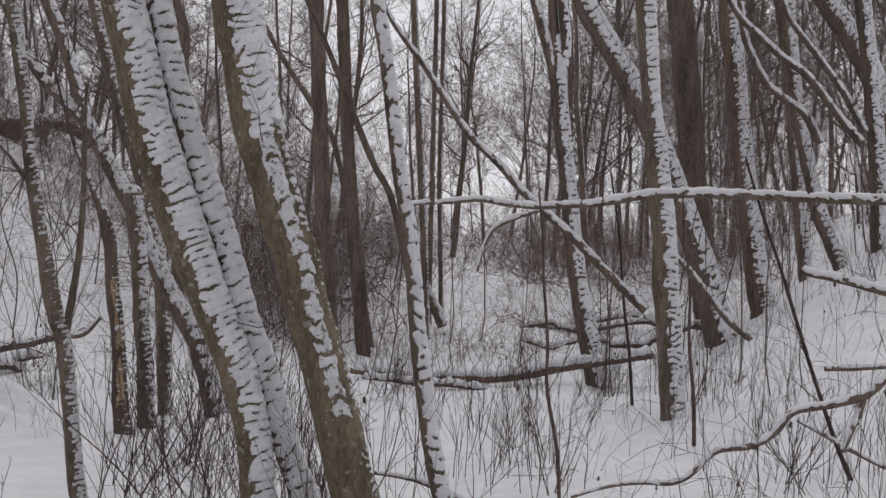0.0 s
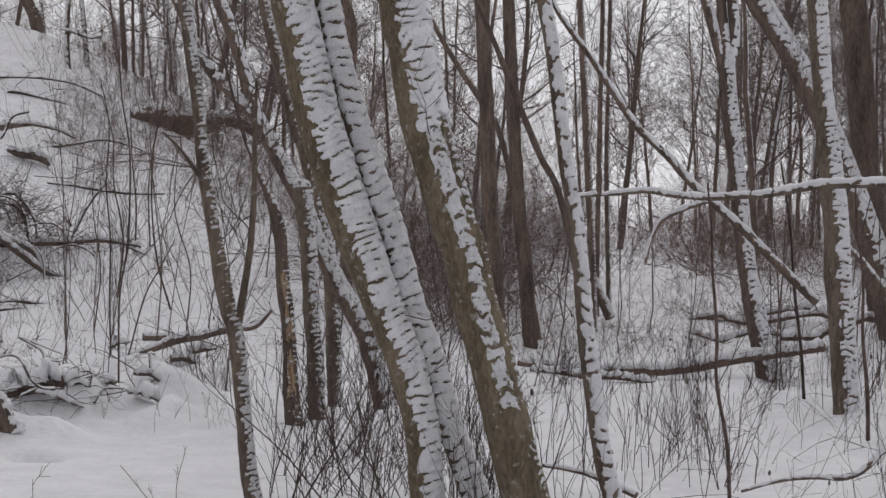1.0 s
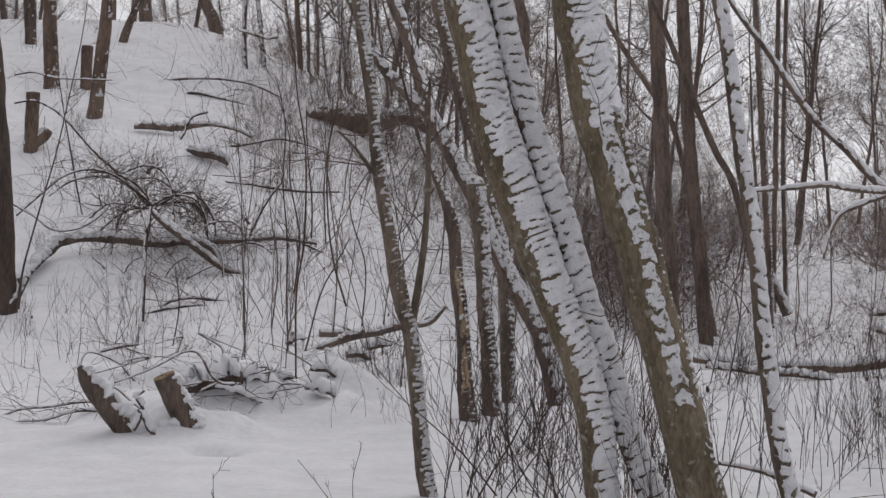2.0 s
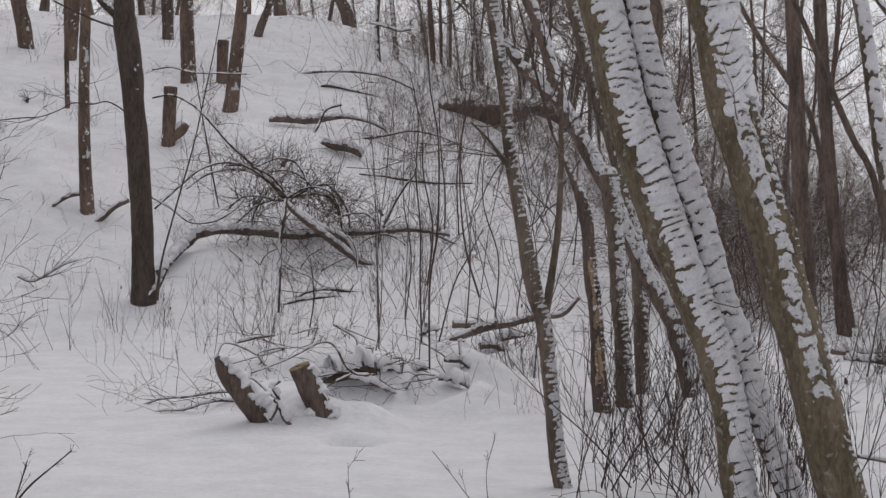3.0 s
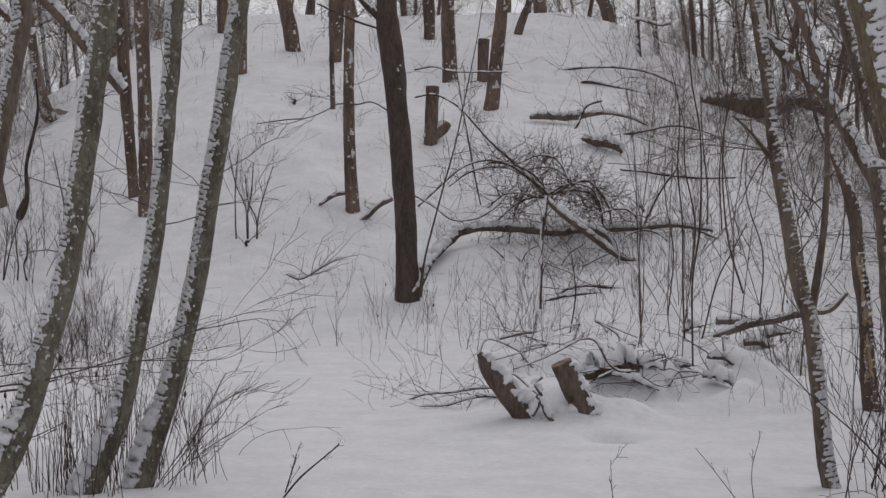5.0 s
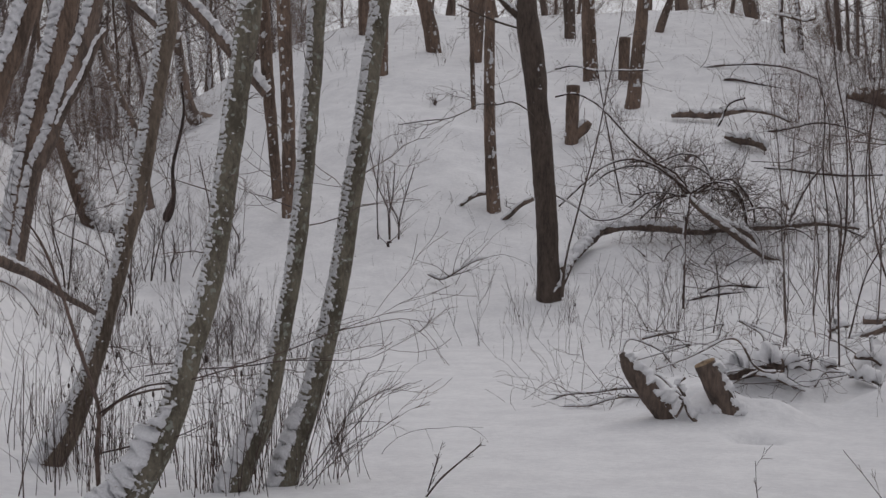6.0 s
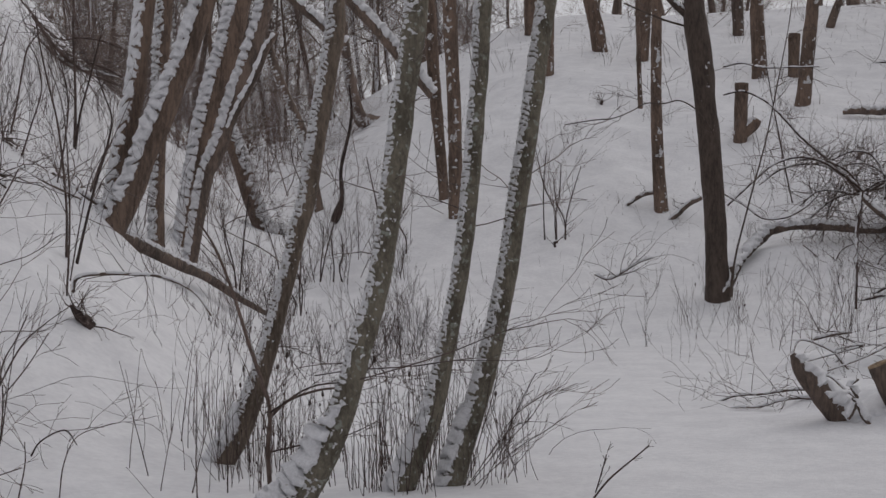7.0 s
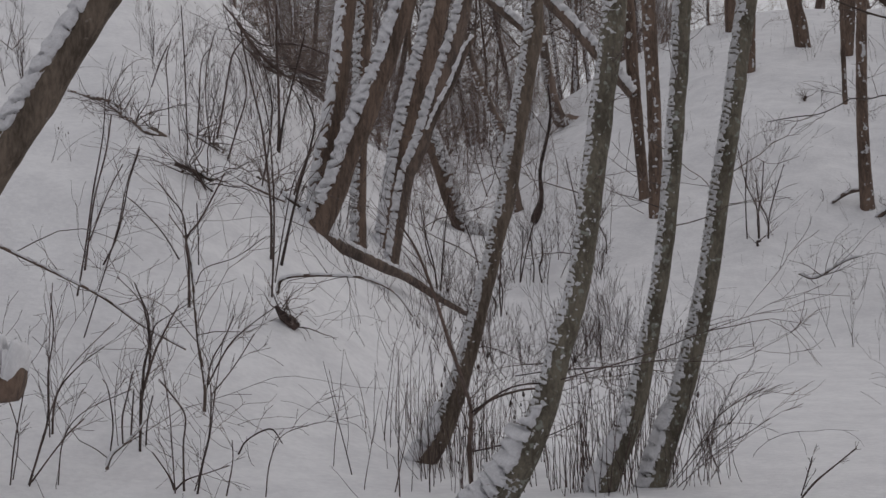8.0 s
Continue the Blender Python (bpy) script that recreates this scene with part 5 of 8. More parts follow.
fallen("fine dead stem bent over in the brush", [(-11.07, 26.81, 0.63, 0.014), (-10.90, 26.87, 1.00, 0.014), (-10.99, 26.84, 1.37, 0.012), (-11.20, 26.75, 1.59, 0.009)], thick=0.01, twigs=10, shoots=0.65, bark=TWIG_DARK, name='arched_stem', category='dead branch', cover=0.45, ragged=0.7, seed=625)
fallen("overhanging bank edge of dark earth and roots", [(-11.63, 41.19, 5.12, 0.098), (-11.29, 41.49, 5.11, 0.168), (-10.91, 42.01, 5.11, 0.213), (-10.53, 42.72, 5.00, 0.230), (-10.36, 44.10, 5.23, 0.222), (-10.05, 44.89, 5.37, 0.195), (-9.70, 45.38, 5.21, 0.152), (-9.42, 45.54, 4.95, 0.061)], bark=BARK_RED, thick=0.05, cover=0.2, ragged=1.0, lump=0.75, name='root_bank', category='roots', twigs=110, shoots=2.0, seed=426)
fallen("long thin dead stick standing in the bank snow", [(-17.76, 14.36, 4.32, 0.015), (-17.61, 14.55, 4.00, 0.015), (-17.33, 14.88, 3.46, 0.018), (-17.12, 15.12, 3.00, 0.018), (-17.02, 15.23, 2.77, 0.015)], bark=TWIG_DARK, bare=True, name='dead_stick', category='stick', twigs=3, shoots=0.4, seed=427)
fallen("dark fallen branch sunk in the bank snow", [(-16.30, 12.19, 3.53, 0.017), (-15.84, 12.19, 3.42, 0.023), (-15.33, 12.10, 3.25, 0.026), (-14.18, 11.52, 2.94, 0.027), (-14.11, 11.70, 2.87, 0.018)], bark=BARK_DARK, thick=0.012, cover=0.4, ragged=0.9, lump=0.2, name='fallen_branch', category='fallen branch', twigs=10, shoots=0.5, seed=428)
fallen("thin dead branch lying on the bank", [(-17.13, 12.99, 3.95, 0.011), (-16.99, 13.17, 3.66, 0.014), (-16.83, 13.38, 3.36, 0.014), (-16.64, 13.62, 3.10, 0.011)], bark=TWIG_DARK, bare=True, name='fallen_branch', category='fallen branch', twigs=8, shoots=0.5, seed=429)
fallen("short dark branch sunk in the bank snow", [(-14.55, 12.36, 2.98, 0.016), (-14.48, 12.47, 2.92, 0.022), (-14.44, 12.64, 2.85, 0.019), (-14.61, 12.96, 2.85, 0.013)], bark=BARK_DARK, thick=0.012, cover=0.4, ragged=0.9, lump=0.2, name='fallen_branch', category='fallen branch', twigs=8, shoots=0.5, seed=430)
fallen("dark branch along the bank above the hollow", [(-13.73, 12.20, 2.51, 0.009), (-13.69, 12.49, 2.41, 0.015), (-13.99, 13.13, 2.30, 0.019), (-14.16, 13.54, 2.18, 0.016), (-14.47, 14.11, 2.07, 0.013)], bark=BARK_DARK, thick=0.02, cover=0.6, ragged=0.7, name='fallen_branch', category='fallen branch', twigs=10, shoots=0.6, seed=431)
fallen("twigs poking out of a hollow in the bank", [(-12.80, 11.19, 2.24, 0.011), (-12.84, 11.14, 2.35, 0.011), (-12.90, 11.07, 2.46, 0.011), (-12.96, 11.01, 2.49, 0.008)], bark=TWIG_DARK, bare=True, name='dead_twigs', category='twig', twigs=12, shoots=0.4, seed=432)
fallen("brushy dead stem along the crest of the bank", [(-20.30, 17.81, 5.31, 0.022), (-20.04, 18.09, 5.02, 0.026), (-19.81, 18.34, 4.70, 0.031), (-19.61, 18.56, 4.46, 0.031), (-19.30, 18.88, 4.35, 0.026), (-19.03, 19.16, 4.24, 0.018)], bark=BARK_DARK, thick=0.03, cover=0.5, ragged=0.8, name='fallen_branch', category='fallen branch', twigs=40, shoots=1.6, seed=433)
fallen("dark fallen trunk from the cluster's foot with snow along it", [(-13.97, 13.46, 1.97, 0.044), (-13.90, 13.82, 1.81, 0.070), (-13.96, 14.33, 1.65, 0.072), (-14.09, 15.03, 1.45, 0.067), (-14.38, 15.85, 1.28, 0.059), (-14.91, 16.98, 1.01, 0.048), (-15.54, 18.29, 0.74, 0.035)], bark=BARK_DARK, thick=0.035, cover=0.5, ragged=0.6, name='fallen_log', category='log', twigs=6, seed=434)
fallen("thin bare twig standing in the clearing snow", [(-5.32, 9.36, 0.04, 0.007), (-5.23, 9.40, 0.16, 0.007), (-5.12, 9.47, 0.27, 0.005), (-5.01, 9.52, 0.37, 0.004)], bark=TWIG_DARK, bare=True, name='twig', category='twig', twigs=2, shoots=0.12, seed=435)
fallen("thin bare twig standing in the clearing snow", [(-5.40, 9.53, 0.05, 0.005), (-5.37, 9.56, 0.18, 0.005), (-5.34, 9.57, 0.29, 0.004)], bark=TWIG_DARK, bare=True, name='twig', category='twig', twigs=4, shoots=0.12, seed=436)
fallen("crooked root with snow between the logs", [(-5.21, 13.32, 0.19, 0.014), (-5.17, 13.33, 0.26, 0.016), (-5.14, 13.34, 0.36, 0.016), (-5.19, 13.33, 0.46, 0.014), (-5.13, 13.35, 0.51, 0.009)], bark=BARK_DARK, thick=0.03, cover=0.9, ragged=0.4, name='root', category='root', seed=437)
fallen("crooked root with snow between the logs", [(-5.05, 13.38, 0.15, 0.016), (-5.10, 13.36, 0.20, 0.016), (-5.14, 13.34, 0.31, 0.016), (-5.18, 13.33, 0.36, 0.012)], bark=BARK_DARK, thick=0.03, cover=0.9, ragged=0.4, name='root', category='root', seed=438)
fallen("long thin branch reaching out from the young forked tree", [(-6.72, 7.93, 0.63, 0.007), (-6.53, 8.09, 0.78, 0.006), (-6.31, 8.27, 0.82, 0.005), (-5.90, 8.56, 0.96, 0.004), (-5.66, 8.73, 1.07, 0.003), (-5.37, 8.91, 1.19, 0.002), (-5.20, 9.00, 1.23, 0.002)], twigs=7, shoots=0.35, bark=TWIG_DARK, bare=True, name='side_branch', category='branch', seed=460)
fallen("thin branch reaching across the bowed trees", [(-6.58, 8.19, 0.84, 0.004), (-6.40, 8.33, 0.87, 0.004), (-6.10, 8.55, 0.89, 0.004), (-5.89, 8.69, 0.92, 0.003), (-5.53, 8.93, 0.92, 0.002), (-5.37, 9.02, 0.98, 0.002)], twigs=5, shoots=0.3, bark=TWIG_DARK, bare=True, name='side_branch', category='branch', seed=461)
fallen("thin branch reaching out from the young forked tree", [(-6.71, 7.94, 0.40, 0.006), (-6.52, 8.10, 0.45, 0.005), (-6.36, 8.23, 0.49, 0.004), (-6.20, 8.35, 0.58, 0.002)], twigs=3, shoots=0.3, bark=TWIG_DARK, bare=True, name='side_branch', category='branch', seed=462)
fallen("thin young stem spreading up from the snow beside the bowed trees", [(-6.35, 9.49, 0.03, 0.003), (-6.21, 9.58, 0.26, 0.003), (-6.09, 9.66, 0.48, 0.003), (-5.93, 9.76, 0.62, 0.003), (-5.82, 9.83, 0.68, 0.003)], twigs=6, shoots=0.25, bark=TWIG_DARK, bare=True, name='young_stem', category='sapling', seed=463)
fallen("thin young stem spreading up from the snow beside the bowed trees", [(-6.37, 9.55, 0.03, 0.003), (-6.20, 9.66, 0.29, 0.003), (-6.06, 9.75, 0.62, 0.003), (-5.99, 9.79, 0.77, 0.003)], twigs=6, shoots=0.25, bark=TWIG_DARK, bare=True, name='young_stem', category='sapling', seed=464)
fallen("thin young stem spreading up from the snow beside the bowed trees", [(-6.31, 9.52, 0.03, 0.003), (-6.09, 9.66, 0.26, 0.003), (-5.90, 9.78, 0.40, 0.003), (-5.79, 9.84, 0.49, 0.003)], twigs=6, shoots=0.25, bark=TWIG_DARK, bare=True, name='young_stem', category='sapling', seed=465)
fallen("thin young stem spreading up from the snow beside the bowed trees", [(-6.36, 9.48, 0.03, 0.003), (-6.28, 9.54, 0.33, 0.003), (-6.20, 9.59, 0.63, 0.003), (-6.17, 9.61, 0.81, 0.003)], twigs=6, shoots=0.25, bark=TWIG_DARK, bare=True, name='young_stem', category='sapling', seed=466)
fallen("thin young stem spreading up from the snow beside the bowed trees", [(-6.20, 9.42, 0.03, 0.003), (-6.06, 9.51, 0.31, 0.003), (-5.91, 9.61, 0.51, 0.003), (-5.83, 9.66, 0.67, 0.003)], twigs=6, shoots=0.25, bark=TWIG_DARK, bare=True, name='young_stem', category='sapling', seed=467)
fallen("thin twig tip standing out of the clearing snow", [(-3.46, 10.21, 0.03, 0.003), (-3.47, 10.21, 0.14, 0.002), (-3.47, 10.20, 0.27, 0.002)], twigs=2, shoots=0.1, bark=TWIG_DARK, bare=True, name='young_stem', category='sapling', seed=468)
fallen("thin twig tip standing out of the clearing snow", [(-2.75, 10.49, 0.02, 0.003), (-2.88, 10.45, 0.20, 0.002), (-2.99, 10.42, 0.34, 0.002)], twigs=2, shoots=0.1, bark=TWIG_DARK, bare=True, name='young_stem', category='sapling', seed=469)
fallen("thin twig tip standing out of the clearing snow", [(-2.65, 10.51, 0.02, 0.003), (-2.66, 10.51, 0.21, 0.002), (-2.61, 10.52, 0.42, 0.002)], twigs=2, shoots=0.1, bark=TWIG_DARK, bare=True, name='young_stem', category='sapling', seed=470)

# ---- sticks and short logs under pillows of snow ----
fallen("short dead stick under a pillow of snow", [(-4.76, 15.78, 0.45, 0.029), (-4.70, 15.80, 0.46, 0.029), (-4.64, 15.81, 0.48, 0.026), (-4.59, 15.83, 0.46, 0.017)], bark=BARK_DARK, thick=0.04, cover=1.0, name='snowed_stick', category='dead wood', twigs=2, shoots=0.45, lump=0.15, seed=120)
fallen("short dead stick under a pillow of snow", [(-5.41, 20.99, 0.39, 0.043), (-5.31, 21.02, 0.40, 0.043), (-5.21, 21.04, 0.39, 0.039), (-5.11, 21.07, 0.33, 0.026)], bark=BARK_DARK, thick=0.06, cover=1.0, name='snowed_stick', category='dead wood', twigs=4, shoots=0.45, lump=0.15, seed=122)
fallen("short dead stick under a pillow of snow", [(-5.10, 15.00, 0.42, 0.013), (-4.96, 15.04, 0.40, 0.013), (-4.83, 15.09, 0.34, 0.012), (-4.68, 15.13, 0.28, 0.008)], bark=BARK_DARK, thick=0.04, cover=1.0, name='snowed_stick', category='dead wood', twigs=4, shoots=0.45, lump=0.15, seed=124)
fallen("short dead stick under a pillow of snow", [(-4.89, 15.28, 0.46, 0.017), (-4.83, 15.29, 0.48, 0.017), (-4.78, 15.31, 0.49, 0.015), (-4.71, 15.33, 0.45, 0.010)], bark=BARK_DARK, thick=0.04, cover=1.0, name='snowed_stick', category='dead wood', twigs=4, shoots=0.45, lump=0.15, seed=126)
fallen("short dead stick under a pillow of snow", [(-5.39, 21.23, 0.35, 0.028), (-5.23, 21.27, 0.44, 0.028), (-5.07, 21.30, 0.49, 0.026), (-4.91, 21.34, 0.51, 0.017)], bark=BARK_DARK, thick=0.09, cover=1.0, name='snowed_stick', category='dead wood', twigs=2, shoots=0.45, lump=0.15, seed=128)
fallen("short dead stick under a pillow of snow", [(-4.92, 15.25, 0.48, 0.018), (-4.87, 15.26, 0.50, 0.018), (-4.82, 15.28, 0.54, 0.016), (-4.77, 15.29, 0.52, 0.011)], bark=BARK_DARK, thick=0.06, cover=1.0, name='snowed_stick', category='dead wood', twigs=7, shoots=0.45, lump=0.15, seed=130)
fallen("short dead stick under a pillow of snow", [(-4.53, 16.20, 0.53, 0.023), (-4.45, 16.22, 0.52, 0.023), (-4.37, 16.24, 0.51, 0.020), (-4.29, 16.26, 0.45, 0.014)], bark=BARK_DARK, thick=0.06, cover=1.0, name='snowed_stick', category='dead wood', twigs=2, shoots=0.45, lump=0.15, seed=132)
fallen("short dead stick under a pillow of snow", [(-6.81, 23.08, 0.41, 0.032), (-6.72, 23.10, 0.46, 0.032), (-6.64, 23.13, 0.49, 0.029), (-6.55, 23.15, 0.47, 0.019)], bark=BARK_DARK, thick=0.06, cover=1.0, name='snowed_stick', category='dead wood', twigs=4, shoots=0.45, lump=0.15, seed=134)
fallen("short dead stick under a pillow of snow", [(-4.43, 15.64, 0.38, 0.017), (-4.34, 15.67, 0.38, 0.017), (-4.25, 15.70, 0.35, 0.015), (-4.15, 15.72, 0.30, 0.010)], bark=BARK_DARK, thick=0.09, cover=1.0, name='snowed_stick', category='dead wood', twigs=4, shoots=0.45, lump=0.15, seed=136)
fallen("thin crooked twig sticking up from the log heap", [(-5.18, 14.80, 0.26, 0.010), (-5.24, 14.78, 0.35, 0.009), (-5.01, 14.86, 0.49, 0.008), (-5.47, 14.69, 0.42, 0.005)], bark=BARK_DARK, thick=0.01, name='crooked_twig', category='twig', twigs=5, shoots=0.4, seed=137)
fallen("thin crooked twig sticking up from the log heap", [(-4.44, 16.47, 0.56, 0.011), (-4.45, 16.47, 0.71, 0.010), (-4.41, 16.48, 0.69, 0.008), (-4.40, 16.48, 0.70, 0.006)], bark=BARK_DARK, thick=0.01, name='crooked_twig', category='twig', twigs=5, shoots=0.4, seed=138)
fallen("thin crooked twig sticking up from the log heap", [(-7.78, 21.37, 0.32, 0.015), (-7.73, 21.39, 0.52, 0.013), (-7.71, 21.39, 0.57, 0.011), (-8.02, 21.28, 0.48, 0.007)], bark=BARK_DARK, thick=0.01, name='crooked_twig', category='twig', twigs=5, shoots=0.4, seed=139)
fallen("thin crooked twig sticking up from the log heap", [(-4.67, 15.39, 0.30, 0.011), (-4.58, 15.42, 0.43, 0.009), (-4.40, 15.47, 0.41, 0.008), (-4.92, 15.31, 0.32, 0.005)], bark=BARK_DARK, thick=0.01, name='crooked_twig', category='twig', twigs=5, shoots=0.4, seed=140)
fallen("thin crooked twig sticking up from the log heap", [(-6.74, 17.25, 0.29, 0.012), (-6.86, 17.20, 0.49, 0.011), (-6.59, 17.31, 0.54, 0.009), (-7.21, 17.06, 0.35, 0.006)], bark=BARK_DARK, thick=0.01, name='crooked_twig', category='twig', twigs=5, shoots=0.4, seed=141)
fallen("thin crooked twig sticking up from the log heap", [(-5.07, 15.26, 0.53, 0.011), (-4.96, 15.30, 0.67, 0.009), (-5.08, 15.26, 0.67, 0.008), (-4.96, 15.29, 0.55, 0.005)], bark=BARK_DARK, thick=0.01, name='crooked_twig', category='twig', twigs=5, shoots=0.4, seed=142)
fallen("thin crooked twig sticking up from the log heap", [(-6.92, 17.33, 0.33, 0.012), (-6.90, 17.34, 0.44, 0.011), (-7.24, 17.20, 0.59, 0.009), (-7.34, 17.16, 0.34, 0.006)], bark=BARK_DARK, thick=0.01, name='crooked_twig', category='twig', twigs=5, shoots=0.4, seed=143)
fallen("thin crooked twig sticking up from the log heap", [(-4.74, 15.47, 0.43, 0.011), (-4.74, 15.47, 0.58, 0.009), (-4.99, 15.39, 0.54, 0.008), (-4.90, 15.42, 0.52, 0.005)], bark=BARK_DARK, thick=0.01, name='crooked_twig', category='twig', twigs=5, shoots=0.4, seed=144)
fallen("thin crooked twig sticking up from the log heap", [(-5.90, 17.66, 0.50, 0.012), (-5.93, 17.65, 0.65, 0.011), (-6.15, 17.58, 0.79, 0.009), (-5.72, 17.72, 0.61, 0.006)], bark=BARK_DARK, thick=0.01, name='crooked_twig', category='twig', twigs=5, shoots=0.4, seed=145)
fallen("thin crooked twig sticking up from the log heap", [(-5.67, 14.70, 0.23, 0.010), (-5.77, 14.67, 0.31, 0.009), (-5.92, 14.61, 0.43, 0.008), (-6.03, 14.56, 0.25, 0.005)], bark=BARK_DARK, thick=0.01, name='crooked_twig', category='twig', twigs=5, shoots=0.4, seed=146)

# ---- small tufts and dead sprigs on the open slope ----
fallen("dark sprig of dead leaves poking out of the snow", [(-19.25, 34.54, 4.81, 0.016), (-19.29, 34.52, 4.86, 0.029), (-19.29, 34.51, 4.88, 0.033), (-19.26, 34.53, 4.92, 0.026), (-19.29, 34.52, 4.94, 0.022)], bark=TWIG_DARK, bare=True, lump=0.6, name='dead_sprig', category='twig', twigs=9, shoots=0.32845733553751877, seed=147)
fallen("dark sprig of dead leaves poking out of the snow", [(-12.31, 32.23, 3.22, 0.014), (-12.34, 32.22, 3.26, 0.032), (-12.32, 32.22, 3.30, 0.034), (-12.29, 32.23, 3.33, 0.021), (-12.25, 32.25, 3.36, 0.027)], bark=TWIG_DARK, bare=True, lump=0.6, name='dead_sprig', category='twig', twigs=9, shoots=0.4855892351372034, seed=148)
fallen("dark sprig of dead leaves poking out of the snow", [(-9.77, 30.72, 2.21, 0.013), (-9.79, 30.72, 2.23, 0.028), (-9.82, 30.71, 2.28, 0.020), (-9.82, 30.71, 2.30, 0.021), (-9.85, 30.70, 2.32, 0.029)], bark=TWIG_DARK, bare=True, lump=0.6, name='dead_sprig', category='twig', twigs=3, shoots=0.2223870011722878, seed=149)
fallen("dark sprig of dead leaves poking out of the snow", [(-15.37, 25.83, 1.60, 0.012), (-15.39, 25.82, 1.63, 0.026), (-15.38, 25.83, 1.68, 0.027), (-15.34, 25.85, 1.69, 0.021), (-15.34, 25.85, 1.71, 0.017)], bark=TWIG_DARK, bare=True, lump=0.6, name='dead_sprig', category='twig', twigs=3, shoots=0.46626791477759866, seed=150)

# ---- the four bowed trees at the clearing ----
tree("bowed tree with snow piled up its upper side", [(-8.21, 9.16, 0.12, 0.100), (-8.12, 9.24, 0.32, 0.088), (-8.05, 9.30, 0.54, 0.080), (-7.97, 9.36, 0.82, 0.068), (-7.90, 9.42, 1.14, 0.062), (-7.82, 9.49, 1.53, 0.060), (-7.78, 9.53, 1.77, 0.062), (-7.74, 9.56, 1.93, 0.064), (-7.69, 9.60, 2.29, 0.066), (-7.65, 9.63, 2.57, 0.068), (-7.60, 9.67, 2.93, 0.066), (-7.56, 9.70, 3.25, 0.064)], side=-1, thick=0.011, ragged=0.5, twigs=7, top=5, group='bowed trees', bark=BARK_GREY, cover=0.6, crack=0.034, half=0.95, heap=(0.45, 0.035, 1.0), speckle=0.005, flecks=0.12, seed=151)
tree("bowed lichen-green tree, snow heaped at its curved foot", [(-6.72, 8.02, 0.03, 0.120), (-6.60, 8.11, 0.18, 0.106), (-6.48, 8.21, 0.46, 0.092), (-6.38, 8.29, 0.80, 0.079), (-6.32, 8.33, 1.06, 0.073), (-6.26, 8.38, 1.30, 0.072), (-6.21, 8.42, 1.60, 0.070), (-6.17, 8.44, 1.95, 0.072), (-6.14, 8.47, 2.22, 0.072), (-6.11, 8.49, 2.49, 0.073), (-6.07, 8.52, 2.80, 0.072), (-6.04, 8.54, 3.11, 0.072)], side=-1, thick=0.011, ragged=0.5, twigs=7, top=5, group='bowed trees', bark=BARK_MOSS, cover=0.25, crack=0.034, half=0.7, heap=(0.72, 0.06, 1.0), speckle=0.005, flecks=0.2, seed=152)
tree("bowed lichen-green tree, snow spotted up its bark", [(-6.63, 9.13, 0.03, 0.099), (-6.56, 9.17, 0.22, 0.081), (-6.45, 9.25, 0.53, 0.068), (-6.39, 9.30, 0.87, 0.061), (-6.34, 9.33, 1.16, 0.059), (-6.29, 9.36, 1.45, 0.057), (-6.25, 9.39, 1.82, 0.057), (-6.21, 9.41, 2.26, 0.057), (-6.19, 9.43, 2.56, 0.055), (-6.17, 9.45, 2.85, 0.055), (-6.15, 9.46, 3.22, 0.057)], side=-1, thick=0.011, ragged=0.5, twigs=7, top=5, group='bowed trees', bark=BARK_MOSS, cover=0.5, crack=0.034, half=0.85, heap=(0.6, 0.03, 1.0), speckle=0.005, flecks=0.16, seed=153)
tree("bowed tree with banded snow on its upper side", [(-6.48, 9.50, 0.03, 0.090), (-6.43, 9.54, 0.25, 0.083), (-6.34, 9.59, 0.55, 0.075), (-6.27, 9.64, 0.85, 0.073), (-6.21, 9.68, 1.13, 0.071), (-6.15, 9.71, 1.45, 0.068), (-6.12, 9.73, 1.67, 0.068), (-6.08, 9.76, 2.01, 0.066), (-6.04, 9.79, 2.29, 0.064), (-6.00, 9.81, 2.57, 0.064), (-5.96, 9.84, 2.91, 0.064), (-5.91, 9.86, 3.24, 0.062)], side=-1, thick=0.011, ragged=0.5, twigs=7, top=5, group='bowed trees', bark=BARK_MOSS, cover=0.55, crack=0.034, half=0.95, heap=(0.6, 0.03, 1.0), speckle=0.005, flecks=0.16, seed=154)

# ---- hillside trees past the clearing ----
tree("straight dark tree on the slope", [(-18.94, 27.63, 2.57, 0.104), (-18.99, 27.60, 3.47, 0.109), (-19.05, 27.56, 4.45, 0.115), (-19.10, 27.52, 5.44, 0.120), (-19.14, 27.49, 6.42, 0.120)], bark=BARK_RED, side=-1, cover=-0.1, half=0.6, thick=0.012, speckle=0.012, flecks=0.16, twigs=2, top=8, group='trees of the hillside', seed=155)
tree("straight dark tree on the slope", [(-17.93, 26.53, 2.18, 0.131), (-17.92, 26.53, 3.07, 0.131), (-17.93, 26.53, 4.11, 0.125), (-17.96, 26.51, 5.16, 0.125), (-17.99, 26.49, 6.20, 0.125)], bark=BARK_RED, side=-1, cover=-0.1, half=0.6, thick=0.012, speckle=0.012, flecks=0.16, twigs=2, top=8, group='trees of the hillside', seed=156)

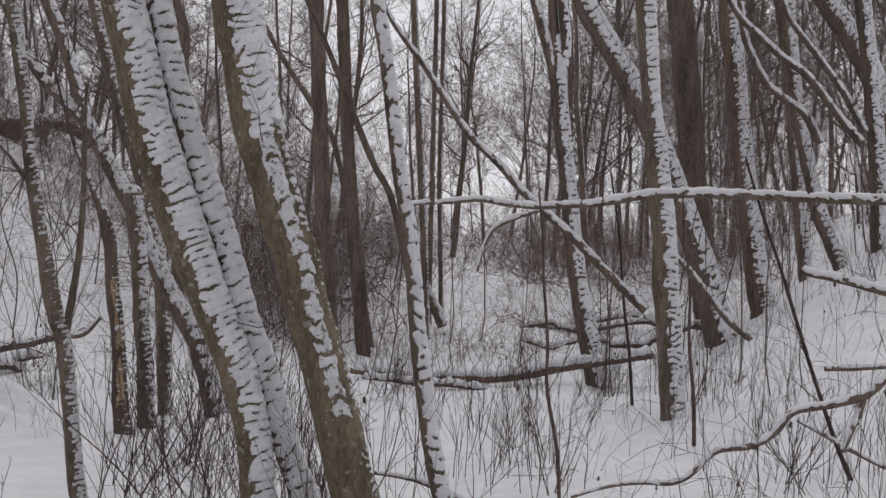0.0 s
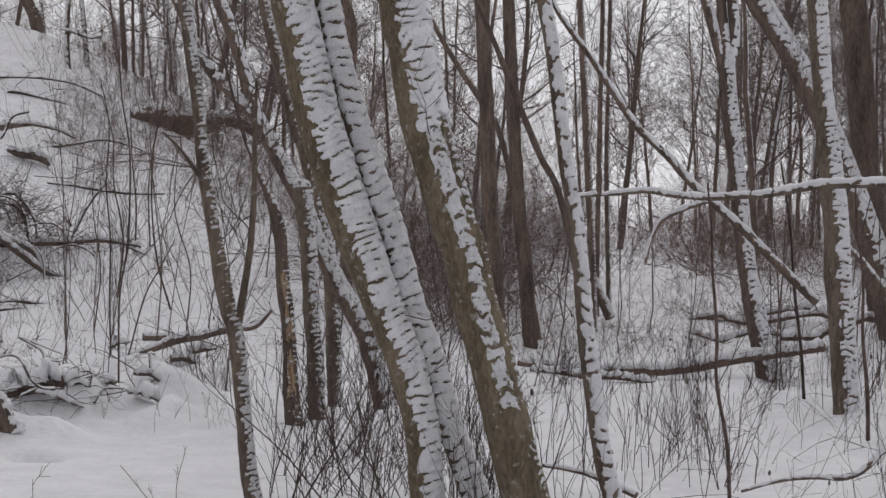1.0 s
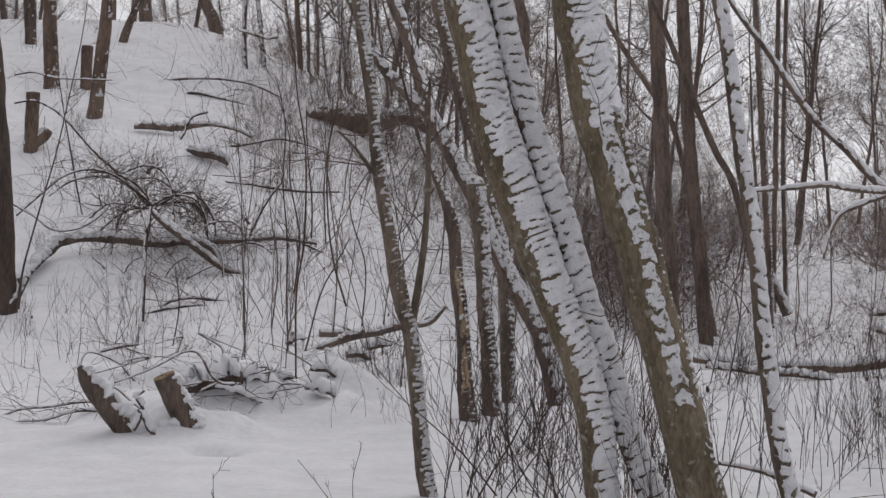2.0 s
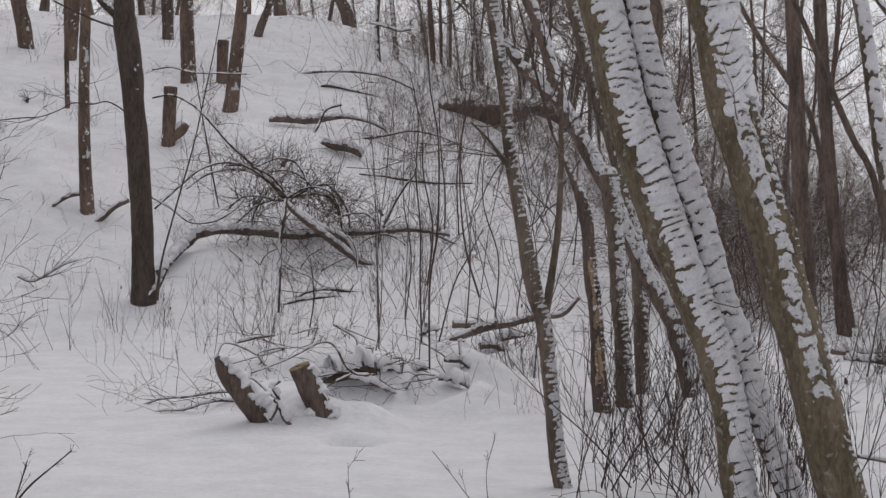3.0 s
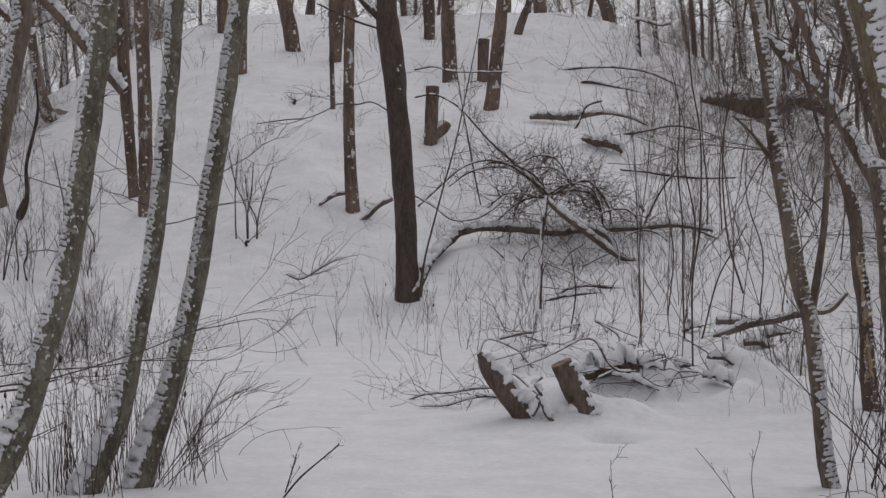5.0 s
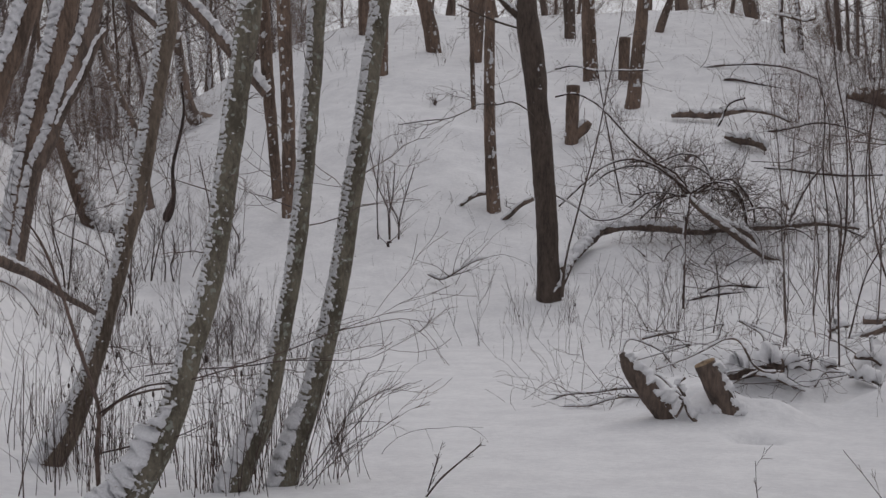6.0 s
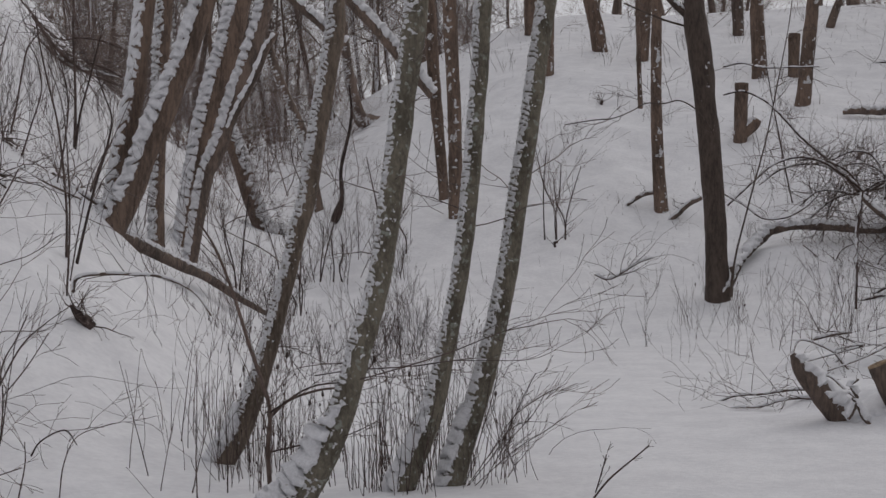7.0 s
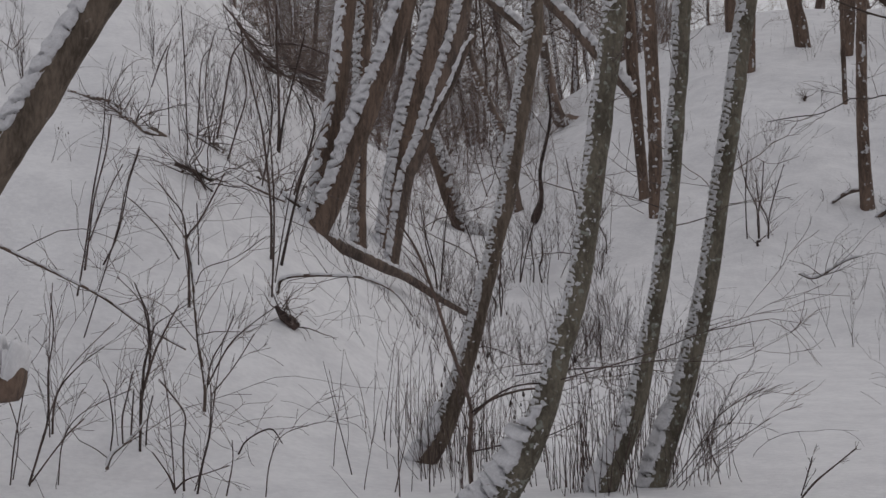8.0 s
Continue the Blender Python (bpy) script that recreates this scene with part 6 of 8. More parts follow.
# ---- the cluster at the mouth of the other ravine ----
tree("stout forked tree leaning from the bank, stems lined with snow", [(-13.39, 13.03, 1.69, 0.250), (-13.29, 13.12, 1.90, 0.195), (-13.14, 13.28, 2.24, 0.146), (-13.06, 13.36, 2.51, 0.128), (-12.98, 13.44, 2.81, 0.128), (-12.88, 13.53, 3.12, 0.134), (-12.79, 13.62, 3.42, 0.128), (-12.69, 13.70, 3.72, 0.122), (-12.62, 13.77, 4.03, 0.116), (-12.54, 13.84, 4.33, 0.116)], bark=BARK_RED, side=-1, cover=0.8, half=0.85, thick=0.05, crack=0.12, ragged=0.35, twigs=5, top=5,
     limbs=[[(-13.44, 13.33, 1.91, 0.142), (-13.42, 13.36, 2.28, 0.124), (-13.38, 13.39, 2.59, 0.117), (-13.32, 13.45, 3.02, 0.111), (-13.26, 13.51, 3.45, 0.111), (-13.22, 13.55, 3.88, 0.111), (-13.18, 13.59, 4.38, 0.111), (-13.14, 13.63, 4.75, 0.105)]], seed=157)
tree("leaning tree with a thick ridge of snow up its side", [(-17.01, 18.24, 1.67, 0.138), (-16.97, 18.28, 1.99, 0.147), (-16.91, 18.33, 2.40, 0.155), (-16.86, 18.38, 2.80, 0.155), (-16.80, 18.44, 3.21, 0.163), (-16.71, 18.51, 3.62, 0.179), (-16.64, 18.58, 4.02, 0.171), (-16.53, 18.67, 4.43, 0.171), (-16.45, 18.74, 4.83, 0.171), (-16.38, 18.81, 5.24, 0.171)], bark=BARK_RED, side=-1, cover=0.8, half=0.85, thick=0.05, crack=0.12, ragged=0.35, twigs=5, top=5, seed=158)
tree("leaning snow-lined tree behind the cluster", [(-15.42, 16.64, 1.35, 0.089), (-15.27, 16.77, 2.47, 0.089), (-15.19, 16.84, 2.77, 0.104), (-15.09, 16.93, 3.06, 0.104), (-15.00, 17.01, 3.43, 0.104), (-14.90, 17.09, 3.80, 0.107), (-14.80, 17.19, 4.16, 0.107), (-14.71, 17.26, 4.53, 0.100), (-14.64, 17.32, 4.90, 0.104)], bark=BARK_DARK, side=-1, cover=0.8, half=0.85, thick=0.045, crack=0.12, ragged=0.35, twigs=5, top=5, seed=159)
tree("upright trunk banded with snow behind the cluster", [(-15.02, 15.63, 1.62, 0.092), (-15.01, 15.64, 2.44, 0.092), (-14.99, 15.66, 3.08, 0.092), (-14.97, 15.68, 3.72, 0.099), (-14.95, 15.70, 4.21, 0.099), (-14.93, 15.72, 4.78, 0.099)], bark=BARK_RED, side=-1, cover=0.5, half=1.1, thick=0.035, crack=0.09, twigs=4, top=6, seed=160)
tree("dark bent trunk leaning the other way, snow on its back", [(-21.35, 25.45, 1.95, 0.184), (-21.54, 25.29, 2.08, 0.174), (-21.70, 25.16, 2.62, 0.174), (-21.81, 25.06, 3.16, 0.174), (-21.95, 24.93, 3.70, 0.163), (-22.06, 24.84, 4.08, 0.141), (-22.16, 24.75, 4.56, 0.098)], bark=BARK_RED, side=1, cover=0.9, half=1.2, thick=0.04, crack=0.12, twigs=6, top=2, crown=3, seed=161)
fallen("snowy pole leaning in the cluster", [(-14.36, 16.24, 3.10, 0.039), (-14.26, 16.33, 3.39, 0.042), (-14.12, 16.45, 3.74, 0.042), (-14.00, 16.55, 4.11, 0.039), (-13.90, 16.64, 4.31, 0.028)], bark=BARK_DARK, thick=0.035, name='leaning_stem', category='dead stem', seed=162)
fallen("long leaning pole with snow, caught in the trees", [(-19.02, 27.39, 4.55, 0.087), (-19.24, 27.23, 4.88, 0.093), (-19.58, 26.98, 5.40, 0.098), (-19.93, 26.73, 5.92, 0.098), (-20.23, 26.50, 6.32, 0.098), (-20.53, 26.27, 6.79, 0.087)], bark=BARK_DARK, thick=0.09, cover=1.0, name='leaning_stem', category='dead tree', seed=164)
fallen("long leaning pole with snow, caught in the trees", [(-20.98, 27.19, 5.66, 0.067), (-21.24, 26.98, 5.94, 0.073), (-21.54, 26.74, 6.28, 0.073), (-21.84, 26.50, 6.61, 0.073), (-22.18, 26.22, 7.00, 0.067)], bark=BARK_DARK, thick=0.09, cover=1.0, name='leaning_stem', category='dead tree', seed=165)
tree("dark bent trunk on the ravine edge", [(-27.55, 36.76, 4.96, 0.225), (-27.73, 36.63, 5.05, 0.195), (-27.86, 36.53, 5.53, 0.150), (-27.98, 36.44, 6.28, 0.135), (-28.07, 36.36, 7.23, 0.120), (-28.17, 36.29, 8.23, 0.105)], bark=BARK_DARK, side=-1, cover=0.2, twigs=8, top=4, seed=166)
tree("dark slanting trunk in the ravine", [(-22.44, 28.15, 2.41, 0.106), (-22.65, 27.98, 3.87, 0.106), (-22.87, 27.80, 4.57, 0.100), (-23.09, 27.62, 5.28, 0.094), (-23.22, 27.51, 5.86, 0.088), (-23.35, 27.40, 6.56, 0.082)], bark=BARK_DARK, side=-1, cover=0.2, twigs=8, top=4, seed=167)
fallen("small root stump in the bank with a clump of sprouts", [(-10.32, 9.98, 0.99, 0.053), (-10.37, 9.94, 1.05, 0.053), (-10.40, 9.91, 1.09, 0.046), (-10.42, 9.88, 1.13, 0.032), (-10.44, 9.86, 1.18, 0.011)], bark=TWIG_DARK, thick=0.03, cover=0.1, ragged=1.0, lump=0.5, name='root_stump', category='stump', twigs=14, shoots=0.32, seed=168)

# ---- the bank and its near tree ----
tree("stout near tree leaning over the bank, snow along its back", [(-9.75, 5.55, 0.25, 0.139), (-9.56, 5.84, 1.40, 0.139), (-9.43, 6.05, 1.71, 0.136), (-9.34, 6.19, 1.94, 0.134), (-9.21, 6.38, 2.28, 0.128), (-9.11, 6.53, 2.56, 0.125), (-9.00, 6.67, 2.84, 0.122), (-8.91, 6.79, 3.08, 0.119), (-8.85, 6.87, 3.24, 0.117), (-8.78, 6.96, 3.42, 0.111)], bark=BARK_GREY, side=-1, cover=0.7, half=0.6, thick=0.04, crack=0.12, ragged=0.25, twigs=2, top=5, seed=169)
fallen("brown log end under thick snow, sunk in the bank", [(-8.97, 5.65, 1.01, 0.145), (-8.79, 5.86, 0.93, 0.138), (-8.66, 5.99, 0.88, 0.127), (-8.59, 6.04, 0.86, 0.099)], bark=BARK_RED, thick=0.11, cover=1.0, name='buried_log', category='log', seed=170)
fallen("long thin stick leaning down the bank", [(-10.16, 8.65, 0.89, 0.008), (-10.37, 8.39, 1.09, 0.009), (-10.55, 8.16, 1.31, 0.011), (-10.77, 7.87, 1.51, 0.013), (-10.99, 7.57, 1.70, 0.014), (-11.12, 7.37, 1.82, 0.014)], bark=BARK_DARK, thick=0.012, twigs=8, name='dead_branch', shoots=0.8, seed=174)
fallen("bare crooked stem on the bank", [(-8.77, 6.80, 0.27, 0.011), (-8.75, 6.83, 0.36, 0.010), (-8.70, 6.90, 0.43, 0.007), (-8.65, 6.96, 0.50, 0.005), (-8.61, 7.01, 0.59, 0.003)], bark=BARK_DARK, thick=0.012, twigs=8, name='dead_branch', shoots=0.8, seed=175)
fallen("thin forked stem on the bank", [(-9.26, 8.04, 0.51, 0.013), (-9.25, 8.04, 0.70, 0.012), (-9.28, 8.01, 1.02, 0.011), (-9.30, 7.99, 1.42, 0.009), (-9.32, 7.96, 1.70, 0.007), (-9.40, 7.87, 1.90, 0.005)], bark=BARK_DARK, thick=0.004, cover=0.2, twigs=8, name='dead_branch', shoots=0.8, seed=176)
fallen("thin arched branch on the bank", [(-10.85, 10.27, 1.27, 0.015), (-10.82, 10.30, 1.39, 0.015), (-10.69, 10.44, 1.42, 0.015), (-10.48, 10.65, 1.41, 0.012), (-10.31, 10.82, 1.38, 0.010), (-10.13, 10.98, 1.25, 0.007), (-10.02, 11.08, 1.05, 0.007)], bark=BARK_DARK, thick=0.012, twigs=8, name='dead_branch', shoots=0.8, seed=177)
fallen("fallen stick by the cluster", [(-13.84, 12.70, 2.47, 0.025), (-13.71, 12.83, 2.35, 0.028), (-13.55, 13.01, 2.22, 0.028), (-13.42, 13.13, 2.09, 0.025)], bark=BARK_DARK, thick=0.012, twigs=8, name='dead_branch', shoots=0.8, seed=178)
fallen("heap of twigs under snow", [(-13.18, 11.12, 2.52, 0.023), (-13.07, 11.24, 2.46, 0.028), (-12.94, 11.39, 2.35, 0.023)], bark=BARK_DARK, thick=0.012, twigs=8, name='dead_branch', shoots=0.8, seed=179)
fallen("dark branch in the bank", [(-18.41, 12.40, 4.27, 0.043), (-18.26, 12.63, 4.17, 0.043), (-18.10, 12.85, 4.08, 0.036)], bark=BARK_DARK, thick=0.012, twigs=8, name='dead_branch', shoots=0.8, seed=180)
fallen("young forked tree in front of the bowed trees", [(-6.85, 8.09, 0.08, 0.016), (-6.86, 8.08, 0.37, 0.015), (-6.85, 8.09, 0.62, 0.014), (-6.88, 8.06, 0.79, 0.013), (-6.96, 8.00, 1.10, 0.011), (-7.01, 7.95, 1.34, 0.010), (-7.09, 7.88, 1.62, 0.008), (-7.17, 7.81, 1.79, 0.005)], bark=TWIG_RED, bare=True, name='sapling', category='sapling', twigs=7, seed=181)
fallen("side branch of the young forked tree", [(-9.59, 11.33, 0.18, 0.014), (-9.46, 11.42, 0.32, 0.013), (-9.28, 11.58, 0.40, 0.011), (-9.09, 11.73, 0.43, 0.010), (-8.90, 11.87, 0.50, 0.006)], bark=TWIG_RED, bare=True, name='sapling', category='sapling', twigs=3, seed=182)

# ---- thin saplings in front of the brush pile ----
fallen("thin bare sapling rising through the brush", [(-5.96, 20.30, 0.46, 0.011), (-5.98, 20.30, 1.15, 0.011), (-5.98, 20.30, 1.84, 0.010), (-6.03, 20.28, 2.53, 0.008), (-6.01, 20.29, 3.22, 0.007), (-6.11, 20.26, 3.78, 0.005)], bark=TWIG_DARK, bare=True, name='sapling', category='sapling', twigs=9, shoots=0.9, seed=184)
fallen("thin bare sapling rising through the brush", [(-4.67, 16.18, 0.42, 0.010), (-4.67, 16.18, 1.24, 0.010), (-4.60, 16.20, 1.79, 0.010), (-4.59, 16.20, 2.62, 0.008), (-4.67, 16.18, 3.17, 0.007), (-4.70, 16.17, 3.66, 0.003)], bark=TWIG_DARK, bare=True, name='sapling', category='sapling', twigs=9, shoots=0.9, seed=185)
fallen("thin bare sapling rising through the brush", [(-7.75, 26.72, 1.01, 0.016), (-7.67, 26.74, 1.92, 0.015), (-7.82, 26.70, 2.83, 0.012), (-7.84, 26.69, 3.55, 0.009), (-8.01, 26.64, 4.19, 0.007)], bark=TWIG_DARK, bare=True, name='sapling', category='sapling', twigs=9, shoots=0.9, seed=186)
fallen("thin bare sapling rising through the brush", [(-6.85, 26.57, 0.84, 0.017), (-7.05, 26.52, 1.56, 0.016), (-7.14, 26.49, 2.36, 0.013), (-7.14, 26.50, 3.26, 0.012), (-6.98, 26.54, 4.15, 0.009)], bark=TWIG_DARK, bare=True, name='sapling', category='sapling', twigs=9, shoots=0.9, seed=187)
fallen("thin bare sapling rising through the brush", [(-5.59, 19.76, 0.50, 0.010), (-5.42, 19.81, 1.17, 0.009), (-5.26, 19.85, 1.50, 0.008), (-5.09, 19.90, 1.84, 0.005)], bark=TWIG_DARK, bare=True, name='sapling', category='sapling', twigs=9, shoots=0.9, seed=188)
fallen("thin bare sapling rising through the brush", [(-8.06, 22.01, 0.41, 0.010), (-7.99, 22.04, 0.95, 0.009), (-8.04, 22.02, 1.49, 0.005)], bark=TWIG_DARK, bare=True, name='sapling', category='sapling', twigs=9, shoots=0.9, seed=189)
fallen("thin bare sapling rising through the brush", [(-8.51, 30.43, 1.76, 0.016), (-8.50, 30.44, 2.58, 0.015), (-8.58, 30.41, 3.51, 0.012), (-8.61, 30.40, 4.33, 0.009)], bark=TWIG_DARK, bare=True, name='sapling', category='sapling', twigs=9, shoots=0.9, seed=190)
fallen("thin bare sapling rising through the brush", [(-8.37, 30.93, 1.86, 0.015), (-8.40, 30.92, 3.01, 0.012), (-8.28, 30.95, 4.06, 0.009), (-8.25, 30.96, 4.89, 0.005)], bark=TWIG_DARK, bare=True, name='sapling', category='sapling', twigs=9, shoots=0.9, seed=191)
fallen("thin bare sapling rising through the brush", [(-7.42, 24.42, 0.56, 0.010), (-7.34, 24.44, 1.48, 0.009), (-7.45, 24.41, 2.31, 0.007), (-7.44, 24.41, 3.06, 0.005)], bark=TWIG_DARK, bare=True, name='sapling', category='sapling', twigs=9, shoots=0.9, seed=192)
fallen("thin bare sapling rising through the brush", [(-6.37, 25.66, 0.53, 0.012), (-6.32, 25.67, 1.47, 0.010), (-6.55, 25.62, 2.33, 0.009), (-6.52, 25.62, 3.28, 0.005)], bark=TWIG_DARK, bare=True, name='sapling', category='sapling', twigs=9, shoots=0.9, seed=193)

# ---- forked young stems on the bank ----
fallen("slender bare young stem forking upward on the bank", [(-11.46, 8.62, 1.29, 0.008), (-11.42, 8.68, 1.68, 0.007), (-11.37, 8.73, 2.14, 0.007), (-11.32, 8.80, 2.60, 0.005), (-11.30, 8.82, 2.97, 0.003)], bark=TWIG_DARK, bare=True, name='young_stem', category='sapling', twigs=4, shoots=0.35, seed=194)
fallen("slender bare young stem forking upward on the bank", [(-10.83, 8.20, 0.98, 0.005), (-10.73, 8.32, 1.46, 0.005), (-10.66, 8.42, 1.85, 0.005), (-10.62, 8.47, 2.15, 0.004), (-10.55, 8.55, 2.46, 0.003)], bark=TWIG_DARK, bare=True, name='young_stem', category='sapling', twigs=4, shoots=0.35, seed=195)
fallen("slender bare young stem forking upward on the bank", [(-9.09, 7.33, 0.35, 0.007), (-9.08, 7.35, 0.68, 0.006), (-9.05, 7.39, 0.91, 0.005), (-9.03, 7.41, 1.13, 0.004), (-8.96, 7.49, 1.21, 0.003), (-8.86, 7.62, 1.31, 0.003)], bark=TWIG_DARK, bare=True, name='young_stem', category='sapling', twigs=4, shoots=0.35, seed=196)
fallen("slender bare young stem forking upward on the bank", [(-10.15, 8.28, 0.78, 0.004), (-10.15, 8.28, 0.99, 0.004), (-10.18, 8.25, 1.25, 0.004), (-10.29, 8.11, 1.46, 0.003)], bark=TWIG_DARK, bare=True, name='young_stem', category='sapling', twigs=4, shoots=0.35, seed=197)
fallen("slender bare young stem forking upward on the bank", [(-9.59, 6.97, 0.41, 0.005), (-9.59, 6.97, 0.73, 0.004), (-9.59, 6.98, 1.07, 0.003), (-9.57, 7.00, 1.44, 0.003)], bark=TWIG_DARK, bare=True, name='young_stem', category='sapling', twigs=4, shoots=0.35, seed=198)
fallen("slender bare young stem forking upward on the bank", [(-8.94, 6.34, 0.20, 0.004), (-8.88, 6.42, 0.55, 0.004), (-8.80, 6.54, 0.90, 0.003), (-8.62, 6.76, 1.20, 0.003)], bark=TWIG_DARK, bare=True, name='young_stem', category='sapling', twigs=4, shoots=0.35, seed=199)
fallen("slender bare young stem forking upward on the bank", [(-8.23, 6.90, 0.15, 0.004), (-8.24, 6.89, 0.44, 0.004), (-8.25, 6.88, 0.68, 0.003), (-8.27, 6.85, 0.93, 0.003)], bark=TWIG_DARK, bare=True, name='young_stem', category='sapling', twigs=4, shoots=0.35, seed=200)
fallen("slender bare young stem forking upward on the bank", [(-10.87, 10.22, 1.23, 0.009), (-10.85, 10.24, 1.75, 0.009), (-10.85, 10.24, 2.24, 0.007), (-10.88, 10.21, 2.82, 0.005), (-10.96, 10.12, 3.21, 0.004)], bark=TWIG_DARK, bare=True, name='young_stem', category='sapling', twigs=4, shoots=0.35, seed=201)
fallen("slender bare young stem forking upward on the bank", [(-11.40, 10.76, 1.35, 0.007), (-11.34, 10.83, 1.86, 0.006), (-11.27, 10.90, 2.27, 0.005), (-11.13, 11.04, 2.62, 0.004), (-11.02, 11.16, 2.98, 0.003)], bark=TWIG_DARK, bare=True, name='young_stem', category='sapling', twigs=4, shoots=0.35, seed=202)
fallen("slender bare young stem forking upward on the bank", [(-9.66, 8.40, 0.62, 0.007), (-9.55, 8.52, 0.92, 0.006), (-9.45, 8.63, 1.07, 0.004), (-9.28, 8.82, 1.25, 0.004)], bark=TWIG_DARK, bare=True, name='young_stem', category='sapling', twigs=4, shoots=0.35, seed=203)
fallen("slender bare young stem forking upward on the bank", [(-11.09, 9.56, 1.36, 0.005), (-11.04, 9.62, 1.50, 0.005), (-10.86, 9.81, 1.59, 0.004), (-10.69, 10.00, 1.76, 0.003)], bark=TWIG_DARK, bare=True, name='young_stem', category='sapling', twigs=4, shoots=0.35, seed=205)
fallen("slender bare young stem forking upward on the bank", [(-8.20, 7.03, 0.15, 0.004), (-8.14, 7.10, 0.46, 0.004), (-8.11, 7.13, 0.74, 0.003), (-8.07, 7.17, 1.09, 0.003)], bark=TWIG_DARK, bare=True, name='young_stem', category='sapling', twigs=4, shoots=0.35, seed=207)
fallen("slender bare young stem forking upward on the bank", [(-9.11, 6.34, 0.23, 0.004), (-9.09, 6.37, 0.51, 0.004), (-9.13, 6.32, 0.76, 0.003), (-9.16, 6.26, 0.97, 0.003)], bark=TWIG_DARK, bare=True, name='young_stem', category='sapling', twigs=4, shoots=0.35, seed=208)
fallen("slender bare young stem forking upward on the bank", [(-8.84, 6.48, 0.20, 0.004), (-8.82, 6.51, 0.48, 0.004), (-8.74, 6.61, 0.65, 0.003), (-8.56, 6.84, 0.78, 0.003)], bark=TWIG_DARK, bare=True, name='young_stem', category='sapling', twigs=4, shoots=0.35, seed=209)
fallen("slender bare young stem forking upward on the bank", [(-7.85, 7.30, 0.11, 0.004), (-7.83, 7.32, 0.32, 0.004), (-7.77, 7.38, 0.49, 0.003), (-7.63, 7.53, 0.56, 0.003)], bark=TWIG_DARK, bare=True, name='young_stem', category='sapling', twigs=4, shoots=0.35, seed=210)
fallen("thin bare stem rising from the bank brush", [(-11.90, 11.19, 1.56, 0.013), (-11.90, 11.20, 1.98, 0.012), (-11.92, 11.18, 2.41, 0.011), (-11.95, 11.14, 2.83, 0.009), (-12.01, 11.08, 3.21, 0.008), (-12.06, 11.03, 3.58, 0.007), (-12.08, 11.01, 3.84, 0.005)], bark=TWIG_DARK, bare=True, name='young_stem', category='sapling', twigs=9, shoots=0.7, seed=500)
fallen("thin bare stem rising from the bank brush", [(-11.87, 11.29, 1.50, 0.016), (-11.81, 11.35, 1.87, 0.013), (-11.74, 11.42, 2.25, 0.012), (-11.66, 11.50, 2.62, 0.011), (-11.64, 11.53, 2.86, 0.008), (-11.69, 11.47, 3.10, 0.007), (-11.74, 11.43, 3.31, 0.005)], bark=TWIG_DARK, bare=True, name='young_stem', category='sapling', twigs=8, shoots=0.6, seed=501)
fallen("thin bare stem rising from the bank brush", [(-16.50, 15.68, 2.94, 0.026), (-16.49, 15.69, 3.31, 0.019), (-16.49, 15.69, 3.83, 0.017), (-16.50, 15.68, 4.35, 0.015), (-16.49, 15.68, 4.87, 0.011)], bark=TWIG_DARK, bare=True, name='young_stem', category='sapling', twigs=8, shoots=0.6, seed=502)
fallen("thin bare stem rising from the bank brush", [(-16.44, 15.63, 2.93, 0.019), (-16.39, 15.68, 3.38, 0.015), (-16.32, 15.75, 3.75, 0.013), (-16.25, 15.82, 4.12, 0.011), (-16.18, 15.89, 4.49, 0.007)], bark=TWIG_DARK, bare=True, name='young_stem', category='sapling', twigs=6, shoots=0.6, seed=503)
fallen("thin bare stem rising from the bank brush", [(-14.79, 13.10, 2.93, 0.013), (-14.75, 13.14, 3.19, 0.011), (-14.71, 13.19, 3.54, 0.010), (-14.67, 13.23, 3.83, 0.010), (-14.63, 13.28, 3.96, 0.008), (-14.54, 13.38, 4.11, 0.006)], bark=TWIG_DARK, bare=True, name='young_stem', category='sapling', twigs=6, shoots=0.6, seed=504)
fallen("thin bare stem rising from the bank brush", [(-14.06, 12.60, 2.63, 0.011), (-13.99, 12.68, 2.97, 0.009), (-13.92, 12.76, 3.33, 0.008), (-13.94, 12.73, 3.64, 0.006), (-14.00, 12.67, 3.82, 0.006)], bark=TWIG_DARK, bare=True, name='young_stem', category='sapling', twigs=8, shoots=0.6, seed=505)
fallen("thin bare stem rising from the bank brush", [(-13.73, 11.76, 2.65, 0.007), (-13.74, 11.76, 3.09, 0.006), (-13.74, 11.75, 3.50, 0.006), (-13.75, 11.74, 3.91, 0.006), (-13.76, 11.73, 4.20, 0.005)], bark=TWIG_DARK, bare=True, name='young_stem', category='sapling', twigs=4, shoots=0.5, seed=506)
fallen("thin bare stem rising from the bank brush", [(-14.11, 12.21, 2.76, 0.008), (-14.09, 12.24, 3.26, 0.007), (-14.06, 12.26, 3.68, 0.006), (-13.99, 12.35, 3.85, 0.005)], bark=TWIG_DARK, bare=True, name='young_stem', category='sapling', twigs=5, shoots=0.5, seed=507)
fallen("thin bare stem rising from the bank brush", [(-14.22, 11.93, 2.89, 0.006), (-14.22, 11.92, 3.37, 0.006), (-14.23, 11.91, 3.67, 0.006), (-14.20, 11.96, 3.91, 0.005)], bark=TWIG_DARK, bare=True, name='young_stem', category='sapling', twigs=4, shoots=0.4, seed=508)
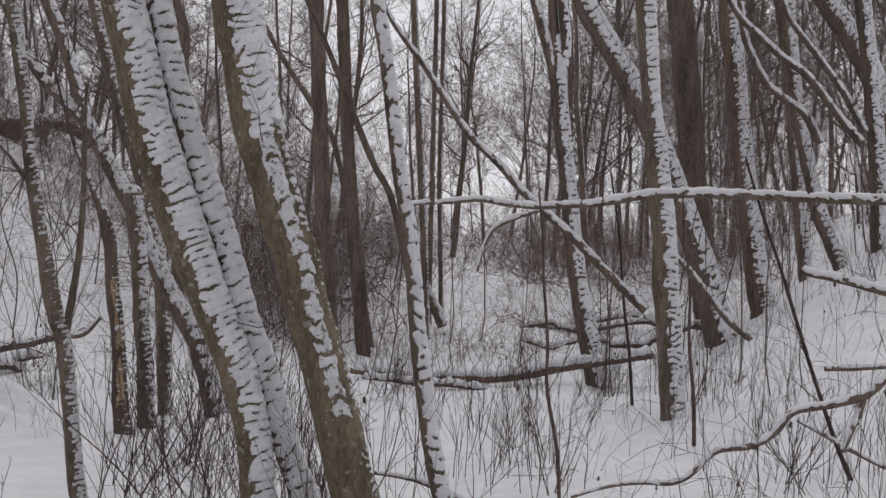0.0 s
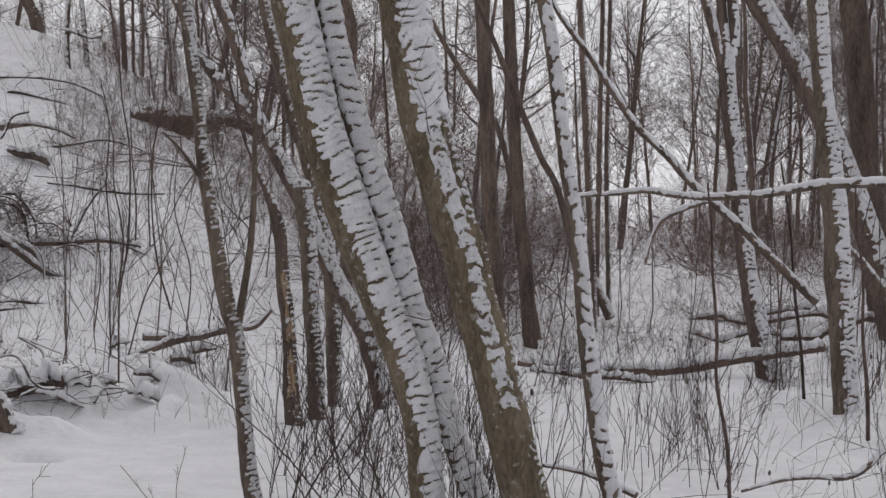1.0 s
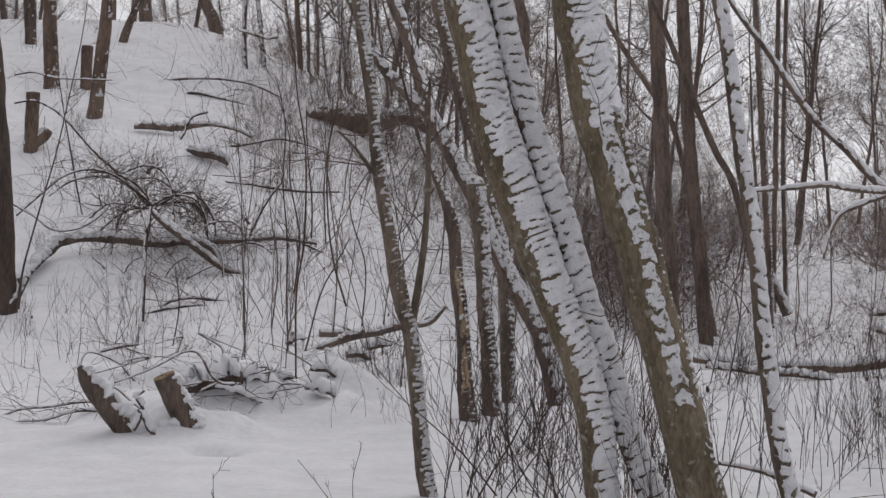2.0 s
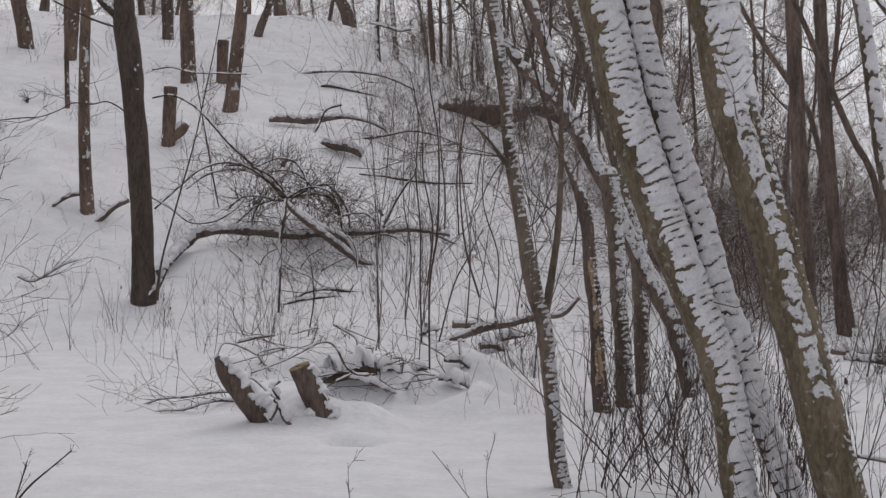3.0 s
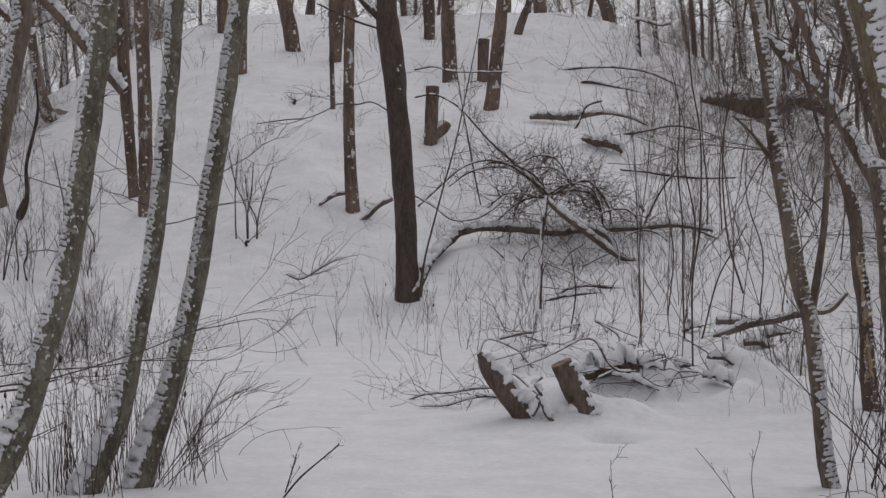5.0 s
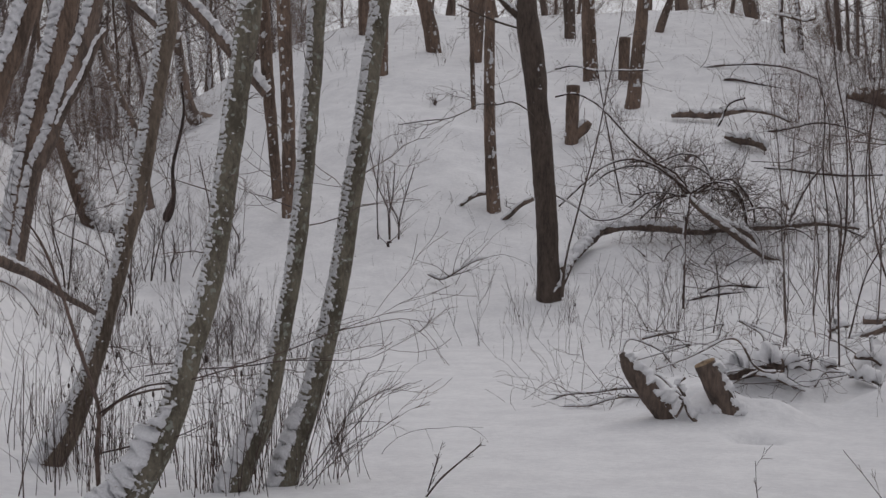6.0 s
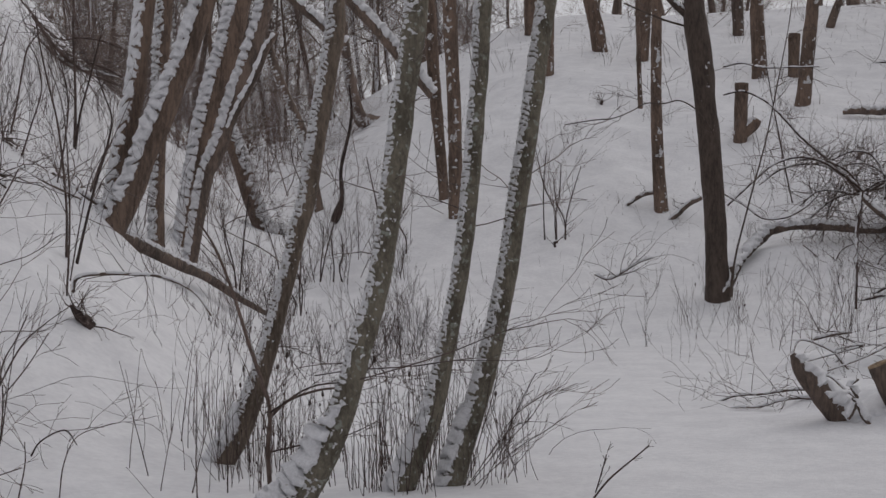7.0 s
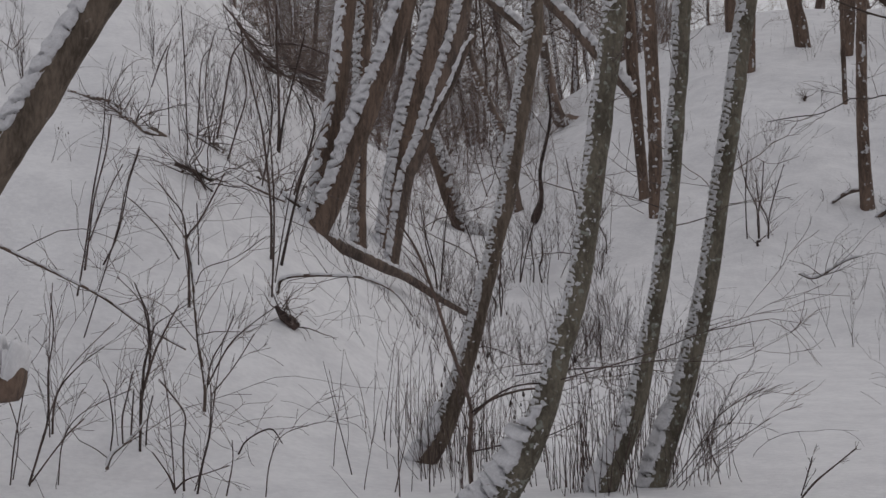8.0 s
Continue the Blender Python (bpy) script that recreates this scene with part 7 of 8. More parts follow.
fallen("thin bare stem rising from the bank brush", [(-14.59, 12.82, 2.88, 0.008), (-14.61, 12.79, 3.32, 0.006), (-14.60, 12.80, 3.70, 0.006), (-14.54, 12.87, 4.08, 0.005)], bark=TWIG_DARK, bare=True, name='young_stem', category='sapling', twigs=6, shoots=0.5, seed=509)
fallen("thin bare stem rising from the bank brush", [(-15.85, 13.04, 3.59, 0.008), (-15.79, 13.11, 3.85, 0.008), (-15.72, 13.19, 4.08, 0.007)], bark=TWIG_DARK, bare=True, name='young_stem', category='sapling', twigs=2, shoots=0.3, seed=510)
fallen("thin bare stem rising from the bank brush", [(-13.49, 12.57, 2.33, 0.009), (-13.44, 12.63, 2.74, 0.009), (-13.41, 12.66, 3.17, 0.008), (-13.46, 12.61, 3.59, 0.006), (-13.52, 12.54, 3.77, 0.006)], bark=TWIG_DARK, bare=True, name='young_stem', category='sapling', twigs=8, shoots=0.6, seed=511)
fallen("thin bare stem rising from the bank brush", [(-14.83, 14.33, 2.31, 0.013), (-14.71, 14.45, 2.75, 0.012), (-14.54, 14.63, 3.15, 0.010), (-14.41, 14.75, 3.51, 0.008)], bark=TWIG_DARK, bare=True, name='young_stem', category='sapling', twigs=6, shoots=0.5, seed=512)
fallen("thin bare stem rising from the bank brush", [(-10.79, 9.23, 1.19, 0.012), (-10.79, 9.23, 1.53, 0.010), (-10.80, 9.22, 1.74, 0.010), (-10.73, 9.30, 1.89, 0.008), (-10.65, 9.39, 2.10, 0.007), (-10.59, 9.46, 2.28, 0.006)], bark=TWIG_DARK, bare=True, name='young_stem', category='sapling', twigs=8, shoots=0.5, seed=513)
fallen("thin bare stem rising from the bank brush", [(-11.91, 10.17, 1.75, 0.010), (-11.93, 10.14, 1.99, 0.008), (-11.99, 10.07, 2.12, 0.006), (-12.07, 9.98, 2.28, 0.005)], bark=TWIG_DARK, bare=True, name='young_stem', category='sapling', twigs=5, shoots=0.5, seed=514)
fallen("thin bare stem rising from the bank brush", [(-11.55, 9.78, 1.57, 0.007), (-11.64, 9.68, 1.80, 0.006), (-11.75, 9.54, 2.01, 0.005), (-11.83, 9.45, 2.12, 0.004)], bark=TWIG_DARK, bare=True, name='young_stem', category='sapling', twigs=4, shoots=0.4, seed=515)
fallen("thin bare stem rising from the bank brush", [(-11.43, 9.89, 1.52, 0.006), (-11.43, 9.89, 1.82, 0.005), (-11.44, 9.89, 2.06, 0.005)], bark=TWIG_DARK, bare=True, name='young_stem', category='sapling', twigs=4, shoots=0.4, seed=516)
fallen("thin bare stem rising from the bank brush", [(-11.79, 8.95, 1.50, 0.010), (-11.76, 8.98, 1.78, 0.008), (-11.73, 9.02, 2.11, 0.007), (-11.67, 9.10, 2.49, 0.007), (-11.64, 9.14, 2.80, 0.006)], bark=TWIG_DARK, bare=True, name='young_stem', category='sapling', twigs=4, shoots=0.4, seed=517)
fallen("thin bare stem rising from the bank brush", [(-11.76, 9.12, 1.54, 0.009), (-11.69, 9.20, 1.75, 0.007), (-11.65, 9.26, 2.01, 0.006), (-11.62, 9.30, 2.25, 0.006), (-11.56, 9.37, 2.52, 0.005)], bark=TWIG_DARK, bare=True, name='young_stem', category='sapling', twigs=4, shoots=0.4, seed=518)
fallen("thin bare stem rising from the bank brush", [(-12.24, 9.35, 1.75, 0.008), (-12.17, 9.43, 2.03, 0.006), (-12.12, 9.50, 2.23, 0.005), (-12.05, 9.58, 2.42, 0.005)], bark=TWIG_DARK, bare=True, name='young_stem', category='sapling', twigs=4, shoots=0.4, seed=519)
fallen("tangle of fine dead twigs along the crest of the bank", [(-18.51, 16.80, 4.95, 0.016), (-18.36, 16.97, 4.64, 0.020), (-18.23, 17.10, 4.42, 0.020), (-18.09, 17.26, 4.23, 0.016), (-17.90, 17.45, 4.09, 0.012), (-17.66, 17.69, 3.96, 0.008)], bark=TWIG_DARK, bare=True, name='dead_twigs', category='twig', twigs=26, shoots=0.9, seed=530)
fallen("tangle of fine dead twigs along the crest of the bank", [(-18.76, 17.27, 4.83, 0.012), (-18.61, 17.44, 4.68, 0.012), (-18.42, 17.63, 4.70, 0.012), (-18.20, 17.87, 4.66, 0.012), (-17.97, 18.09, 4.53, 0.010)], bark=TWIG_DARK, bare=True, name='dead_twigs', category='twig', twigs=26, shoots=0.9, seed=531)
fallen("tangle of fine dead twigs along the crest of the bank", [(-18.23, 17.10, 4.30, 0.012), (-18.04, 17.31, 4.31, 0.012), (-17.81, 17.54, 4.21, 0.016), (-17.65, 17.71, 4.09, 0.016)], bark=TWIG_DARK, bare=True, name='dead_twigs', category='twig', twigs=26, shoots=0.9, seed=532)
fallen("tangle of fine dead twigs along the crest of the bank", [(-19.38, 17.34, 5.35, 0.013), (-19.21, 17.52, 5.04, 0.017), (-19.05, 17.70, 4.66, 0.017), (-18.91, 17.85, 4.41, 0.013)], bark=TWIG_DARK, bare=True, name='dead_twigs', category='twig', twigs=26, shoots=0.9, seed=533)
fallen("dark twiggy branch sunk in the bank snow", [(-15.88, 12.18, 3.43, 0.033), (-15.59, 12.19, 3.36, 0.032), (-15.23, 12.10, 3.22, 0.035), (-14.51, 11.65, 3.06, 0.021)], bark=BARK_DARK, thick=0.008, cover=0.15, ragged=1.0, name='fallen_branch', category='fallen branch', twigs=14, shoots=0.55, seed=540)
fallen("dark twiggy branch sunk in the bank snow", [(-14.47, 11.57, 3.06, 0.018), (-14.24, 11.57, 2.96, 0.030), (-14.16, 11.67, 2.91, 0.039), (-14.14, 11.82, 2.87, 0.015)], bark=BARK_DARK, thick=0.008, cover=0.15, ragged=1.0, name='fallen_branch', category='fallen branch', twigs=16, shoots=0.55, seed=541)
fallen("dark twiggy branch sunk in the bank snow", [(-14.60, 12.45, 2.99, 0.016), (-14.51, 12.53, 2.92, 0.025), (-14.38, 12.64, 2.81, 0.025), (-14.34, 12.79, 2.73, 0.009)], bark=BARK_DARK, thick=0.008, cover=0.15, ragged=1.0, name='fallen_branch', category='fallen branch', twigs=14, shoots=0.55, seed=542)
fallen("dark twiggy branch sunk in the bank snow", [(-13.08, 11.12, 2.43, 0.011), (-13.34, 11.43, 2.50, 0.023), (-13.10, 11.34, 2.40, 0.023), (-12.89, 11.28, 2.29, 0.020), (-12.80, 11.27, 2.23, 0.011)], bark=BARK_DARK, thick=0.008, cover=0.15, ragged=1.0, name='fallen_branch', category='fallen branch', twigs=16, shoots=0.55, seed=543)
fallen("dark twiggy branch sunk in the bank snow", [(-13.70, 12.71, 2.43, 0.024), (-14.39, 13.53, 2.40, 0.029), (-14.60, 13.95, 2.32, 0.026), (-14.68, 14.18, 2.24, 0.017)], bark=BARK_DARK, thick=0.008, cover=0.15, ragged=1.0, name='fallen_branch', category='fallen branch', twigs=12, shoots=0.55, seed=544)
fallen("dark twiggy branch sunk in the bank snow", [(-13.67, 12.19, 2.51, 0.012), (-13.46, 12.27, 2.37, 0.012), (-13.35, 12.45, 2.27, 0.012), (-13.32, 12.74, 2.16, 0.009)], bark=BARK_DARK, thick=0.008, cover=0.15, ragged=1.0, name='fallen_branch', category='fallen branch', twigs=10, shoots=0.55, seed=545)
fallen("fine bare shrub stem standing in the bank snow", [(-9.86, 7.98, 0.65, 0.012), (-9.85, 7.99, 0.81, 0.010), (-9.82, 8.02, 1.01, 0.009), (-9.84, 7.99, 1.24, 0.007), (-9.88, 7.94, 1.42, 0.005)], bark=TWIG_DARK, bare=True, name='young_stem', category='sapling', twigs=5, shoots=0.30, seed=550)
fallen("fine bare shrub stem standing in the bank snow", [(-9.84, 7.97, 0.64, 0.010), (-9.79, 8.03, 0.89, 0.009), (-9.73, 8.09, 1.07, 0.007), (-9.67, 8.17, 1.25, 0.005)], bark=TWIG_DARK, bare=True, name='young_stem', category='sapling', twigs=5, shoots=0.30, seed=551)
fallen("fine bare shrub stem standing in the bank snow", [(-10.38, 8.48, 0.89, 0.007), (-10.38, 8.47, 1.15, 0.005), (-10.43, 8.42, 1.33, 0.004)], bark=TWIG_DARK, bare=True, name='young_stem', category='sapling', twigs=3, shoots=0.26, seed=552)
fallen("fine bare shrub stem standing in the bank snow", [(-9.02, 7.27, 0.32, 0.009), (-9.01, 7.27, 0.54, 0.009), (-9.01, 7.28, 0.73, 0.009)], bark=TWIG_DARK, bare=True, name='young_stem', category='sapling', twigs=2, shoots=0.17, seed=553)
fallen("fine bare shrub stem standing in the bank snow", [(-9.16, 7.24, 0.35, 0.006), (-9.16, 7.24, 0.54, 0.006), (-9.14, 7.27, 0.69, 0.005), (-9.12, 7.30, 0.84, 0.004)], bark=TWIG_DARK, bare=True, name='young_stem', category='sapling', twigs=3, shoots=0.26, seed=554)
fallen("fine bare shrub stem standing in the bank snow", [(-9.18, 7.32, 0.36, 0.006), (-9.17, 7.33, 0.55, 0.006), (-9.16, 7.34, 0.72, 0.005)], bark=TWIG_DARK, bare=True, name='young_stem', category='sapling', twigs=2, shoots=0.21, seed=555)
fallen("fine bare shrub stem standing in the bank snow", [(-9.07, 7.36, 0.35, 0.006), (-9.06, 7.37, 0.51, 0.005), (-9.04, 7.40, 0.68, 0.004)], bark=TWIG_DARK, bare=True, name='young_stem', category='sapling', twigs=2, shoots=0.21, seed=556)
fallen("fine bare shrub stem standing in the bank snow", [(-8.24, 6.98, 0.15, 0.007), (-8.24, 6.98, 0.43, 0.006), (-8.23, 6.99, 0.62, 0.005), (-8.28, 6.93, 0.75, 0.004), (-8.33, 6.87, 0.85, 0.004)], bark=TWIG_DARK, bare=True, name='young_stem', category='sapling', twigs=4, shoots=0.30, seed=557)
fallen("fine bare shrub stem standing in the bank snow", [(-8.14, 7.00, 0.14, 0.007), (-8.12, 7.03, 0.33, 0.007), (-8.09, 7.06, 0.50, 0.005), (-8.08, 7.07, 0.68, 0.004), (-8.08, 7.07, 0.81, 0.004)], bark=TWIG_DARK, bare=True, name='young_stem', category='sapling', twigs=4, shoots=0.34, seed=558)
fallen("fine bare shrub stem standing in the bank snow", [(-8.29, 6.95, 0.16, 0.011), (-8.32, 6.92, 0.26, 0.005), (-8.38, 6.85, 0.40, 0.004)], bark=TWIG_DARK, bare=True, name='young_stem', category='sapling', twigs=2, shoots=0.21, seed=559)
fallen("fine bare shrub stem standing in the bank snow", [(-8.29, 6.95, 0.16, 0.007), (-8.25, 7.01, 0.22, 0.005), (-8.16, 7.11, 0.26, 0.004), (-8.07, 7.20, 0.30, 0.004)], bark=TWIG_DARK, bare=True, name='young_stem', category='sapling', twigs=2, shoots=0.26, seed=560)
fallen("fine bare shrub stem standing in the bank snow", [(-9.67, 8.42, 0.62, 0.007), (-9.64, 8.45, 0.83, 0.006), (-9.58, 8.52, 0.99, 0.005), (-9.53, 8.58, 1.16, 0.004)], bark=TWIG_DARK, bare=True, name='young_stem', category='sapling', twigs=4, shoots=0.30, seed=561)
fallen("fine bare shrub stem standing in the bank snow", [(-9.57, 8.38, 0.59, 0.006), (-9.48, 8.48, 0.75, 0.005), (-9.41, 8.55, 0.89, 0.004), (-9.36, 8.62, 1.03, 0.004)], bark=TWIG_DARK, bare=True, name='young_stem', category='sapling', twigs=4, shoots=0.30, seed=562)
fallen("fine bare shrub stem standing in the bank snow", [(-8.96, 6.35, 0.21, 0.007), (-8.92, 6.40, 0.41, 0.007), (-8.89, 6.45, 0.62, 0.007), (-8.88, 6.45, 0.90, 0.005), (-8.86, 6.48, 1.14, 0.004), (-8.87, 6.47, 1.39, 0.004)], bark=TWIG_DARK, bare=True, name='young_stem', category='sapling', twigs=5, shoots=0.38, seed=563)
fallen("fine bare shrub stem standing in the bank snow", [(-9.63, 7.02, 0.42, 0.008), (-9.62, 7.03, 0.61, 0.007), (-9.59, 7.08, 0.76, 0.006), (-9.50, 7.20, 0.91, 0.004), (-9.42, 7.30, 1.00, 0.004)], bark=TWIG_DARK, bare=True, name='young_stem', category='sapling', twigs=4, shoots=0.34, seed=564)
fallen("fine bare shrub stem standing in the bank snow", [(-9.00, 6.39, 0.21, 0.006), (-8.92, 6.51, 0.40, 0.005), (-8.86, 6.59, 0.52, 0.005), (-8.80, 6.66, 0.60, 0.004)], bark=TWIG_DARK, bare=True, name='young_stem', category='sapling', twigs=3, shoots=0.30, seed=565)
fallen("fine bare shrub stem standing in the bank snow", [(-9.04, 6.27, 0.21, 0.005), (-9.02, 6.29, 0.45, 0.005), (-9.00, 6.33, 0.69, 0.004), (-8.97, 6.37, 0.94, 0.004)], bark=TWIG_DARK, bare=True, name='young_stem', category='sapling', twigs=4, shoots=0.30, seed=566)
fallen("fine bare shrub stem standing in the bank snow", [(-8.63, 7.78, 0.27, 0.007), (-8.59, 7.83, 0.37, 0.006), (-8.48, 7.94, 0.44, 0.006), (-8.43, 8.00, 0.34, 0.004)], bark=TWIG_DARK, bare=True, name='young_stem', category='sapling', twigs=2, shoots=0.26, seed=567)
fallen("fine bare shrub stem standing in the bank snow", [(-8.00, 7.11, 0.12, 0.005), (-7.97, 7.14, 0.33, 0.004), (-7.97, 7.14, 0.47, 0.003)], bark=TWIG_DARK, bare=True, name='young_stem', category='sapling', twigs=2, shoots=0.26, seed=568)
fallen("fine bare shrub stem standing in the bank snow", [(-9.14, 7.12, 0.33, 0.005), (-9.12, 7.13, 0.51, 0.005), (-9.14, 7.11, 0.74, 0.004), (-9.16, 7.08, 0.81, 0.003)], bark=TWIG_DARK, bare=True, name='young_stem', category='sapling', twigs=2, shoots=0.26, seed=569)

# ---- thin branches drooping over the slope ----

# ---- young growth in the hollow behind the bowed trees ----
fallen("dark crooked sapling with a thick foot in the hollow", [(-20.53, 26.19, 2.13, 0.065), (-20.47, 26.24, 2.30, 0.092), (-20.40, 26.29, 2.58, 0.049), (-20.41, 26.29, 3.15, 0.035), (-20.33, 26.35, 3.58, 0.033), (-20.24, 26.42, 4.18, 0.027), (-20.27, 26.40, 4.77, 0.016)], bark=TWIG_DARK, bare=True, lump=0.2, name='sapling', category='sapling', twigs=8, shoots=0.8, seed=229)
fallen("slender dark twiggy stem standing in the snow", [(-15.46, 26.31, 1.73, 0.015), (-15.47, 26.31, 2.07, 0.012), (-15.59, 26.24, 2.40, 0.011), (-15.63, 26.21, 2.85, 0.007)], bark=TWIG_DARK, bare=True, name='young_stem', category='sapling', twigs=8, shoots=0.6, seed=230)
fallen("slender dark twiggy stem standing in the snow", [(-15.59, 26.21, 1.73, 0.014), (-15.60, 26.21, 2.14, 0.012), (-15.53, 26.25, 2.54, 0.011), (-15.50, 26.27, 3.08, 0.007)], bark=TWIG_DARK, bare=True, name='young_stem', category='sapling', twigs=8, shoots=0.6, seed=231)
fallen("slender dark twiggy stem standing in the snow", [(-15.58, 26.22, 1.73, 0.014), (-15.60, 26.21, 2.22, 0.012), (-15.77, 26.11, 2.72, 0.011), (-15.89, 26.04, 3.38, 0.007)], bark=TWIG_DARK, bare=True, name='young_stem', category='sapling', twigs=8, shoots=0.6, seed=232)
fallen("slender dark twiggy stem standing in the snow", [(-15.46, 26.32, 1.73, 0.015), (-15.44, 26.33, 2.12, 0.012), (-15.35, 26.38, 2.51, 0.011), (-15.21, 26.46, 3.02, 0.007)], bark=TWIG_DARK, bare=True, name='young_stem', category='sapling', twigs=8, shoots=0.6, seed=233)
fallen("slender dark twiggy stem standing in the snow", [(-15.77, 26.13, 1.73, 0.015), (-15.78, 26.12, 2.20, 0.012), (-15.78, 26.13, 2.68, 0.011), (-15.73, 26.15, 3.30, 0.007)], bark=TWIG_DARK, bare=True, name='young_stem', category='sapling', twigs=8, shoots=0.6, seed=234)
fallen("slender dark twiggy stem standing in the snow", [(-18.36, 23.04, 1.05, 0.014), (-18.35, 23.05, 1.34, 0.012), (-18.32, 23.07, 1.63, 0.011), (-18.31, 23.08, 2.01, 0.007)], bark=TWIG_DARK, bare=True, name='young_stem', category='sapling', twigs=8, shoots=0.6, seed=235)
fallen("slender dark twiggy stem standing in the snow", [(-18.36, 23.04, 1.05, 0.014), (-18.28, 23.10, 1.53, 0.012), (-18.18, 23.18, 2.00, 0.011), (-18.05, 23.28, 2.62, 0.007)], bark=TWIG_DARK, bare=True, name='young_stem', category='sapling', twigs=8, shoots=0.6, seed=236)
fallen("slender dark twiggy stem standing in the snow", [(-17.86, 23.00, 1.06, 0.014), (-17.89, 22.97, 1.31, 0.012), (-17.84, 23.01, 1.57, 0.011), (-17.87, 22.99, 1.91, 0.007)], bark=TWIG_DARK, bare=True, name='young_stem', category='sapling', twigs=8, shoots=0.6, seed=237)
fallen("slender dark twiggy stem standing in the snow", [(-18.06, 23.02, 1.06, 0.014), (-18.05, 23.03, 1.31, 0.012), (-18.07, 23.01, 1.57, 0.011), (-18.09, 23.00, 1.92, 0.007)], bark=TWIG_DARK, bare=True, name='young_stem', category='sapling', twigs=8, shoots=0.6, seed=238)
fallen("slender dark twiggy stem standing in the snow", [(-16.56, 19.89, 0.62, 0.012), (-16.58, 19.87, 1.06, 0.011), (-16.63, 19.83, 1.50, 0.010), (-16.77, 19.71, 2.09, 0.006)], bark=TWIG_DARK, bare=True, name='young_stem', category='sapling', twigs=8, shoots=0.6, seed=239)
fallen("slender dark twiggy stem standing in the snow", [(-16.56, 20.30, 0.61, 0.012), (-16.57, 20.29, 1.05, 0.011), (-16.55, 20.31, 1.50, 0.010), (-16.53, 20.33, 2.10, 0.006)], bark=TWIG_DARK, bare=True, name='young_stem', category='sapling', twigs=8, shoots=0.6, seed=240)
fallen("slender dark twiggy stem standing in the snow", [(-16.56, 20.30, 0.61, 0.012), (-16.54, 20.32, 1.01, 0.011), (-16.62, 20.25, 1.41, 0.010), (-16.61, 20.26, 1.95, 0.006)], bark=TWIG_DARK, bare=True, name='young_stem', category='sapling', twigs=8, shoots=0.6, seed=241)
fallen("slender dark twiggy stem standing in the snow", [(-16.59, 20.17, 0.61, 0.012), (-16.57, 20.19, 0.83, 0.011), (-16.66, 20.12, 1.04, 0.010), (-16.66, 20.12, 1.33, 0.006)], bark=TWIG_DARK, bare=True, name='young_stem', category='sapling', twigs=8, shoots=0.6, seed=242)
fallen("slender dark twiggy stem standing in the snow", [(-16.47, 22.37, 0.89, 0.014), (-16.48, 22.37, 1.35, 0.011), (-16.41, 22.42, 1.82, 0.010), (-16.35, 22.46, 2.43, 0.006)], bark=TWIG_DARK, bare=True, name='young_stem', category='sapling', twigs=8, shoots=0.6, seed=243)
fallen("slender dark twiggy stem standing in the snow", [(-16.54, 22.24, 0.89, 0.014), (-16.59, 22.21, 1.14, 0.011), (-16.57, 22.23, 1.38, 0.010), (-16.65, 22.16, 1.71, 0.006)], bark=TWIG_DARK, bare=True, name='young_stem', category='sapling', twigs=8, shoots=0.6, seed=244)
fallen("slender dark twiggy stem standing in the snow", [(-16.48, 22.34, 0.89, 0.014), (-16.45, 22.36, 1.36, 0.011), (-16.44, 22.37, 1.83, 0.010), (-16.32, 22.45, 2.45, 0.006)], bark=TWIG_DARK, bare=True, name='young_stem', category='sapling', twigs=8, shoots=0.6, seed=245)
fallen("slender dark twiggy stem standing in the snow", [(-16.59, 22.15, 0.90, 0.014), (-16.59, 22.15, 1.32, 0.011), (-16.55, 22.18, 1.74, 0.010), (-16.43, 22.27, 2.30, 0.006)], bark=TWIG_DARK, bare=True, name='young_stem', category='sapling', twigs=8, shoots=0.6, seed=246)
fallen("slender dark twiggy stem standing in the snow", [(-18.08, 24.49, 1.52, 0.014), (-18.13, 24.45, 2.03, 0.012), (-18.20, 24.40, 2.55, 0.011), (-18.31, 24.32, 3.23, 0.007)], bark=TWIG_DARK, bare=True, name='young_stem', category='sapling', twigs=8, shoots=0.6, seed=247)
fallen("slender dark twiggy stem standing in the snow", [(-17.77, 24.74, 1.51, 0.014), (-17.78, 24.73, 1.79, 0.012), (-17.88, 24.66, 2.07, 0.011), (-17.92, 24.63, 2.45, 0.007)], bark=TWIG_DARK, bare=True, name='young_stem', category='sapling', twigs=8, shoots=0.6, seed=248)
fallen("slender dark twiggy stem standing in the snow", [(-18.05, 24.51, 1.52, 0.014), (-18.01, 24.54, 1.76, 0.012), (-17.90, 24.62, 2.01, 0.011), (-17.75, 24.73, 2.33, 0.007)], bark=TWIG_DARK, bare=True, name='young_stem', category='sapling', twigs=8, shoots=0.6, seed=249)
fallen("slender dark twiggy stem standing in the snow", [(-16.72, 19.10, 0.98, 0.012), (-16.69, 19.12, 1.42, 0.011), (-16.66, 19.15, 1.86, 0.010), (-16.60, 19.20, 2.45, 0.006)], bark=TWIG_DARK, bare=True, name='young_stem', category='sapling', twigs=8, shoots=0.6, seed=250)
fallen("slender dark twiggy stem standing in the snow", [(-16.66, 18.96, 0.99, 0.012), (-16.69, 18.94, 1.39, 0.011), (-16.76, 18.87, 1.79, 0.010), (-16.84, 18.80, 2.33, 0.006)], bark=TWIG_DARK, bare=True, name='young_stem', category='sapling', twigs=8, shoots=0.6, seed=251)
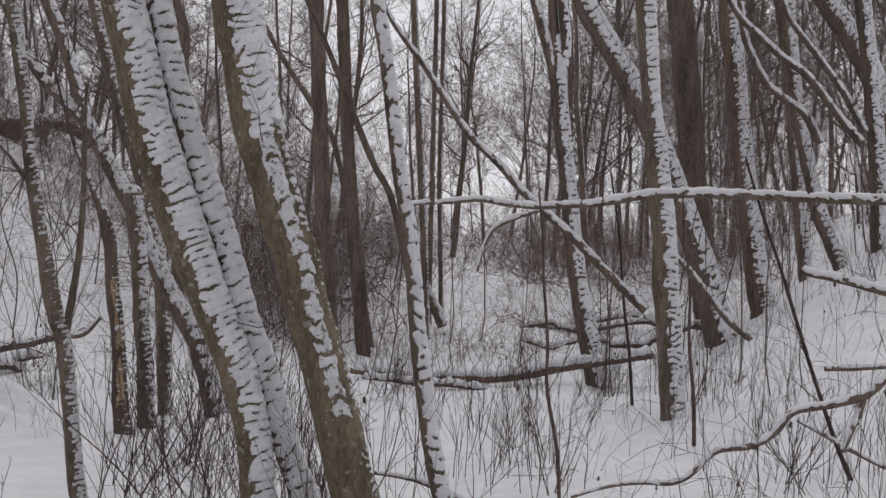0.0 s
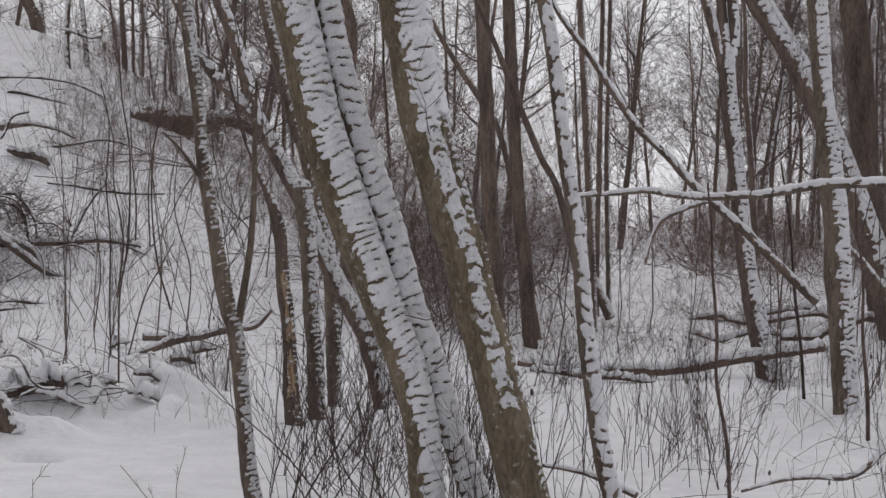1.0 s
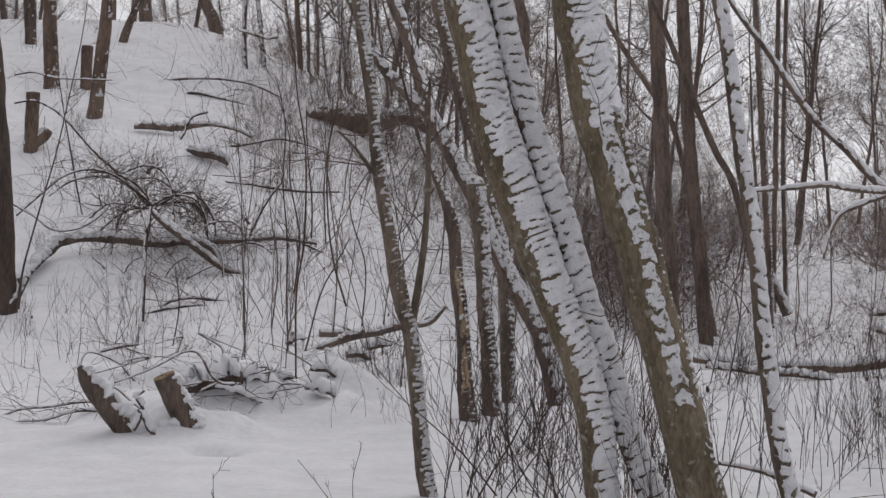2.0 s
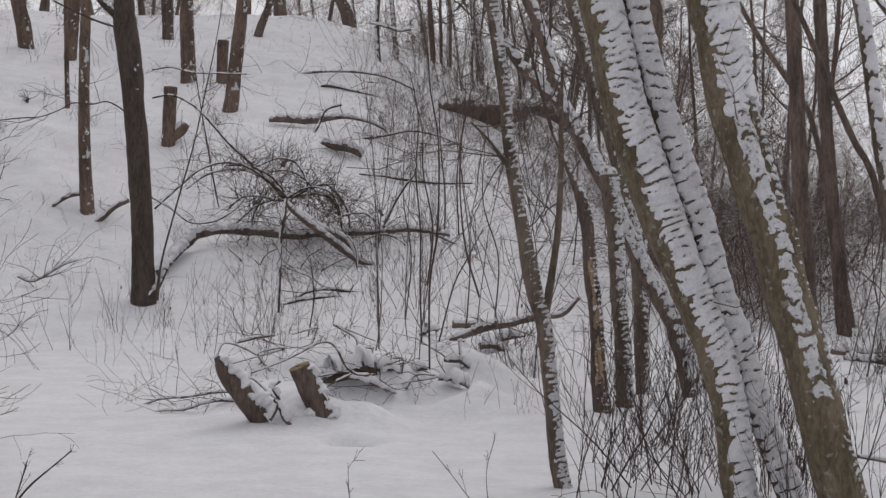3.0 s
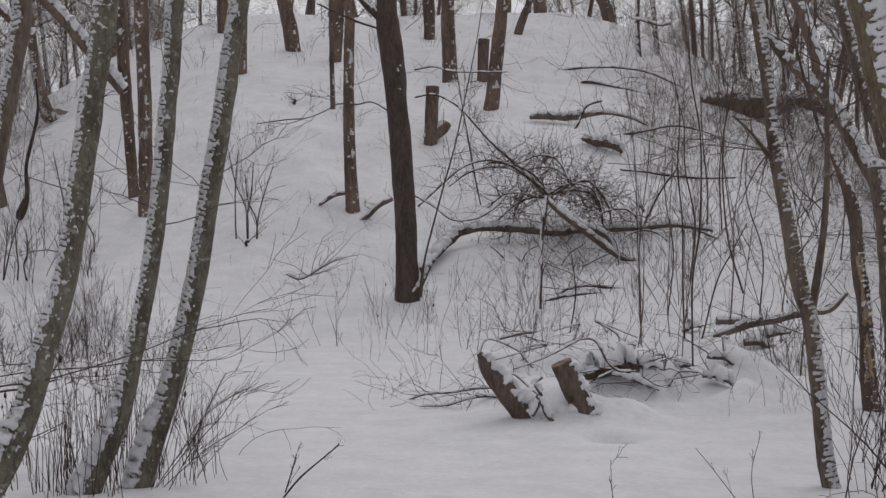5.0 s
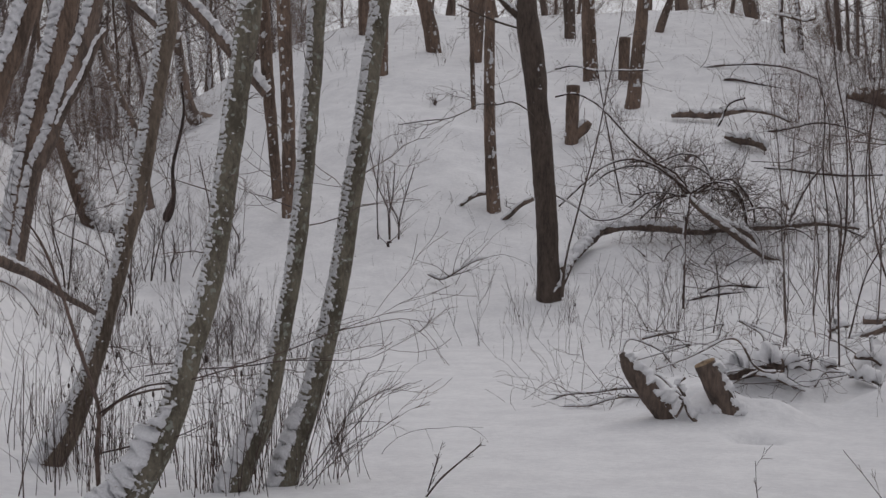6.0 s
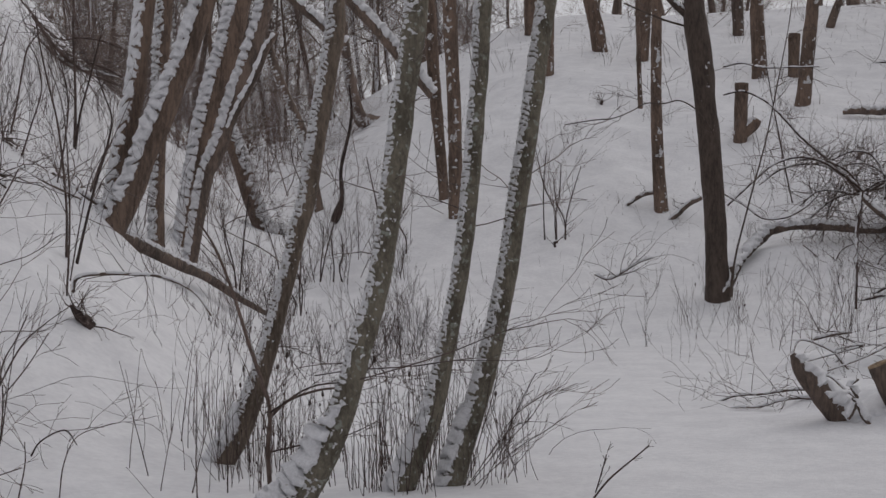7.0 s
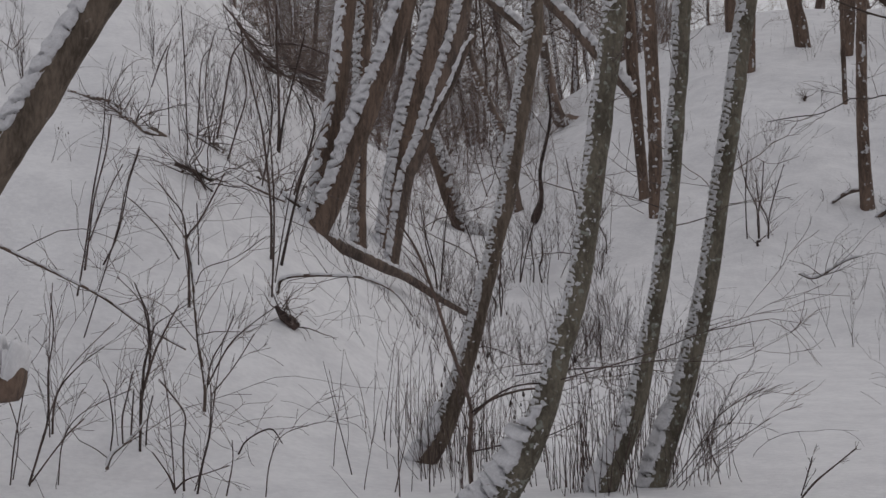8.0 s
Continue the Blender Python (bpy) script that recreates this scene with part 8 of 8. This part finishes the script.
fallen("slender dark twiggy stem standing in the snow", [(-16.67, 18.98, 0.98, 0.012), (-16.69, 18.96, 1.29, 0.011), (-16.77, 18.89, 1.60, 0.010), (-16.81, 18.85, 2.01, 0.006)], bark=TWIG_DARK, bare=True, name='young_stem', category='sapling', twigs=8, shoots=0.6, seed=252)

# ---- undergrowth ----
def polar(rng, b0, b1, r0, r1):
    b, r = radians(rng.uniform(b0, b1)), math.sqrt(rng.uniform(r0 * r0, r1 * r1))
    return -r * math.sin(b), r * math.cos(b)


def shrub_kind(seed, stems, height, radius, depth, kids, lean=0.35, bend=0.18, rise=0.12, mat=None, label="", spread=0.6, foot=0.15, name="shrub", bud=0.0, dusted=False):
    """One shrub at the origin: each stem with its own twigs; bud: share of stems that end in a dark seed head."""
    rng = np.random.default_rng(seed)
    thing = anchor(name, (0, 0, 0), label, "shrub", name.replace("_", " ") + "s of the undergrowth")
    dust = Buf() if dusted else None
    for i in range(stems):
        a = Buf()
        twig = Buf()
        into = twig if name in ("sapling", "thicket") else a
        d = np.append(rng.normal(size=2) * lean, 1.0)
        p = np.append(rng.normal(size=2) * foot, -0.12)
        h = height * rng.uniform(0.5, 1.15)
        run = wander(rng, p, d, h, radius * rng.uniform(0.7, 1.2), 8, bend, rise * rng.uniform(-0.5, 1.5), 0.3)
        tube(a, run, 4)
        for j in range(kids):
            k = rng.integers(2, len(run) - 1)
            t = unit(run[k + 1, :3] - run[k, :3])
            sprout(into, rng, run[k, :3], t + spread * unit(rng.normal(size=3)), h * rng.uniform(0.15, 0.5), run[k, 3] * 0.6, depth - 1, 3, bend * 1.3, rise, 4, spread, 0.0016, dust)
        if rng.uniform() < bud:
            tip = run[-1]
            w = rng.uniform(0.006, 0.012)
            tube(a, np.array([(*tip[:3], 0.002), (*(tip[:3] + (0, 0, 0.012)), w), (*(tip[:3] + (0.004, 0, 0.03)), w * 0.8), (*(tip[:3] + (0.006, 0, 0.042)), 0.002)]), 6)
        stem = part("stem", a.mesh("stem", mat or TWIG), thing)
        if twig.v:
            tagged(part("twig_growth", twig.mesh("twig_growth", mat or TWIG), stem), kind="stuff")
    if dusted and dust.v:
        tagged(part("snow", dust.mesh("snow", SNOW), thing, "snow lying on the twigs"), kind="stuff")
    return thing


def scatter(kinds, rng, n, b0, b1, r0, r1, s0=0.7, s1=1.3):
    for i in range(n):
        x, y = polar(rng, b0, b1, r0, r1)
        s = rng.uniform(s0, s1)
        m = Matrix.Translation((x, y, float(ground(x, y)))) @ Matrix.Rotation(rng.uniform(0, 6.28), 4, "Z") @ Matrix.Diagonal((s, s, s, 1))
        copy_thing(kinds[rng.integers(len(kinds))], m)


def clear_away(things):
    for ob in things:
        for o in (*ob.children_recursive, ob):
            bpy.data.objects.remove(o)


rng = np.random.default_rng(5)
whips = [shrub_kind(100 + i, 4, 1.0, 0.0034, 1, 3, lean=0.3, bend=0.16, mat=TWIG_DARK, label="thin bare whips standing in the snow", bud=0.15) for i in range(6)]
scatter(whips, rng, 84, -16, 11, 9.2, 24)
scatter(whips, rng, 7, 12, 22, 18, 27)
scatter(whips, rng, 22, 20.5, 28, 20.5, 28)
scatter(whips, rng, 20, 33.5, 42, 12.5, 24)
scatter(whips, rng, 5, 43, 57, 13, 22, 0.6, 1.1)
scatter(whips, rng, 20, 3.0, 10.5, 9.6, 14, 0.8, 1.6)
reeds = [shrub_kind(130 + i, 9, 0.75, 0.0040, 1, 1, lean=0.10, foot=0.22, bend=0.08, mat=TWIG_DARK, label="clump of straight bare stalks in the snow", name="stalk_clump", bud=0.12) for i in range(4)]
scatter(reeds, rng, 32, 33.0, 42, 11.2, 13.2, 0.6, 1.3)
scatter(reeds, rng, 10, -15, 12, 9.8, 17)
saplings = [shrub_kind(150 + i, 2, 3.4, 0.0085, 2, 8, lean=0.12, bend=0.12, label="tall thin bare sapling with fine side twigs", name="sapling") for i in range(5)]
scatter(saplings, rng, 6, 12, 17.5, 17, 24)
scatter(saplings, rng, 30, -16, 12, 15, 34, 0.8, 1.5)
scatter(saplings, rng, 3, 44, 50, 20, 28, 0.5, 0.8)
bushes = [shrub_kind(170 + i, 5, 1.6, 0.006, 2, 11, lean=0.6, foot=0.35, bend=0.3, rise=0.05, spread=1.0, label="dense tangled bare bush", mat=TWIG_RED, name="bush", dusted=True) for i in range(5)]
scatter(bushes, rng, 36, -7, 4, 38, 62, 0.8, 1.7)
scatter(bushes, rng, 11, -8, 2, 25, 34, 0.5, 1.0)
scatter(bushes, rng, 8, -8, -2, 30, 40, 1.4, 2.0)
scatter(bushes, rng, 26, 2, 10, 24, 46, 0.6, 1.3)
scatter(bushes, rng, 14, 3, 7.5, 24, 34, 0.8, 1.5)
scatter(bushes, rng, 24, -16, -4, 28, 50, 0.8, 1.5)
scatter(bushes, rng, 16, 9.5, 15, 32, 48, 0.7, 1.5)
scatter(bushes, rng, 26, 40.5, 46, 30, 52, 0.7, 1.4)
scatter(bushes, rng, 13, 10.3, 15.3, 39.5, 44, 0.7, 1.1)
scatter(bushes, rng, 12, 14.8, 18.0, 34, 42, 0.6, 1.1)
scatter(bushes, rng, 6, 44.5, 48, 28, 36, 0.3, 0.6)
scatter(bushes, rng, 22, 24, 37, 50, 60, 0.6, 1.2)
scatter(bushes, rng, 22, 13, 27, 52, 61, 0.5, 1.2)
scatter(bushes, rng, 18, 45.5, 54, 33, 42, 0.9, 1.6)
scatter(bushes, rng, 18, 12, 18, 44, 57, 0.9, 1.7)
thickets = [shrub_kind(210 + i, 5, 4.2, 0.011, 2, 16, lean=0.4, foot=0.6, bend=0.3, rise=0.04, spread=1.1, label="tall dense thicket of bare stems dusted with snow", mat=TWIG_RED, name="thicket", dusted=True) for i in range(4)]
scatter(thickets, rng, 12, 2.4, 7.5, 28, 38, 0.7, 1.1)
scatter(thickets, rng, 10, -16, -8, 32, 52, 0.8, 1.4)
scatter(thickets, rng, 26, 2.6, 9.0, 28, 39, 0.75, 1.15)
scatter(thickets, rng, 14, -4, 3, 36, 54, 0.5, 0.9)
scatter(thickets, rng, 16, 33, 39.5, 54, 66, 0.8, 1.3)
scatter(thickets, rng, 14, 36, 43, 46, 62, 0.9, 1.4)
scatter(thickets, rng, 4, 11, 14.5, 38, 48, 0.7, 1.1)
scatter(thickets, rng, 18, -15, 4, 30, 58, 0.4, 0.8)
scatter(thickets, rng, 10, 40.5, 47, 42, 64, 0.7, 1.2)
scatter(thickets, rng, 16, 37.5, 46, 36, 52, 0.7, 1.1)
scatter(thickets, rng, 7, -12, 1, 30, 42, 0.35, 0.6)
airy = [shrub_kind(190 + i, 5, 1.1, 0.0056, 2, 5, lean=0.38, bend=0.12, rise=0.16, mat=TWIG_DARK, label="open bare shrub with fine rising twigs", name="open_shrub") for i in range(5)]
scatter(airy, rng, 7, 3.5, 10, 9.8, 14, 0.8, 1.3)
scatter(airy, rng, 3, 15.5, 18, 23, 29, 0.8, 1.3)
scatter(airy, rng, 15, 35.5, 41.5, 17, 27, 0.6, 1.2)
scatter(whips, rng, 12, 34, 42, 17, 27, 0.8, 1.5)
scatter(airy, rng, 5, 46.5, 56, 16, 27, 0.6, 1.1)
scatter(airy, rng, 6, 45, 49, 20, 28, 0.7, 1.2)
scatter(airy, rng, 8, 36, 41, 22, 34, 0.8, 1.4)
scatter(airy, rng, 20, 22, 34, 28, 50, 0.3, 0.8)
scatter(airy, rng, 2, 31.5, 33, 11, 12.5, 0.4, 0.6)
scatter(airy, rng, 5, 15, 24, 26, 33, 0.6, 1.1)
scatter(airy, rng, 22, -15, 10, 9.8, 20, 0.5, 1.0)
brush = [shrub_kind(230 + i, 10, 2.0, 0.006, 2, 7, lean=0.9, foot=0.5, bend=0.3, rise=-0.13, label="tangle of arched dead stems in the snow", name="brush_pile") for i in range(4)]
scatter(brush, rng, 5, 17.5, 21.8, 27.5, 31, 0.4, 0.7)
scatter(brush, rng, 4, 12.5, 17, 28, 36, 0.6, 1.0)
scatter(whips, np.random.default_rng(31), 12, 12.1, 14.7, 14.8, 20.4, 0.3, 0.8)
scatter(airy, np.random.default_rng(32), 5, 12.1, 14.7, 15.6, 20.4, 0.35, 0.6)
scatter(bushes, np.random.default_rng(33), 12, -13, -4.5, 27, 42, 0.7, 1.3)
clear_away(brush + whips + reeds + saplings + bushes + thickets + airy)

# fine stalks and dry grass, past counting
stalk = Buf()
for b0, b1, r0, r1, n in ((-16, 12, 9, 30, 230), (12, 24, 20, 32, 50), (31, 44, 11, 26, 240), (42, 57, 9.5, 24, 40), (19, 34, 22, 52, 420)):
    for i in range(n):
        x, y = polar(rng, b0, b1, r0, r1)
        run = wander(rng, (x, y, float(ground(x, y)) - 0.05), np.append(rng.normal(size=2) * 0.4, 1.0), rng.uniform(0.12, 0.6), rng.uniform(0.0014, 0.0028), 5, 0.2, 0.0, 0.5)
        tube(stalk, run, 3)
for b0, b1, r0, r1, n in ((-16, 11, 9.5, 24, 190), (12, 23, 19, 30, 40), (31, 44, 11, 24, 150), (43, 57, 10, 26, 24)):
    for i in range(n):
        x, y = polar(rng, b0, b1, r0, r1)
        long = rng.uniform(0.5, 1.5)
        run = wander(rng, (x, y, float(ground(x, y)) - 0.05), np.append(rng.normal(size=2) * 0.7, 1.0), long, rng.uniform(0.0018, 0.0032), 8, 0.22, rng.uniform(-0.22, 0.0), 0.45)
        tube(stalk, run, 3)
        for j in range(rng.integers(0, 4)):
            k = rng.integers(2, 8)
            tube(stalk, wander(rng, run[k, :3], run[k, :3] - run[k - 1, :3] + rng.normal(size=3) * 0.06, long * rng.uniform(0.2, 0.45), 0.0016, 4, 0.3, -0.05, 0.6), 3)
tagged(new("dry_stalks", stalk.mesh("dry_stalks", TWIG_DARK)), "thin dry stalks and twigs poking through the snow", "undergrowth", kind="stuff")


# ---- the wood behind ----
def wood_tree(seed, height, radius, low, limbs):
    """A bare forest tree at the origin."""
    rng = np.random.default_rng(seed)
    thing = anchor("forest_tree", (0, 0, 0), "tall bare winter tree with dark bark and fine branches", "tree", "trees of the wood")
    a, b, c = Buf(), Buf(), Buf()
    run = wander(rng, (0, 0, -0.4), (rng.normal() * 0.1, rng.normal() * 0.1, 1), height, radius, 14, 0.07, 0.02, 0.12)
    tube(a, resample(run, 0.5), 8, 0.05, seed)
    for i in range(limbs):
        k = rng.uniform(low, 0.97)
        j = min(int(k * 14), 13)
        q = run[j, :3] + (run[j + 1, :3] - run[j, :3]) * rng.uniform()
        d = unit(np.append(rng.normal(size=2), rng.uniform(0.3, 1.1)))
        sprout(b, rng, q, d, rng.uniform(1.2, 3.6) * (1.15 - 0.6 * k), max(run[j, 3] * 0.35, 0.012), 2, 4, 0.22, 0.06, 6, 0.8, 0.005)
    fine = resample(run[:9], 0.12)
    snow_coat(c, fine, (0.8, -0.5, 0.2), 1.0, 0.02, 0.45, 0.2, seed, cell=0.05)
    part("trunk", a.mesh("trunk", BARK_DARK), thing)
    tagged(part("crown", b.mesh("crown", TWIG), thing), kind="stuff")
    part("snow", c.mesh("snow", SNOW), thing)
    return thing


wood = [wood_tree(300 + i, 10 + 1.0 * i, 0.055 + 0.012 * i, 0.12 + 0.03 * (i % 4), 26) for i in range(7)]
scatter(wood, rng, 34, -19, -8, 30, 75, 0.8, 1.2)
scatter(wood, rng, 10, -8, -3, 34, 75, 0.8, 1.1)
scatter(wood, rng, 7, -4, 2, 55, 100, 0.7, 1.0)
scatter(wood, rng, 20, 3, 12, 38, 75, 0.8, 1.1)
scatter(wood, rng, 10, 12, 18, 46, 60, 0.7, 1.0)
scatter(wood, rng, 30, -19, 12, 75, 125, 0.8, 1.2)
scatter(wood, rng, 36, 11, 36, 60, 90, 0.8, 1.2)
scatter(wood, rng, 14, 37, 47, 55, 90, 0.7, 1.0)
scatter(wood, rng, 30, 33, 46, 50, 88, 0.8, 1.1)
scatter(wood, rng, 12, 47, 60, 36, 60, 0.8, 1.1)
# out-of-view trees round the back, thickened to block low sky light
scatter(wood, rng, 75, 62, 335, 16, 75, 0.8, 1.3)
scatter(wood, np.random.default_rng(34), 5, -9.5, -5, 45, 75, 0.8, 1.1)
clear_away(wood)
